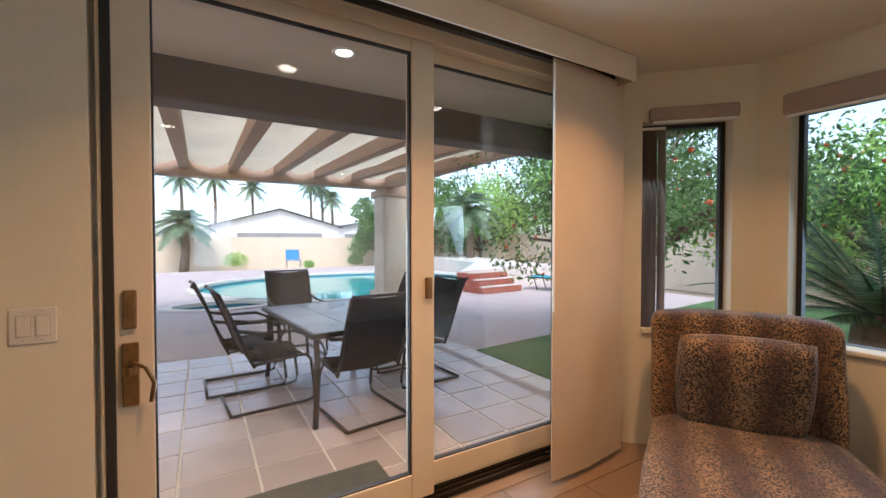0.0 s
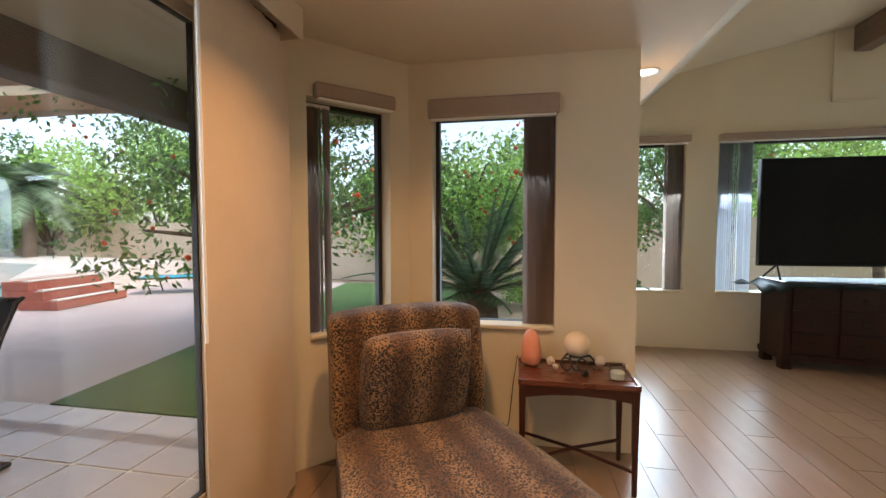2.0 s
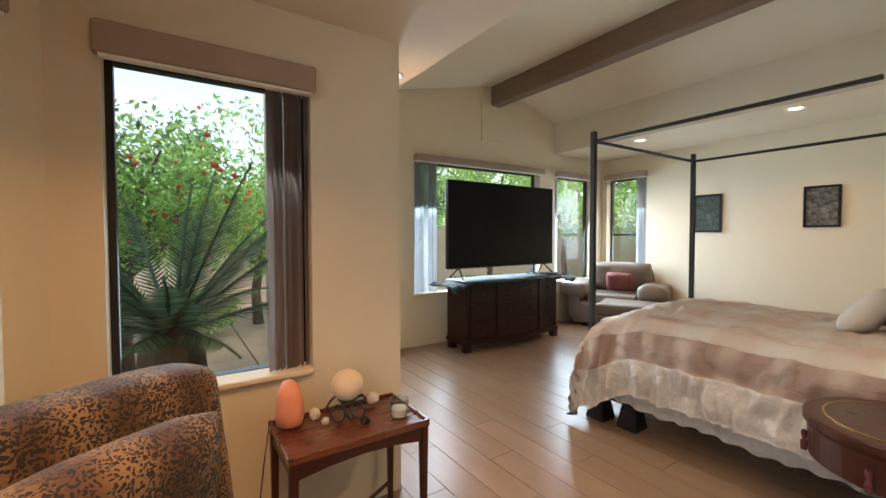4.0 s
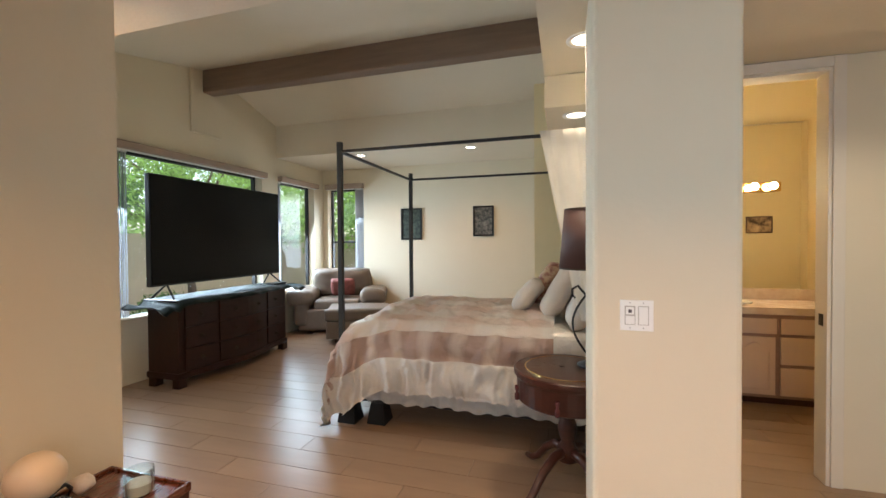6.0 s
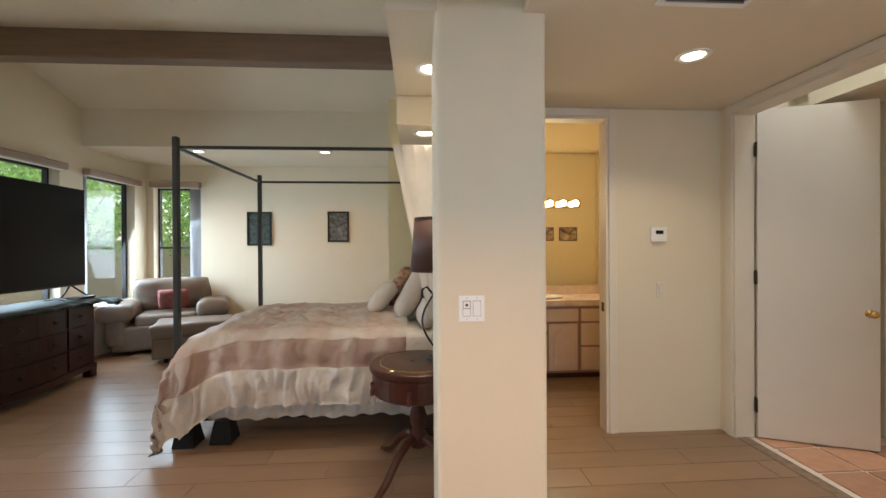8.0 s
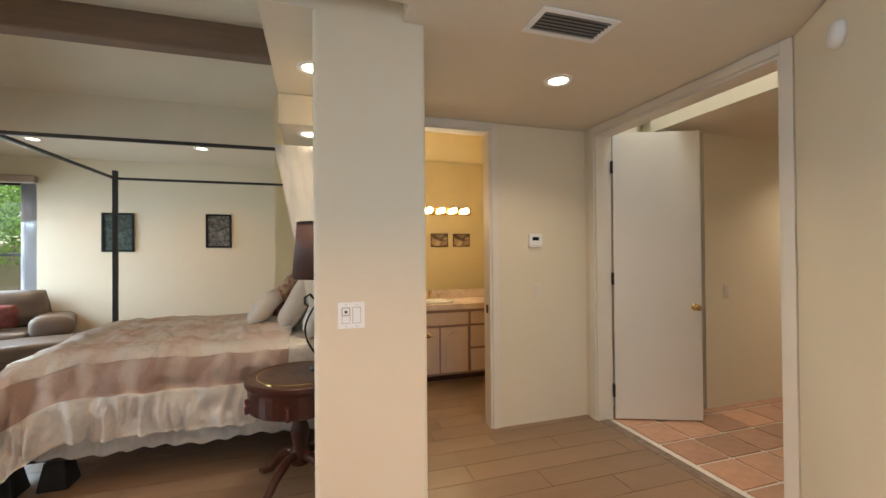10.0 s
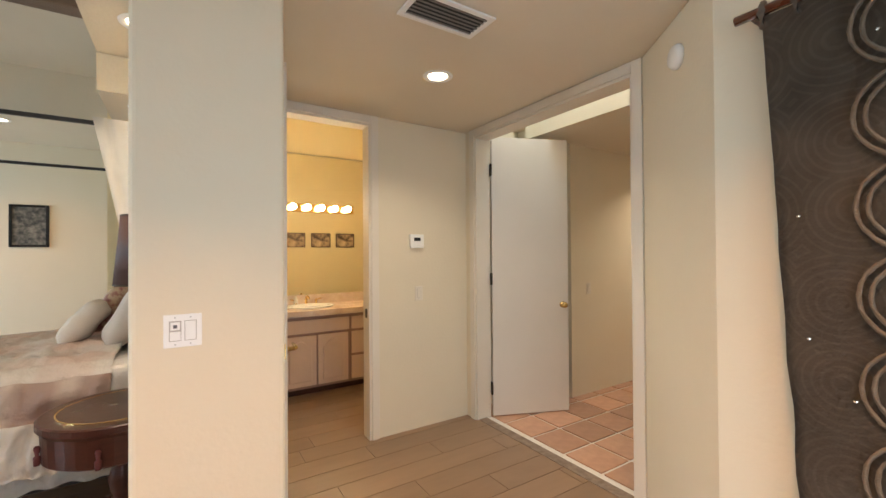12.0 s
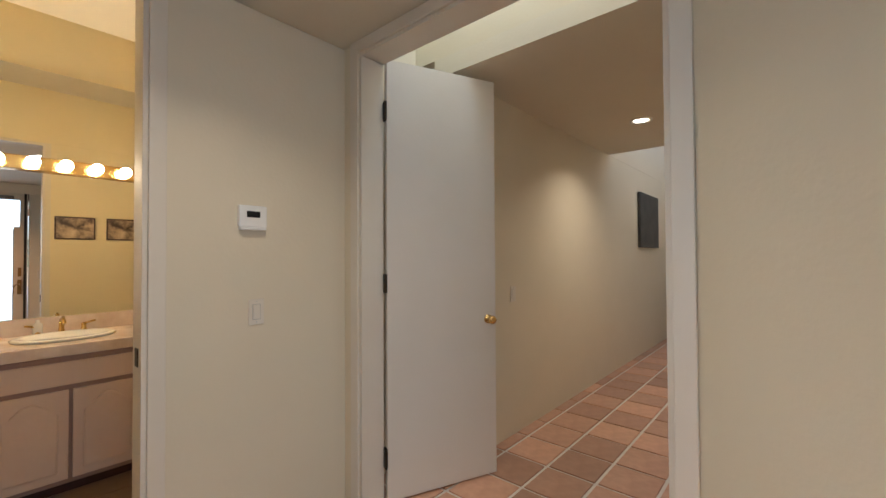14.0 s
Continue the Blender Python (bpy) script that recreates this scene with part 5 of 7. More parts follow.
c = thing("door_chime", "round white wall sensor high on the angled wall", "wall sensor", along((1.32, 2.90), (0.90, 2.36)) @ pose(0.278, 0, 2.30, -90, 0, 0))
part("cap", lathe([(0.055, 0), (0.055, 0.012), (0.045, 0.028), (0.0, 0.032)], 28), PLASTICW, c, smooth=True)

# tapestry on a wooden rod
TAPES = mat("dark_brown_embroidery", (0.17, 0.13, 0.095), (0.075, 0.055, 0.040), rough=0.85, scale=5, bump=0.5, bscale=70, contrast=0.5)
nt = TAPES.node_tree
nn, ll = nt.nodes, nt.links
bs = nn["Principled BSDF"]
vo = nn.new("ShaderNodeTexVoronoi")
vo.inputs["Scale"].default_value = 4.0
vo.inputs["Randomness"].default_value = 0.25
ll.new(nn["Texture Coordinate"].outputs["Object"], vo.inputs["Vector"])
sn = nn.new("ShaderNodeMath")
sn.operation = "MULTIPLY"
sn.inputs[1].default_value = 70
ll.new(vo.outputs["Distance"], sn.inputs[0])
s2 = nn.new("ShaderNodeMath")
s2.operation = "SINE"
ll.new(sn.outputs[0], s2.inputs[0])
rp = nn.new("ShaderNodeValToRGB")
rp.color_ramp.elements[0].color = (0.055, 0.042, 0.032, 1)
rp.color_ramp.elements[1].color = (0.19, 0.15, 0.11, 1)
rp.color_ramp.elements[0].position, rp.color_ramp.elements[1].position = 0.2, 0.9
ll.new(s2.outputs[0], rp.inputs[0])
mx = nn.new("ShaderNodeMix")
mx.data_type = "RGBA"
mx.inputs[0].default_value = 0.15
ll.new(bs.inputs["Base Color"].links[0].from_socket, mx.inputs[6])
ll.new(rp.outputs[0], mx.inputs[7])
ll.new(mx.outputs[2], bs.inputs["Base Color"])
tp = thing("wall_tapestry", "dark brown embroidered tapestry with ring motifs hung from a wooden rod", "tapestry", pose(1.41, 0, 0))
bm = bmesh.new()
cols = []
for i in range(41):
    u = i / 40
    col = []
    for k in range(31):
        h = k / 30
        z = 0.10 + (2.20 - 0.10) * h
        y = 3.085 + 1.15 * u + 0.008 * noise.noise(Vector((0, z * 6, 0))) + 0.11 * (1 - h) * (1 - u)
        x = 0.010 * math.sin(u * 18) * (1 - 0.5 * h) + 0.012 * noise.noise(Vector((u * 4, z * 2, 1)))
        col.append(bm.verts.new((x, y, z)))
    cols.append(col)
for a, b in zip(cols, cols[1:]):
    for k in range(30):
        bm.faces.new((a[k], a[k + 1], b[k + 1], b[k]))
bmesh.ops.solidify(bm, geom=bm.faces[:], thickness=0.008)
part("cloth", bm, TAPES, tp, smooth=True)
part("rod", tube([(0, 3.01, 2.22), (0, 4.33, 2.22)], 0.016, 12), MAHOGT, tp, "reddish wooden rod", True)
part("bracket", box(-0.09, 0.012, 3.055, 3.075, 2.20, 2.22, 0.003), MAHOGT, tp)
part("bracket", box(-0.09, 0.012, 4.26, 4.28, 2.20, 2.22, 0.003), MAHOGT, tp)
SEQ = mat("silver_sequin", (0.8, 0.78, 0.7), rough=0.15, metal=1.0)
rnd = random.Random(4)
RINGC = mat("raised_brown_cord", (0.22, 0.165, 0.115), (0.13, 0.095, 0.065), rough=0.85, scale=30, bump=0.5, bscale=200)
for yc_ in (3.42, 3.80, 4.12):
    for q in range(8):
        zc = 0.30 + q * 0.25
        for rad in (0.125, 0.10):
            pts = [(0.018, yc_ + 0.03 * (1 - zc / 2.4) + rad * math.cos(i / 24 * 2 * math.pi), zc + rad * math.sin(i / 24 * 2 * math.pi)) for i in range(25)]
            part("ring_motif", tube(pts, 0.006, 6), RINGC, tp, "raised corded ring", True)
for q in range(14):
    yy = 3.09 + q * 0.088
    part("hanging_loop", tube([(0.0, yy, 2.165), (0.020, yy, 2.205), (0.0, yy, 2.243), (-0.020, yy, 2.205), (0.0, yy, 2.165)], 0.012, 6), TAPES, tp, smooth=True)
for k in range(26):
    bm = bmesh.new()
    bmesh.ops.create_icosphere(bm, subdivisions=1, radius=0.006)
    part("sequin", bm, SEQ, tp, "tiny silver sequin", m=pose(0.016, 3.13 + rnd.random() * 1.05, 0.5 + rnd.random() * 1.65))

# threshold strip between wood-look planks and terracotta
STONE = mat("rough_brown_stone_strip", (0.30, 0.23, 0.17), (0.17, 0.12, 0.085), rough=0.9, scale=18, bump=0.9, bscale=35, contrast=0.4)
bm = box(0.80, 0.885, 0.84, 2.28, -0.02, 0.004, 0.004)
tagged(part("threshold_strip", bm, STONE), "rough brown mortar strip at the corridor doorway", "threshold", kind="structure")

# corridor picture
CANV = mat("dark_grey_canvas", (0.09, 0.085, 0.075), (0.03, 0.03, 0.028), rough=0.7, scale=5, bump=0.2, bscale=60)
p = thing("canvas_picture", "dark grey stretched canvas on the corridor wall", "picture", pose(-4.10, 0.93, 1.825))
part("canvas", box(-0.46, 0.46, 0.002, 0.04, -0.375, 0.375, 0.006), CANV, p)
v = thing("ceiling_vent", "dark slotted ceiling vent in the corridor", "air vent", pose(-2.35, 1.75, 2.5))
part("frame", box(-0.15, 0.15, -0.07, 0.07, -0.012, 0.0, 0.003), BRONZE, v)

# ---- bathroom ----
PICKLED = mat("pink_washed_oak", (0.70, 0.52, 0.40), (0.58, 0.41, 0.30), rough=0.45, scale=3, bump=0.08, bscale=25, stretch=(1, 1, 0.15), contrast=0.6)
MARBLE = mat("pink_marble_tile", (0.78, 0.65, 0.54), (0.62, 0.46, 0.35), rough=0.2, scale=7, bump=0.02, contrast=0.35)
PORC = mat("white_porcelain", (0.80, 0.76, 0.68), rough=0.12, scale=4, bump=0.0)
MIRROR = mat("mirror_silver", (0.92, 0.92, 0.90), (0.91, 0.91, 0.89), rough=0.0, metal=1.0, bump=0.0)
for nd in MIRROR.node_tree.nodes:
    if nd.bl_idname == "ShaderNodeMapRange":
        nd.inputs[3].default_value = nd.inputs[4].default_value = 0.0


PICKLEDD = mat("pink_oak_frame", (0.34, 0.205, 0.155), (0.27, 0.16, 0.12), rough=0.5, scale=5, bump=0.1, bscale=40, stretch=(1, 1, 5))


def vanity():
    X0, X1 = 0.36, 2.60
    yb, yf = -1.11, -0.58
    v = thing("bathroom_vanity", "pink-washed oak bathroom vanity with arched panel doors", "vanity", pose(0, 0, 0))
    part("carcass", box(X0, X1, yb, yf, 0.07, 0.79, 0.002), PICKLEDD, v, "darker oak face frame")
    part("toe_kick", box(X0, X1, yb, yf - 0.06, 0, 0.07), MAHOG, v, "dark toe kick")

    def front(x0, x1, z0, z1, arch=False, knob=None):
        bm = box(x0 + 0.009, x1 - 0.009, yf, yf + 0.018, z0 + 0.009, z1 - 0.009, 0.004)
        d = part("cabinet_door" if arch else "drawer_front", bm, PICKLED, v)
        if arch:
            w, h = (x1 - x0) - 0.11, (z1 - z0) - 0.11
            o = [(-w / 2, 0), (w / 2, 0), (w / 2, h * 0.80)]
            for i in range(1, 12):
                a = i / 12
                u = w / 2 - w * a
                o.append((u, h * 0.80 + h * 0.20 * math.sin(a * math.pi) ** 1.4))
            o.append((-w / 2, h * 0.80))
            bm = extrude_xy(o, 0, 0.016, 0.013)
            part("raised_panel", bm, PICKLED, d, m=pose((x0 + x1) / 2, yf + 0.018, z0 + 0.055, 90, 0, 180))
    front(0.40, 1.08, 0.62, 0.77)
    front(0.40, 1.08, 0.09, 0.61, True)
    front(1.10, 1.51, 0.62, 0.77)
    front(1.10, 1.51, 0.36, 0.61)
    front(1.10, 1.51, 0.09, 0.35)
    front(1.52, 2.20, 0.62, 0.77)
    front(1.53, 1.865, 0.09, 0.61, True)
    front(1.865, 2.20, 0.09, 0.61, True)
    front(2.21, 2.60, 0.62, 0.77)
    front(2.21, 2.60, 0.09, 0.61, True)
    c = thing("vanity_countertop", "pink marble tiled countertop with backsplash", "countertop", pose(0, 0, 0))
    part("top", box(0.35, 2.605, yb, yf + 0.03, 0.795, 0.86, 0.008), MARBLE, c)
    part("backsplash", box(0.35, 2.605, yb, yb + 0.018, 0.861, 0.965, 0.003), MARBLE, c)
    b = thing("wash_basin", "white oval drop-in wash basin", "basin", pose(1.86, -0.84, 0.861))
    bm = lathe([(0.24, 0.0), (0.245, 0.010), (0.23, 0.018), (0.20, 0.014), (0.17, -0.0), (0.10, -0.001), (0.0, -0.001)], 36)
    for q in bm.verts:
        q.co.y *= 0.78
    part("bowl", bm, PORC, b, smooth=True)
    f = thing("basin_faucet", "polished brass widespread basin faucet with two lever handles", "faucet", pose(1.86, -1.03, 0.862))
    bm = lathe([(0.025, 0), (0.02, 0.015), (0.014, 0.03), (0.014, 0.07)], 16)
    tube([(0, 0, 0.06), (0, 0.01, 0.09), (0, 0.05, 0.105), (0, 0.10, 0.09), (0, 0.115, 0.075)], 0.011, 10, bm)
    part("spout", bm, BRASS, f, smooth=True)
    for sx in (-1, 1):
        bm = lathe([(0.022, 0), (0.018, 0.012), (0.012, 0.03), (0.014, 0.05), (0.006, 0.06)], 14, pose(sx * 0.11, 0, 0))
        tube([(sx * 0.11, 0, 0.05), (sx * 0.15, 0.0, 0.062), (sx * 0.17, 0.0, 0.066)], 0.006, 8, bm)
        part("handle", bm, BRASS, f, smooth=True)
    s = thing("soap_bottle", "small clear soap bottle by the basin", "bottle", pose(1.97, -1.04, 0.862))
    part("bottle", lathe([(0.022, 0), (0.024, 0.01), (0.024, 0.07), (0.01, 0.085), (0.01, 0.10), (0.0, 0.10)], 16), PORC, s, smooth=True)
    m = thing("wall_mirror", "large frameless wall mirror above the vanity", "mirror", pose(0, 0, 0))
    part("mirror_glass", box(1.06, 2.605, -1.118, -1.113, 0.968, 2.57), MIRROR, m)
    l = thing("vanity_light_bar", "brass light bar with eight round bulbs, lit", "vanity light", pose(1.33, -1.05, 1.95))
    part("bar", box(-0.04, 1.26, -0.06, -0.02, -0.045, 0.045, 0.006), BRASS, l)
    for k in range(8):
        bm = lathe([(0.020, -0.02), (0.020, 0.004), (0.014, 0.010)], 14, pose(0.05 + k * 0.155, 0, 0, -90, 0, 0))
        h = part("socket", bm, BRASS, l, smooth=True)
        bm = bmesh.new()
        bmesh.ops.create_uvsphere(bm, u_segments=20, v_segments=12, radius=0.034)
        part("bulb", bm, BULB, h, "lit round frosted bulb" if k else "unlit round bulb", True, pose(0.05 + k * 0.155, 0.048, 0))


BULB = emitter("warm_bulb", (1.0, 0.80, 0.52), 76.0)
vanity()
WINE = mat("sepia_wine_print", (0.52, 0.38, 0.24), (0.06, 0.035, 0.025), rough=0.5, scale=11, bump=0.0, contrast=0.25, fine=0.5)
for x in (1.585, 1.195, 0.805):
    framed("framed_picture", pose(x, 0.568, 1.64, 0, 0, 180), 0.30, 0.22, WINE, "small brown framed wine still life in the bathroom", MAHOG, 0.010, 0.018)


# ---- outdoors ----
G = -0.05
STUCCO = mat("beige_stucco", (0.66, 0.56, 0.42), (0.60, 0.50, 0.37), rough=0.9, scale=1.5, bump=0.5, bscale=50)
DECK = mat("pinkish_concrete_deck", (0.54, 0.455, 0.42), (0.45, 0.365, 0.33), rough=0.8, scale=1.2, bump=0.2, bscale=80, contrast=0.6)
SOIL = mat("sandy_garden_soil", (0.40, 0.31, 0.22), (0.28, 0.21, 0.15), rough=0.95, scale=2, bump=0.6, bscale=40)
TURF = mat("short_green_turf", (0.10, 0.19, 0.055), (0.06, 0.12, 0.035), rough=0.9, scale=5, bump=0.8, bscale=220)
REDSTEP = mat("red_brick_paving", (0.36, 0.10, 0.06), (0.26, 0.07, 0.045), rough=0.8, scale=6, bump=0.3, bscale=60)
COPING = mat("pale_pool_coping", (0.68, 0.62, 0.54), (0.58, 0.52, 0.45), rough=0.7, scale=5, bump=0.2)
PLASTER = mat("turquoise_pool_plaster", (0.20, 0.62, 0.60), (0.14, 0.52, 0.52), rough=0.6, scale=2, bump=0.05)
POOLTILE = mat("blue_pool_tile", (0.06, 0.22, 0.30), (0.04, 0.14, 0.20), rough=0.25, scale=30)
SHADEC = mat("cream_shade_cloth", (0.60, 0.52, 0.38), (0.52, 0.45, 0.32), rough=0.9, scale=4, bump=0.3, bscale=120)
let_through(SHADEC, 0.6)
PATIOCEIL = mat("tan_patio_plaster", (0.62, 0.53, 0.42), (0.57, 0.48, 0.38), rough=0.85, scale=2, bump=0.2)
BROWNBEAM = mat("dark_brown_painted_beam", (0.115, 0.075, 0.06), (0.085, 0.055, 0.043), rough=0.7, scale=4, bump=0.2, bscale=40)
RAFT = mat("tan_rough_rafter", (0.48, 0.33, 0.235), (0.37, 0.245, 0.17), rough=0.8, scale=3, bump=0.4, bscale=25, stretch=(5, 0.6, 5))

def ground_sheet():
    bm = bmesh.new()
    bmesh.ops.create_grid(bm, x_segments=4, y_segments=4, size=1200)
    xform(bm, pose(0, 0, -0.32))
    return tagged(part("ground", bm, SOIL), "sandy soil of the garden and land beyond", "ground", kind="structure")


ground_sheet()


def ellipse(cx, cy, rx, ry, n=48, wob=0.0, rot=0.0):
    o = []
    for i in range(n):
        a = 2 * math.pi * i / n
        k = 1 + wob * math.sin(2 * a + 0.6) + wob * 0.6 * math.sin(3 * a)
        x, y = rx * k * math.cos(a), ry * k * math.sin(a)
        o.append((cx + x * math.cos(rot) - y * math.sin(rot), cy + x * math.sin(rot) + y * math.cos(rot)))
    return o


POOL = ellipse(6.6, 16.2, 4.6, 4.2, wob=0.03)
SPA = ellipse(2.5, 12.75, 1.05, 0.55, 32)


def inside(p, poly):
    c = False
    j = len(poly) - 1
    for i in range(len(poly)):
        (xi, yi), (xj, yj) = poly[i], poly[j]
        if (yi > p[1]) != (yj > p[1]) and p[0] < (xj - xi) * (p[1] - yi) / (yj - yi) + xi:
            c = not c
        j = i
    return c


def deck():
    """Concrete deck with the pool and spa cut out."""
    bm = bmesh.new()
    outer = [(-14, 4.57), (5.08, 4.57), (5.08, 6.98), (13.0, 7.75), (13.0, 24.5), (-14, 24.5)]
    loops = [outer, POOL, SPA]
    edges = []
    for lp in loops:
        vs = [bm.verts.new((x, y, G - 0.012)) for x, y in lp]
        for i in range(len(vs)):
            edges.append(bm.edges.new((vs[i], vs[(i + 1) % len(vs)])))
    bmesh.ops.triangle_fill(bm, use_beauty=True, edges=edges)
    drop = [f for f in bm.faces if inside(f.calc_center_median()[:2], POOL) or inside(f.calc_center_median()[:2], SPA)]
    bmesh.ops.delete(bm, geom=drop, context="FACES")
    return tagged(part("pavement_deck", bm, DECK), "pinkish concrete pool deck", "pavement", kind="structure")


deck()
WATER = bpy.data.materials.new("pool_water")
WATER.use_nodes = True
wb = WATER.node_tree.nodes["Principled BSDF"]
wb.inputs["Base Color"].default_value = (0.10, 0.55, 0.55, 1)
wb.inputs["Roughness"].default_value = 0.05
wb.inputs["Transmission Weight"].default_value = 0.5
wb.inputs["IOR"].default_value = 1.33
wnz = WATER.node_tree.nodes.new("ShaderNodeTexNoise")
wnz.inputs["Scale"].default_value = 3.0
wbp = WATER.node_tree.nodes.new("ShaderNodeBump")
wbp.inputs["Strength"].default_value = 0.15
WATER.node_tree.links.new(wnz.outputs[0], wbp.inputs["Height"])
WATER.node_tree.links.new(wbp.outputs[0], wb.inputs["Normal"])


def basin(name, outline, label, cope=0.28):
    p = thing(name, label, "pool", pose(0, 0, 0), kind="structure")
    cx = sum(q[0] for q in outline) / len(outline)
    cy = sum(q[1] for q in outline) / len(outline)
    def scaled(d):
        o = []
        for x, y in outline:
            L = math.hypot(x - cx, y - cy)
            o.append((cx + (x - cx) * (L + d) / L, cy + (y - cy) * (L + d) / L))
        return o
    def ring(a, b, za, zb, m, nm, lab=""):
        bm = bmesh.new()
        va = [bm.verts.new((x, y, za)) for x, y in a]
        vb = [bm.verts.new((x, y, zb)) for x, y in b]
        n = len(va)
        for i in range(n):
            bm.faces.new((va[i], va[(i + 1) % n], vb[(i + 1) % n], vb[i]))
        return part(nm, bm, m, p, lab)
    bm = bmesh.new()
    a, b = scaled(0.0), scaled(cope)
    rr = []
    for o, z in ((a, G - 0.05), (a, G + 0.03), (b, G + 0.03), (b, G - 0.05)):
        rr.append([bm.verts.new((x, y, z)) for x, y in o])
    n = len(a)
    for u, w in zip(rr, rr[1:]):
        for i in range(n):
            bm.faces.new((u[i], u[(i + 1) % n], w[(i + 1) % n], w[i]))
    part("coping", bm, COPING, p, "pale concrete coping")
    ring(scaled(0.002), scaled(0.002), G - 0.01, G - 0.17, POOLTILE, "tile_band", "blue waterline tile")
    bm = bmesh.new()
    bm.faces.new([bm.verts.new((x, y, -0.30)) for x, y in scaled(0.0)])
    part("pool_floor", bm, PLASTER, p, "turquoise plaster")
    bm = bmesh.new()
    bm.faces.new([bm.verts.new((x, y, G - 0.11)) for x, y in scaled(0.0)])
    w = part("water", bm, WATER, p, "clear turquoise water")
    w.visible_shadow = False


basin("swimming_pool", POOL, "curved turquoise swimming pool with pale coping")
basin("spa_pool", SPA, "small oval spa beside the pool", 0.22)

# turf
slab("turf", [(5.09, 4.2), (5.09, 6.97), (13.0, 7.74), (13.0, 4.2)], -0.2, G - 0.002, TURF, "short green artificial turf", "lawn")
slab("ground_side_bed", [(5.2, 2.62), (12.8, 2.62), (12.8, 4.19), (5.2, 4.19)], -0.25, G - 0.02, SOIL, "sandy planting bed beside the house", "ground")
slab("ground_east_bed", [(7.85, -5), (12.8, -5), (12.8, 2.6), (7.85, 2.6)], -0.25, G - 0.02, SOIL, "sandy planting bed beside the house", "ground")

# raised red steps right of the pool
st = thing("garden_steps", "three red paved steps up to a raised pool ledge", "steps", pose(9.12, 11.40, G, 0, 0, 96))
for k in range(3):
    part("tread", box(0.28 * k, 1.1, -0.75, 0.75, 0.17 * k, 0.17 * (k + 1), 0.015), REDSTEP, st)
    part("nosing", box(-0.02 + 0.28 * k, 0.10 + 0.28 * k, -0.76, 0.76, 0.17 * (k + 1) - 0.001, 0.17 * (k + 1) + 0.03, 0.008), COPING, st, "pale edge")
slab("wall_raised_ledge", [(8.35, 12.35), (13.0, 12.9), (14.6, 21.0), (12.0, 22.0), (11.4, 16.0)], -0.1, 0.50, COPING, "pale raised pool ledge", "wall")

# garden walls
slab("wall_garden_north", [(-20, 27.8), (13.2, 27.8), (13.2, 28.05), (-20, 28.05)], -0.3, 1.55, STUCCO, "beige stucco garden wall", "wall")
slab("wall_garden_east", [(13.2, -9), (13.45, -9), (18.0, 26.6), (13.45, 28.05), (13.2, 28.05)][:2] + [(17.5, 21.0), (13.45, 28.05), (13.2, 27.79), (17.2, 20.9)], -0.3, 1.72, STUCCO, "beige stucco garden wall", "wall")
slab("wall_garden_south", [(2.0, -9.2), (13.2, -9.2), (13.2, -9.0), (2.0, -9.0)], -0.3, 1.7, STUCCO, "beige stucco garden wall", "wall")

# patio cover
slab("ceiling_patio", [(-6, 4.57), (7.4, 4.57), (7.4, 6.25), (-6, 6.25)], 2.74, 2.90, PATIOCEIL, "tan plastered patio ceiling")
bm = box(-6, 7.4, 6.25, 6.55, 2.43, 2.96, 0.02)
tagged(part("patio_beam", bm, BROWNBEAM), "dark brown painted patio beam", "beam", kind="structure")
bm = box(-6, 6.4, 11.1, 11.45, 2.52, 2.92, 0.02)
tagged(part("patio_outer_beam", bm, RAFT), "tan wooden outer pergola beam", "beam", kind="structure")
pg = thing("pergola", "tan wooden rafters of the patio pergola", "pergola", pose(0, 0, 0), kind="structure")
for k in range(14):
    x = -4.4 + k * 0.77
    bm = bmesh.new()
    box(x - 0.075, x + 0.075, 0, 4.56, -0.22, 0.0, 0.012, bm=bm)
    for v in bm.verts:
        if v.co.y > 4.4:
            v.co.z += 0.05 * (v.co.z < -0.1)
    part("rafter", bm, RAFT, pg, m=pose(0, 6.56, 2.72, 1.2, 0, 0))
bm = box(5.55, 5.75, 6.56, 11.1, 2.54, 2.84, 0.015)
part("edge_rafter", bm, RAFT, pg)
sc = thing("shade_cloth", "cream shade cloth slung in swags over the pergola", "shade cloth", pose(0, 0, 0))
for k in range(13):
    x0, x1 = -4.4 + k * 0.77 + 0.075, -4.4 + (k + 1) * 0.77 - 0.075
    bm = bmesh.new()
    cols = []
    for i in range(9):
        u = i / 8
        col = []
        for j in range(25):
            w = j / 24
            sag = 0.10 * math.sin(u * math.pi) * (0.3 + abs(math.sin(w * math.pi * 2.5)))
            col.append(bm.verts.new((x0 + (x1 - x0) * u, 6.62 + 4.4 * w, 2.70 + 0.10 * w - sag)))
        cols.append(col)
    for a, b in zip(cols, cols[1:]):
        for j in range(24):
            bm.faces.new((a[j], a[j + 1], b[j + 1], b[j]))
    part("swag", bm, SHADEC, sc, smooth=True)
col = thing("patio_column", "square beige stucco column with wider cap and foot", "column", pose(5.85, 11.42, G), kind="structure")
part("shaft", box(-0.34, 0.34, -0.30, 0.30, 0.25, 2.42, 0.03, 3), STUCCO, col)
part("foot", box(-0.42, 0.42, -0.38, 0.38, 0.0, 0.26, 0.03, 3), STUCCO, col)
part("cap", box(-0.40, 0.40, -0.36, 0.36, 2.41, 2.57, 0.02, 3), RAFT, col)
for x, y in ((2.90, 5.55), (0.2, 5.55), (5.4, 5.55)):
    downlight(x, y, 2.738, 0, 8)

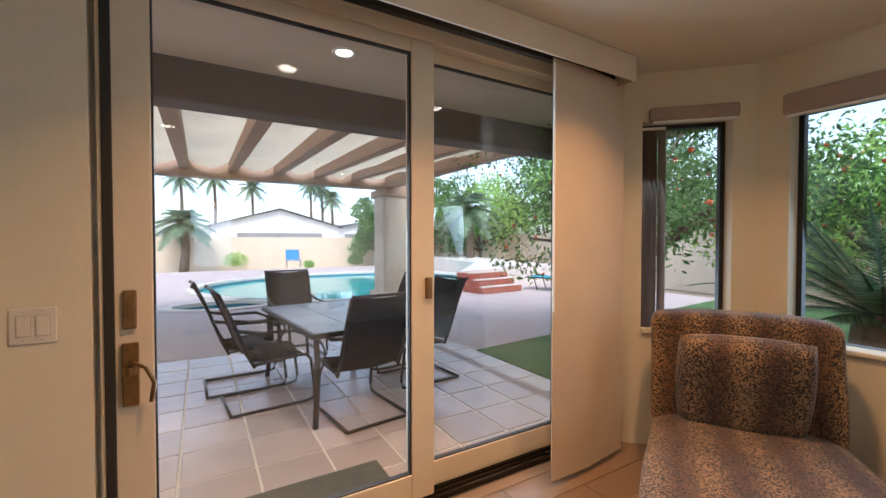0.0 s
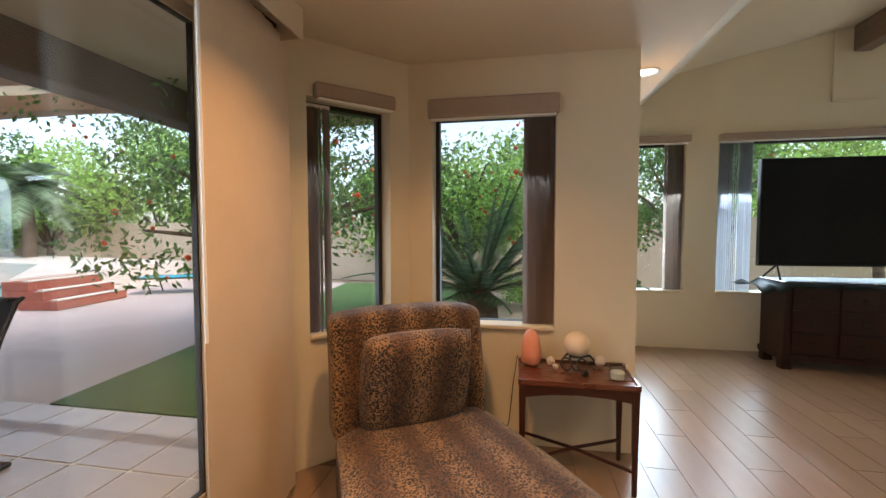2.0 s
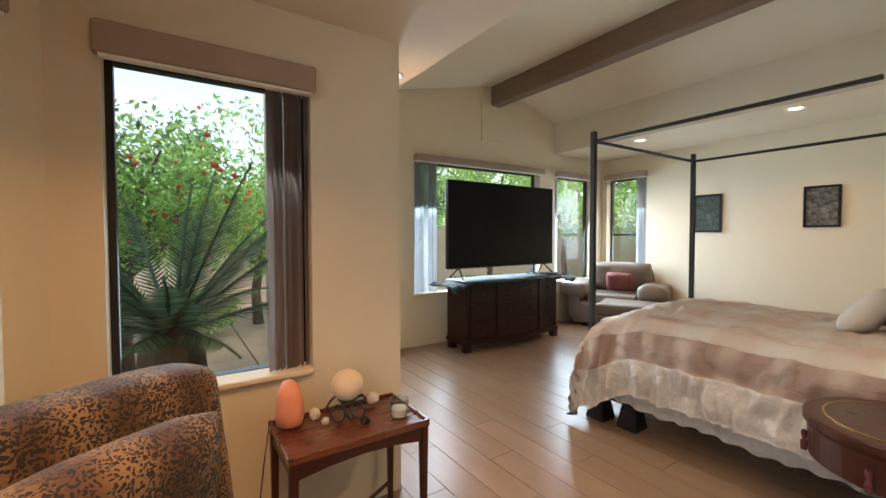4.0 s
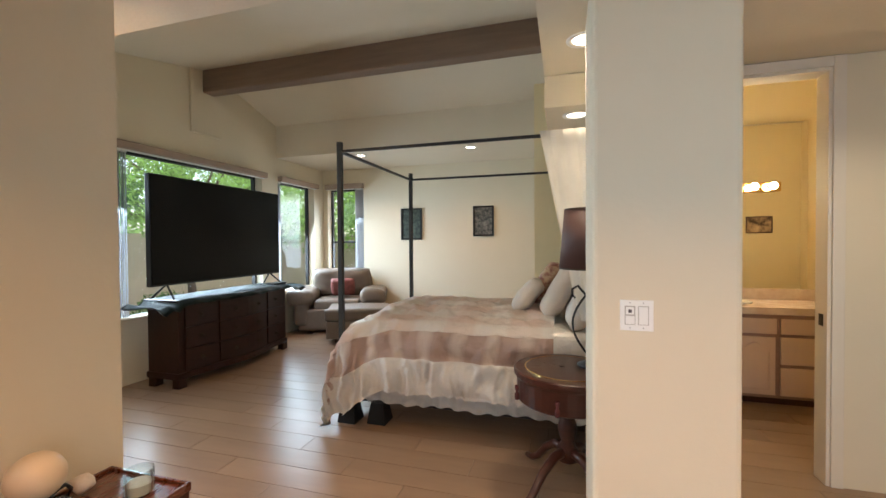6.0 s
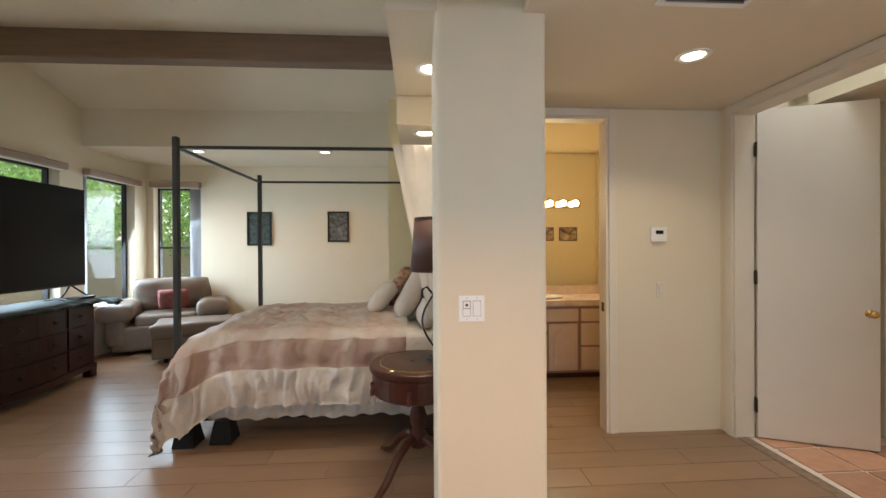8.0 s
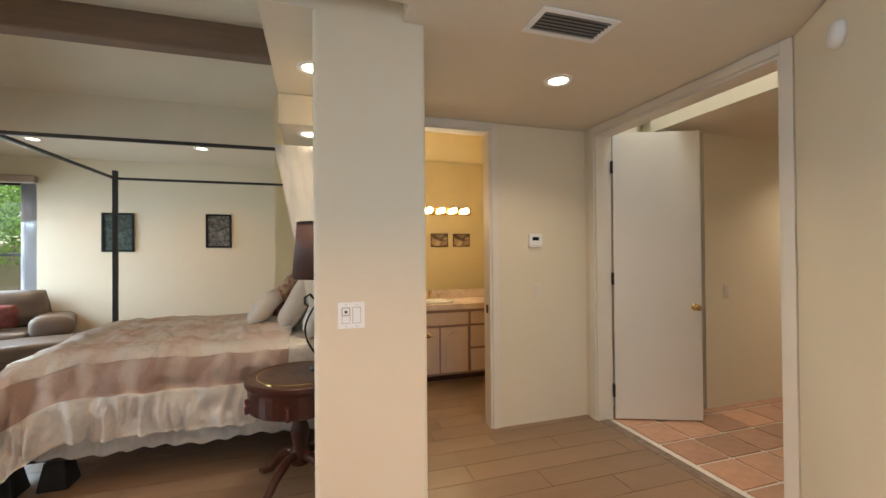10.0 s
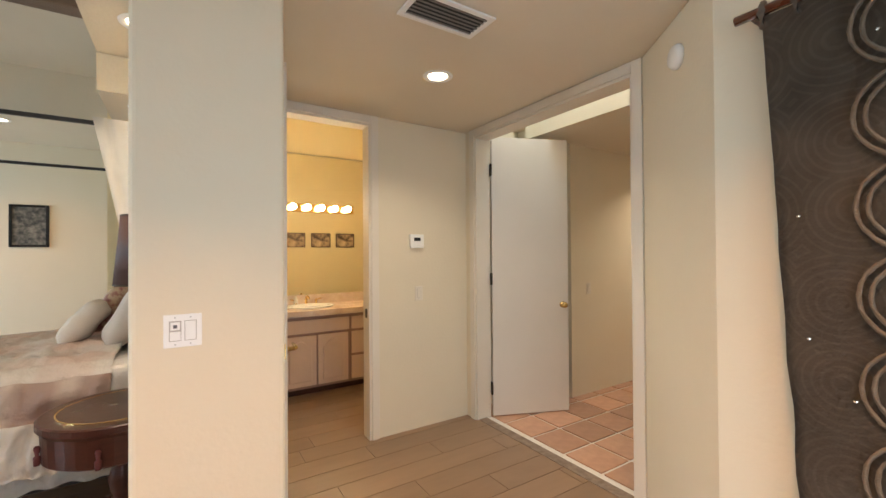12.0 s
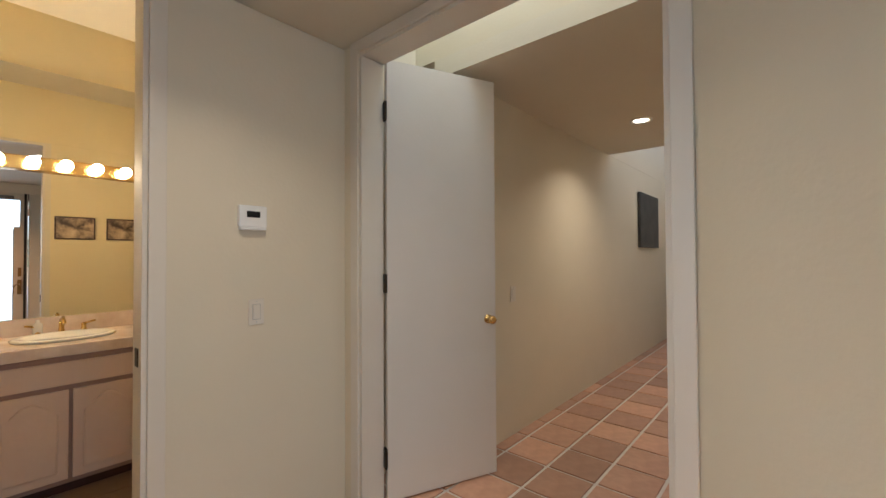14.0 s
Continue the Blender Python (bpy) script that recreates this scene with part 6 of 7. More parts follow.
# ---- patio table and chairs ----
SLING = mat("grey_brown_mesh_sling", (0.095, 0.075, 0.062), (0.07, 0.055, 0.046), rough=0.8, scale=6, bump=0.4, bscale=400)
FRAMEM = mat("dark_bronze_tube", (0.045, 0.035, 0.03), rough=0.45, metal=0.6, scale=12)
SLATE = mat("blue_grey_slate_tile", (0.30, 0.33, 0.36), (0.20, 0.22, 0.25), rough=0.3, scale=4, bump=0.1, vary=0.25)


def patio_chair(m):
    c = thing("patio_chair", "dark metal patio chair with grey-brown mesh sling seat", "patio chair", m, group="chairs round the patio table")
    # x towards the front; origin on the ground under the seat
    for sy in (-1, 1):
        y = sy * 0.27
        base = [(-0.34, y, 0.015), (0.26, y, 0.015), (0.32, y, 0.03), (0.335, y, 0.09), (0.30, y, 0.38), (0.26, y, 0.425), (0.20, y, 0.43), (-0.18, y, 0.40)]
        part("side_frame", tube(base, 0.014, 8), FRAMEM, c, smooth=True)
        part("back_post", tube([(-0.16, y, 0.38), (-0.22, y, 0.50), (-0.33, y, 0.80), (-0.42, y, 1.00), (-0.46, y, 1.03)], 0.014, 8), FRAMEM, c, smooth=True)
        part("armrest", tube([(-0.30, y, 0.70), (-0.10, y * 1.06, 0.66), (0.15, y * 1.08, 0.655), (0.26, y * 1.06, 0.60), (0.27, y * 1.03, 0.43)], 0.015, 8), FRAMEM, c, smooth=True)
    part("back_stretcher", tube([(-0.34, -0.27, 0.015), (-0.34, 0.27, 0.015)], 0.013, 8), FRAMEM, c, smooth=True)
    part("seat_bar", tube([(-0.05, -0.27, 0.41), (-0.05, 0.27, 0.41)], 0.011, 8), FRAMEM, c, smooth=True)
    part("head_bar", tube([(-0.44, -0.27, 1.02), (-0.44, 0.27, 1.02)], 0.012, 8), FRAMEM, c, smooth=True)
    def sling(path, nm):
        bm = bmesh.new()
        rows = [[bm.verts.new((x, -0.26 + 0.52 * i / 6, z - 0.02 * math.sin(i / 6 * math.pi))) for i in range(7)] for x, z in path]
        for a, b in zip(rows, rows[1:]):
            for i in range(6):
                bm.faces.new((a[i], a[i + 1], b[i + 1], b[i]))
        bmesh.ops.solidify(bm, geom=bm.faces[:], thickness=0.006)
        part(nm, bm, SLING, c, smooth=True)
    sling([(0.25, 0.435), (0.1, 0.435), (-0.08, 0.415), (-0.17, 0.42)], "seat_sling")
    sling([(-0.18, 0.43), (-0.23, 0.52), (-0.30, 0.72), (-0.38, 0.92), (-0.435, 1.02)], "back_sling")
    return c


ch = patio_chair(pose(3.13, 5.90, G, 0, 0, 97))
for x, y, a in ((2.50, 6.56, 5), (2.36, 7.10, 2), (3.93, 6.42, 184), (3.88, 7.10, 186), (3.02, 7.95, -85)):
    copy_thing(ch, pose(x, y, G, 0, 0, a))
tb = thing("patio_table", "dark metal patio table with slate tile top", "patio table", pose(3.14, 6.54, G, 0, 0, 5.5))
W, L = 1.06, 1.60
bm = box(-W / 2, -W / 2 + 0.03, -L / 2, L / 2, 0.69, 0.73, 0.006)
box(W / 2 - 0.03, W / 2, -L / 2, L / 2, 0.69, 0.73, 0.006, bm=bm)
box(-W / 2 + 0.03, W / 2 - 0.03, -L / 2, -L / 2 + 0.03, 0.69, 0.73, 0.006, bm=bm)
box(-W / 2 + 0.03, W / 2 - 0.03, L / 2 - 0.03, L / 2, 0.69, 0.73, 0.006, bm=bm)
box(-W / 2 + 0.02, W / 2 - 0.02, -L / 2 + 0.02, L / 2 - 0.02, 0.70, 0.715, bm=bm)
part("frame", bm, FRAMEM, tb)
for i in range(3):
    for j in range(4):
        x0, y0 = -W / 2 + 0.035 + i * 0.331, -L / 2 + 0.035 + j * 0.383
        part("top_tile", box(x0, x0 + 0.326, y0, y0 + 0.378, 0.716, 0.728, 0.003, 1), SLATE, tb)
for sx in (-1, 1):
    for sy in (-1, 1):
        part("leg", tube([(sx * (W / 2 - 0.06), sy * (L / 2 - 0.08), 0.69), (sx * (W / 2 - 0.08), sy * (L / 2 - 0.10), 0.4), (sx * (W / 2 - 0.04), sy * (L / 2 - 0.05), 0.0)], 0.022, 10), FRAMEM, tb, smooth=True)
        pts = [(sx * (W / 2 - 0.09 - 0.09 * math.sin(i / 10 * math.pi)), sy * (L / 2 - 0.12 - 0.10 * math.sin(i / 10 * math.pi)), 0.66 - 0.03 * i) for i in range(11)]
        part("scroll", tube(pts, 0.010, 6), FRAMEM, tb, smooth=True)
TURQ = mat("turquoise_mesh_sling", (0.03, 0.42, 0.50), (0.02, 0.34, 0.42), rough=0.7, scale=6, bump=0.2)
lo = thing("sun_lounger", "turquoise sling sun lounger with raised back", "sun lounger", pose(10.95, 10.6, G, 0, 0, 115))
part("seat_sling", xform(box(-0.2, 1.25, -0.32, 0.32, -0.01, 0.01, 0.004), pose(0, 0, 0.36)), TURQ, lo)
part("back_sling", xform(box(-0.75, 0.0, -0.32, 0.32, -0.01, 0.01, 0.004), pose(-0.2, 0, 0.36, 0, 28, 0)), TURQ, lo)
for sy in (-0.34, 0.34):
    part("rail", tube([(-0.2, sy, 0.36), (1.28, sy, 0.36)], 0.018, 8), FRAMEM, lo)
    for x in (0.0, 1.0):
        part("leg", tube([(x, sy, 0.36), (x - 0.1, sy, 0.0)], 0.016, 8), FRAMEM, lo)
bc = thing("pool_chair", "small bright blue folding chair by the garden wall", "chair", pose(6.3, 25.6, G))
BLUE = mat("bright_blue_canvas", (0.03, 0.22, 0.50), (0.02, 0.16, 0.38), rough=0.8, scale=6)
part("back_sling", xform(box(-0.35, 0.35, -0.01, 0.01, 0, 0.55, 0.004), pose(0, 0.2, 0.38, -12, 0, 0)), BLUE, bc)
part("seat_sling", box(-0.35, 0.35, -0.35, 0.2, 0.34, 0.36, 0.004), BLUE, bc)
for sx in (-0.35, 0.35):
    part("leg", tube([(sx, -0.3, 0.0), (sx, 0.2, 0.4)], 0.015, 6), FRAMEM, bc)
    part("leg", tube([(sx, 0.25, 0.0), (sx, -0.3, 0.36)], 0.015, 6), FRAMEM, bc)

# ---- neighbouring house ----
WHITEST = mat("white_stucco", (0.74, 0.74, 0.73), (0.68, 0.68, 0.67), rough=0.9, scale=1, bump=0.2)
ROOFT = mat("grey_concrete_roof_tile", (0.26, 0.25, 0.27), (0.18, 0.17, 0.19), rough=0.85, scale=3, bump=0.6, bscale=8, stretch=(1, 4, 4))
hs = thing("house", "white single-storey house with low grey tiled roof behind the wall", "house", pose(0, 0, -0.35))
def gable(x0, x1, y0, y1, ze, zp, nm):
    part("wall", box(x0, x1, y0, y1, -0.3, ze), WHITEST, hs)
    bm = bmesh.new()
    xm = (x0 + x1) / 2
    a = [bm.verts.new(c) for c in ((x0 - 0.5, y0 - 0.5, ze - 0.1), (xm, y0 - 0.5, zp), (x1 + 0.5, y0 - 0.5, ze - 0.1), (x1 + 0.5, y1, ze - 0.1), (xm, y1, zp), (x0 - 0.5, y1, ze - 0.1))]
    bm.faces.new((a[0], a[1], a[4], a[5]))
    bm.faces.new((a[1], a[2], a[3], a[4]))
    bmesh.ops.solidify(bm, geom=bm.faces[:], thickness=0.18)
    part("roof", bm, ROOFT, hs)
    bm = bmesh.new()
    bm.faces.new([bm.verts.new(c) for c in ((x0, y0 - 0.002, ze), (x1, y0 - 0.002, ze), (xm, y0 - 0.002, zp - 0.12))])
    part("gable_wall", bm, WHITEST, hs)
gable(2.8, 13.0, 40, 52, 2.95, 4.45, "a")
gable(13.2, 26.0, 42, 54, 2.9, 4.0, "b")
GAR = mat("grey_garage_door", (0.26, 0.25, 0.26), rough=0.7)
part("garage_door", box(4.6, 11.5, 39.93, 39.999, -0.3, 2.35), GAR, hs, "grey garage door")
part("window", box(14.2, 18.0, 41.93, 41.999, 1.0, 2.35), GAR, hs, "dark window band")
part("window", box(20.5, 22.5, 41.93, 41.999, 0.6, 2.4), GAR, hs, "dark window")

# ---- planting ----
def leaf_mat(name, a, b):
    m = mat(name, a, b, rough=0.55, scale=1.5, bump=0.0, contrast=0.5)
    n, l = m.node_tree.nodes, m.node_tree.links
    bs_ = n["Principled BSDF"]
    gi = n.new("ShaderNodeNewGeometry")
    hs_ = n.new("ShaderNodeHueSaturation")
    mr = n.new("ShaderNodeMapRange")
    mr.inputs[3].default_value, mr.inputs[4].default_value = 0.55, 1.5
    l.new(gi.outputs["Random Per Island"], mr.inputs[0])
    l.new(mr.outputs[0], hs_.inputs["Value"])
    l.new(bs_.inputs["Base Color"].links[0].from_socket, hs_.inputs["Color"])
    l.new(hs_.outputs[0], bs_.inputs["Base Color"])
    tl = n.new("ShaderNodeBsdfTranslucent")
    l.new(hs_.outputs[0], tl.inputs[0])
    ms = n.new("ShaderNodeMixShader")
    ms.inputs[0].default_value = 0.5
    l.new(bs_.outputs[0], ms.inputs[1])
    l.new(tl.outputs[0], ms.inputs[2])
    l.new(ms.outputs[0], n["Material Output"].inputs[0])
    return m


LEAF = leaf_mat("fresh_green_leaves", (0.42, 0.62, 0.18), (0.27, 0.47, 0.11))
LEAFD = leaf_mat("dark_green_leaves", (0.18, 0.31, 0.10), (0.10, 0.20, 0.06))
LEAFC = leaf_mat("sago_fronds", (0.20, 0.32, 0.18), (0.10, 0.19, 0.10))
LEAFB = leaf_mat("blue_green_fronds", (0.24, 0.33, 0.20), (0.14, 0.22, 0.13))
BARK = mat("grey_brown_bark", (0.20, 0.145, 0.105), (0.12, 0.085, 0.06), rough=0.9, scale=8, bump=0.8, bscale=30)
ORANGE = mat("orange_red_blossom", (0.80, 0.15, 0.035), (0.62, 0.08, 0.025), rough=0.6, scale=10)


def leaves(centres, count, size, seed, squash=0.85):
    """Many small folded leaves in clumps round the centres: (place, radius)."""
    rnd = np.random.RandomState(seed)
    weights = np.array([r ** 2 for _, r in centres])
    pick = rnd.choice(len(centres), count, p=weights / weights.sum())
    d = rnd.normal(size=(count, 3))
    d /= np.linalg.norm(d, axis=1)[:, None]
    rad = rnd.uniform(0.35, 1.05, count) ** 0.6
    C = np.array([c for c, _ in centres])
    R = np.array([r for _, r in centres])
    P = C[pick] + d * (R[pick] * rad)[:, None] * np.array([1, 1, squash])
    ax = rnd.normal(size=(count, 3))
    ax[:, 2] -= 0.35
    ax /= np.linalg.norm(ax, axis=1)[:, None]
    sd = np.cross(ax, rnd.normal(size=(count, 3)))
    sd /= np.linalg.norm(sd, axis=1)[:, None]
    L = size * rnd.uniform(0.6, 1.4, count)[:, None]
    v = np.stack([P, P + ax * L * 0.5 + sd * L * 0.22, P + ax * L, P + ax * L * 0.5 - sd * L * 0.22], 1).reshape(-1, 3)
    f = np.arange(count * 4).reshape(-1, 4)
    return v, f


def leaf_part(name, centres, count, size, seed, material, parent, label=""):
    v, f = leaves(centres, count, size, seed)
    me = bpy.data.meshes.new(name)
    me.from_pydata(v.tolist(), [], f.tolist())
    me.materials.append(material)
    ob = new(name, me)
    ob.parent = parent
    ob["kind"] = "stuff"
    if label:
        ob["label"] = label
    return ob


def tree(m, label, height, spread, clumps, count, size, seed, material, blossoms=0, trunk_r=0.09, low=0.45):
    t = thing("tree", label, "tree", m)
    rnd = random.Random(seed)
    fork = height * low
    part("trunk", tube([(0, 0, -0.05), (0.06, 0.03, fork * 0.5), (0.02, -0.04, fork)], trunk_r, 10, taper=trunk_r * 0.7), BARK, t, smooth=True)
    cs = []
    for k in range(clumps):
        a = 2 * math.pi * k / clumps + rnd.uniform(-0.4, 0.4)
        r = spread * rnd.uniform(0.25, 0.95)
        z = fork + (height - fork) * rnd.uniform(0.1, 0.95)
        c = (r * math.cos(a), r * math.sin(a), z)
        cs.append((c, spread * rnd.uniform(0.26, 0.42)))
        if k % 2 == 0:
            mid = (c[0] * 0.45, c[1] * 0.45, fork + (z - fork) * 0.6)
            part("limb", tube([(0.02, -0.04, fork * 0.9), mid, c], trunk_r * 0.55, 7, taper=0.012), BARK, t, smooth=True)
    leaf_part("crown", cs, count, size, seed, material, t)
    if blossoms:
        bm = bmesh.new()
        for k in range(blossoms):
            c, r = rnd.choice(cs)
            d = Vector((rnd.gauss(0, 1), rnd.gauss(0, 1), rnd.gauss(0, 1))).normalized() * r * rnd.uniform(0.7, 1.05)
            b2 = bmesh.new()
            bmesh.ops.create_icosphere(b2, subdivisions=1, radius=rnd.uniform(0.014, 0.036))
            xform(b2, Matrix.Translation(Vector(c) + d))
            merge(bm, b2)
        part("blossom", bm, ORANGE, t, "orange-red blossoms")["kind"] = "stuff"
    return t


def cycad(m, label, n, length, seed, rise=0.9):
    t = thing("sago_palm", label, "cycad", m)
    rnd = random.Random(seed)
    part("trunk", lathe([(0.17, -0.75), (0.19, 0.10), (0.17, 0.30), (0.08, 0.38)], 14), BARK, t)
    for k in range(n):
        a = 2.399 * k
        e = radians(rnd.uniform(28, 66) if k % 3 else rnd.uniform(6, 26))
        Lk = length * rnd.uniform(0.8, 1.1)
        if math.cos(a) < 0:                    # the fronds bend clear of the house wall
            Lk = min(Lk, 0.58 / max(0.2, -math.cos(a) * math.cos(e)))
        bm = bmesh.new()
        pts = []
        for i in range(15):
            s_ = i / 14
            r = Lk * s_ * math.cos(e) * (1 - 0.05 * s_)
            z = 0.33 + Lk * s_ * math.sin(e) - 0.30 * Lk * s_ ** 2.2 * math.cos(e)
            pts.append(Vector((r * math.cos(a), r * math.sin(a), z)))
        tube(pts, 0.014, 5, bm, 0.005)
        side = Vector((-math.sin(a), math.cos(a), 0))
        for i in range(2, 46):
            s_ = i / 46 * 14
            i0 = min(int(s_), 13)
            p = pts[i0].lerp(pts[i0 + 1], s_ - i0)
            d = (pts[i0 + 1] - pts[i0]).normalized()
            up = side.cross(d)
            ll_ = 0.19 * math.sin(min(1.0, (i / 46) * 1.15 + 0.12) * math.pi) ** 0.7 + 0.02
            for sg in (-1, 1):
                tip = p + (side * sg * 0.7 + d * 0.75 + up * 0.35).normalized() * ll_
                bm.faces.new([bm.verts.new(q) for q in (p - d * 0.010, p + d * 0.014, tip)])
        part("frond", bm, LEAFC, t)
    return t


def palm(m, label, height, n, length, seed):
    t = thing("palm_tree", label, "palm tree", m, group="palm trees")
    rnd = random.Random(seed)
    part("trunk", tube([(0, 0, -0.2), (0.1, 0, height * 0.5), (0, 0.05, height)], 0.22, 9, taper=0.16), BARK, t, smooth=True)
    bm = bmesh.new()
    for k in range(n):
        a = 2.399 * k
        e = radians(75 - 105 * k / n)
        prev = None
        pts = []
        for i in range(9):
            s_ = i / 8
            r = length * s_ * math.cos(e)
            z = height + length * s_ * math.sin(e) - 0.55 * length * s_ ** 2
            pts.append(Vector((r * math.cos(a), r * math.sin(a), z)))
        side = Vector((-math.sin(a), math.cos(a), 0))
        for i in range(1, 9):
            d = (pts[i] - pts[i - 1])
            for q in range(4):
                p = pts[i - 1] + d * q / 4
                ll_ = 0.55 * math.sin((i + q / 4) / 9.2 * math.pi) + 0.08
                for sg in (-1, 1):
                    tip = p + (side * sg + d.normalized() * 0.6 - Vector((0, 0, 0.3))).normalized() * ll_
                    bm.faces.new([bm.verts.new(w_) for w_ in (p, p + d.normalized() * 0.10, tip)])
    part("crown", bm, LEAFB, t)["kind"] = "stuff"
    return t


tree(pose(7.0, 6.05, G), "small tree with orange blossoms and low hanging branches beside the patio", 3.5, 2.05, 28, 19000, 0.068, 11, LEAFD, 110, 0.10, 0.35)
tree(pose(8.6, 3.9, G), "leafy tree with orange blossoms outside the nook window", 2.6, 1.6, 24, 12000, 0.07, 12, LEAF, 150, 0.12, 0.45)
tree(pose(10.6, 2.2, G), "leafy garden tree with orange blossoms", 3.0, 1.7, 22, 9000, 0.09, 13, LEAF, 70, 0.09, 0.35)
tree(pose(10.2, 0.2, G), "dark leaved tree with orange blossoms outside the wide window", 3.2, 1.5, 22, 9000, 0.09, 14, LEAFD, 60, 0.09, 0.35)
tree(pose(11.0, -3.4, G), "pale green garden tree", 4.0, 2.0, 22, 10000, 0.10, 15, LEAF, 0, 0.09, 0.4)
tree(pose(8.0, -7.6, G), "pale green garden tree", 4.0, 2.2, 22, 10000, 0.10, 16, LEAF, 0, 0.09, 0.3)
tree(pose(11.3, -6.6, G), "pale green garden tree", 4.2, 2.1, 22, 9000, 0.11, 17, LEAF, 0, 0.09, 0.4)
cycad(pose(5.98, 3.45, G + 0.55), "large sago palm with arching feathery fronds outside the nook window", 24, 1.45, 3)
for k, (x, y, s_) in enumerate(((10.2, 3.0, 0.8), (10.4, 1.2, 0.7), (7.4, 4.6, 0.5), (10.0, -1.9, 0.7), (6.9, 24.6, 0.4), (9.7, 25.5, 0.7), (3.6, 26.6, 0.9))):
    b = thing("shrub", "low rounded green shrub in the planting bed", "shrub", pose(x, y, G), group="garden shrubs")
    leaf_part("foliage", [((0, 0, 0.5 * s_), 0.55 * s_), ((0.3 * s_, 0.1, 0.4 * s_), 0.45 * s_), ((-0.3 * s_, -0.1, 0.45 * s_), 0.45 * s_)], 1600, 0.07, 40 + k, LEAFD if k % 2 else LEAF, b)
    part("stem", tube([(0, 0, -0.02), (0.02, 0, 0.4 * s_)], 0.02, 6), BARK, b)
# dense planting behind the pool and along the east wall
for k, (x, y, h, sp, cnt) in enumerate(((13.5, 24.0, 5.0, 2.6, 9000), (16.0, 22.0, 5.5, 2.8, 9000), (11.2, 25.8, 3.6, 1.8, 6000), (18.5, 19.0, 5.5, 3.0, 9000), (20.0, 14.5, 5.5, 3.0, 9000), (16.4, 6.0, 3.6, 2.4, 8000), (16.4, 1.5, 3.8, 2.4, 8000), (16.4, -4.0, 4.0, 2.6, 8000), (11.0, -12.5, 6.0, 3.4, 9000), (5.0, -12.5, 6.0, 3.4, 9000))):
    tree(pose(x, y, G), "tall green garden tree near the boundary wall", h, sp, 20, cnt, 0.20, 60 + k, LEAF if k % 2 else LEAFD, 0, 0.14, 0.15)
palm(pose(1.3, 26.3, G), "young feathery palm in front of the garden wall", 2.3, 22, 1.5, 1)
palm(pose(13.6, 19.6, G), "leaning palm by the raised ledge", 3.0, 24, 1.9, 2)
for k, (x, y, h) in enumerate(((0.2, 58, 8.6), (3.6, 60, 9.0), (8.0, 62, 8.4), (15.5, 62, 9.2), (17.6, 64, 9.0), (18.8, 63, 7.6), (25.0, 66, 7.4), (28, 66, 7.8))):
    palm(pose(x, y, G), "tall palm beyond the neighbouring house", h, 30, 2.4, 10 + k)


# ---- floor pieces ----
def pieces(name, parent, mesh, places, group_label=""):
    for x, y, z, sx, sy in places:
        ob = new(name, mesh)
        ob.parent = parent
        ob.matrix_local = Matrix.Translation((x, y, z)) @ Matrix.Diagonal((sx, sy, 1, 1))


def room_spans(y0, y1):
    """x ranges of plank floor for a strip."""
    ym = (y0 + y1) / 2
    if ym > 3.82:
        return [(1.32, 5.01 - (ym - 3.82))]
    if ym > 2.90:
        return [(1.32, 5.01)]
    if ym > 2.40:
        return [(0.92, 5.01)]
    if ym > 0.62:
        return [(0.885, 7.56)]
    if ym > -1.12:
        return [(0.34, 7.56)]
    return [(2.80, 7.56)]


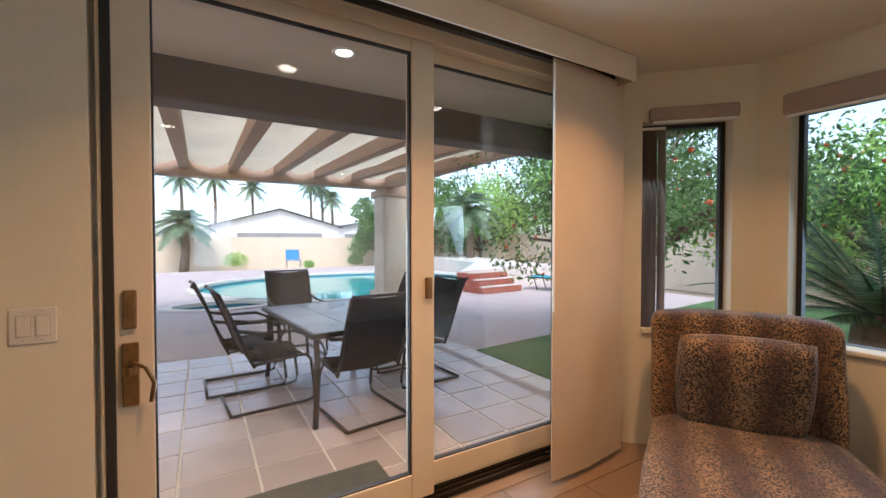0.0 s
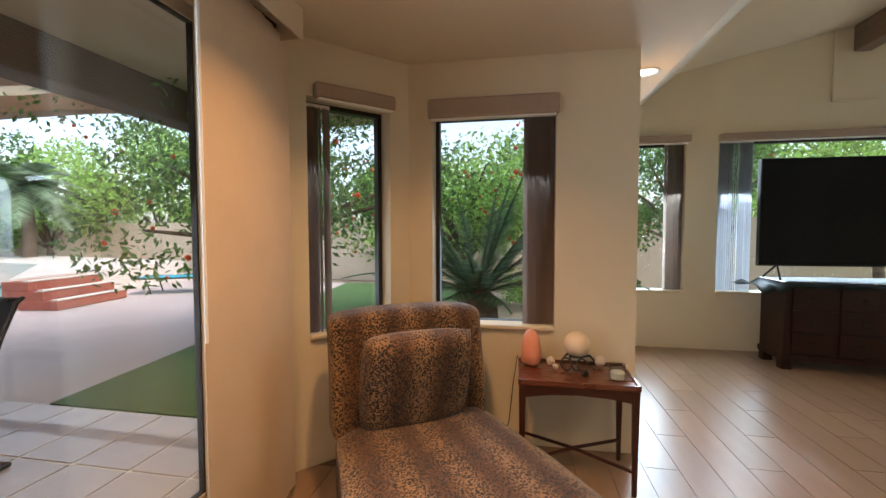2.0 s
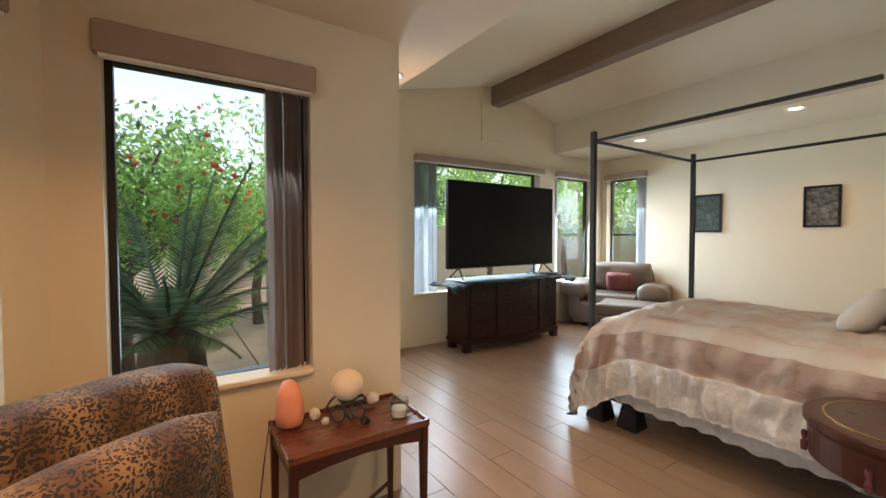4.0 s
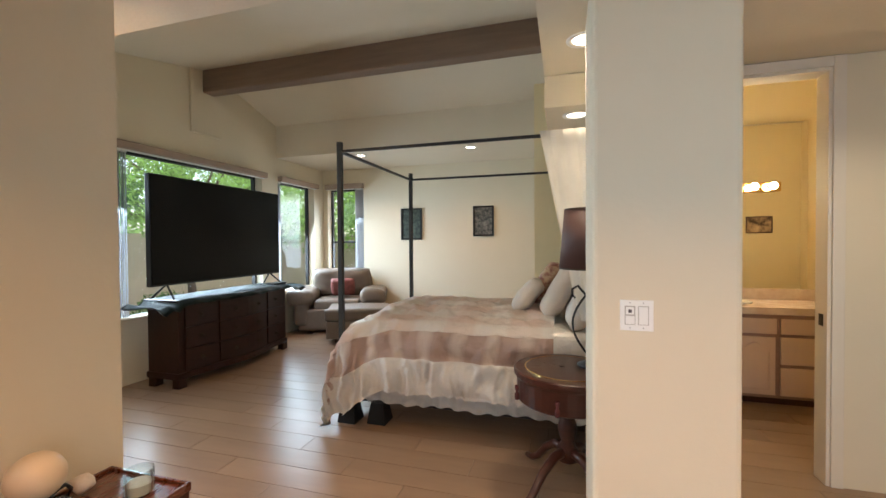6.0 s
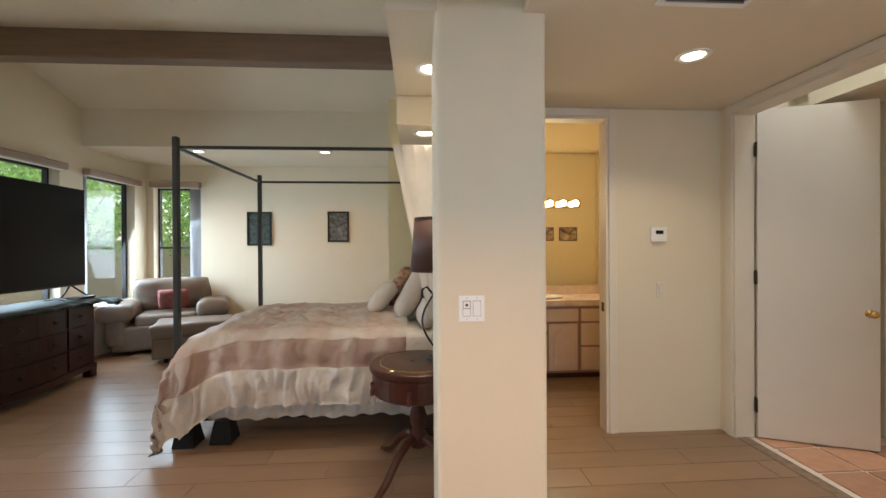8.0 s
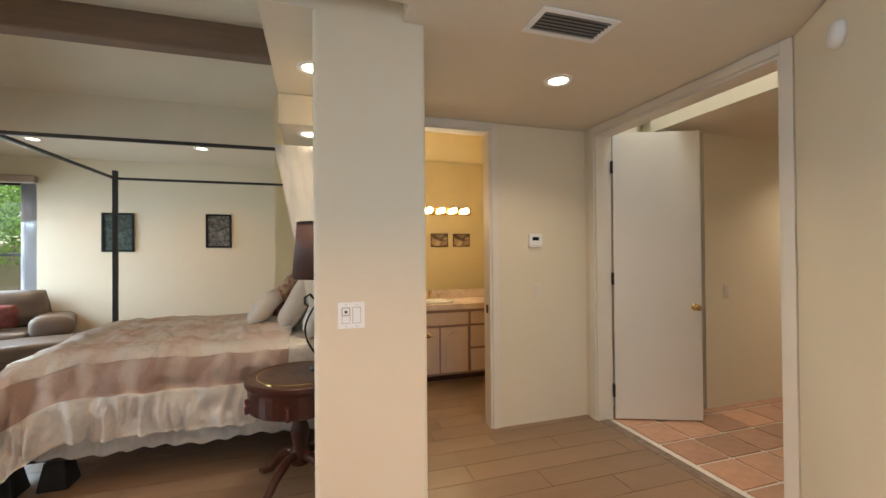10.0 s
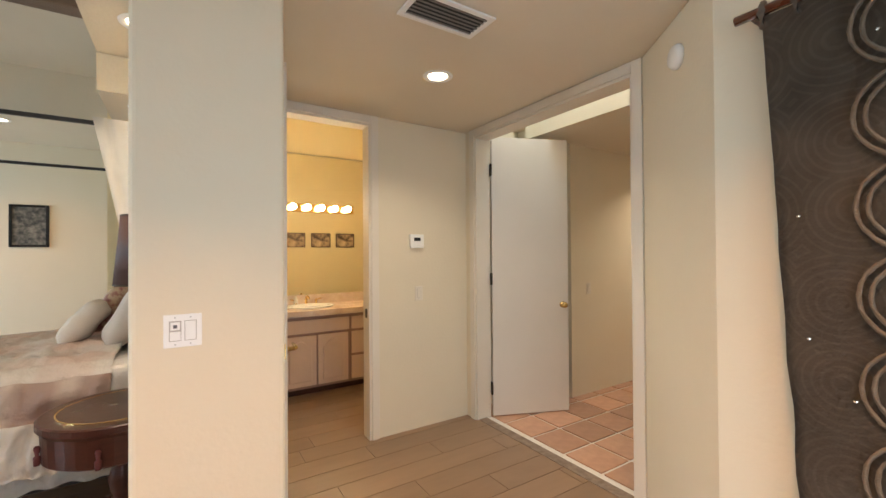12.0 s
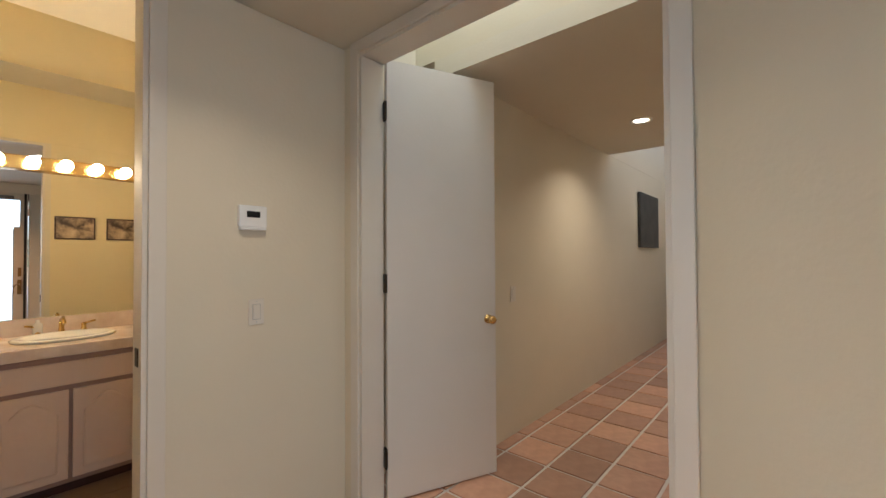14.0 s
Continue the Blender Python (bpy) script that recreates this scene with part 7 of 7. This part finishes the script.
floor_ob = bpy.data.objects["floor"]
PW, PL = 0.20, 1.20
unit = mesh_of(box(0, PL - 0.004, 0, PW - 0.004, -0.006, 0.0), "plank", PLANK)
k = 0
y = -3.23
while y < 4.45:
    for xa, xb in room_spans(y, y + PW):
        x = xa - (k * 0.43) % PL
        while x < xb:
            a, b = max(x, xa), min(x + PL, xb)
            h = min(PW, 4.45 - y)
            if b - a > 0.03:
                me = unit
                ob = new("plank", unit)
                ob.parent = floor_ob
                ob.matrix_local = Matrix.Translation((a, y, 0)) @ Matrix.Diagonal(((b - a - 0.004) / (PL - 0.004), (h - 0.004) / (PW - 0.004), 1, 1))
            x += PL
    y += PW
    k += 1

hall_ob = bpy.data.objects["floor_hall"]
TS = 0.3135
ht = mesh_of(box(-TS / 2 + 0.010, TS / 2 - 0.010, -TS / 2 + 0.010, TS / 2 - 0.010, -0.008, 0.002, 0.003, 1), "terracotta_tile", TERRA)
for i in range(-20, 0):
    for j in range(-3, 6):
        x, y = 0.750 + TS * (i + 0.5), 1.022 + TS * (j + 0.5)
        if x + TS / 2 < 0.82 and x > -5.4 and 0.35 < y < 2.75:
            ob = new("tile", ht)
            ob.parent = hall_ob
            ob.location = (x, y, 0)

PT = mat("grey_pink_patio_tile", (0.62, 0.52, 0.475), (0.50, 0.42, 0.385), rough=0.24, scale=2.5, bump=0.10, bscale=40, vary=0.16, contrast=0.7)
TP = 0.42
pt = mesh_of(box(-TP / 2 + 0.009, TP / 2 - 0.009, -TP / 2 + 0.009, TP / 2 - 0.009, -0.012, 0.0, 0.003, 1), "patio_tile", PT)
patio = slab("pavement_patio", [(-1.5, 4.565), (5.07, 4.565), (5.07, 8.35), (-1.5, 8.35)], -0.2, G - 0.008, WGROUT, "pale grout bed of the tiled patio", "pavement")
for i in range(16):
    for j in range(9):
        ob = new("tile", pt)
        ob.parent = patio
        ob.location = (-1.5 + TP * (i + 0.5) - (0.155 if i == 15 else 0), 4.57 + TP * (j + 0.5), G)
MATF = mat("grey_green_door_mat", (0.16, 0.17, 0.13), (0.09, 0.10, 0.08), rough=0.95, scale=20, bump=0.8, bscale=200)
dm = thing("door_mat", "worn grey-green door mat outside the patio door", "door mat", pose(2.55, 4.86, G + 0.001))
part("mat", box(-0.40, 0.40, -0.22, 0.22, 0, 0.014, 0.005), MATF, dm)
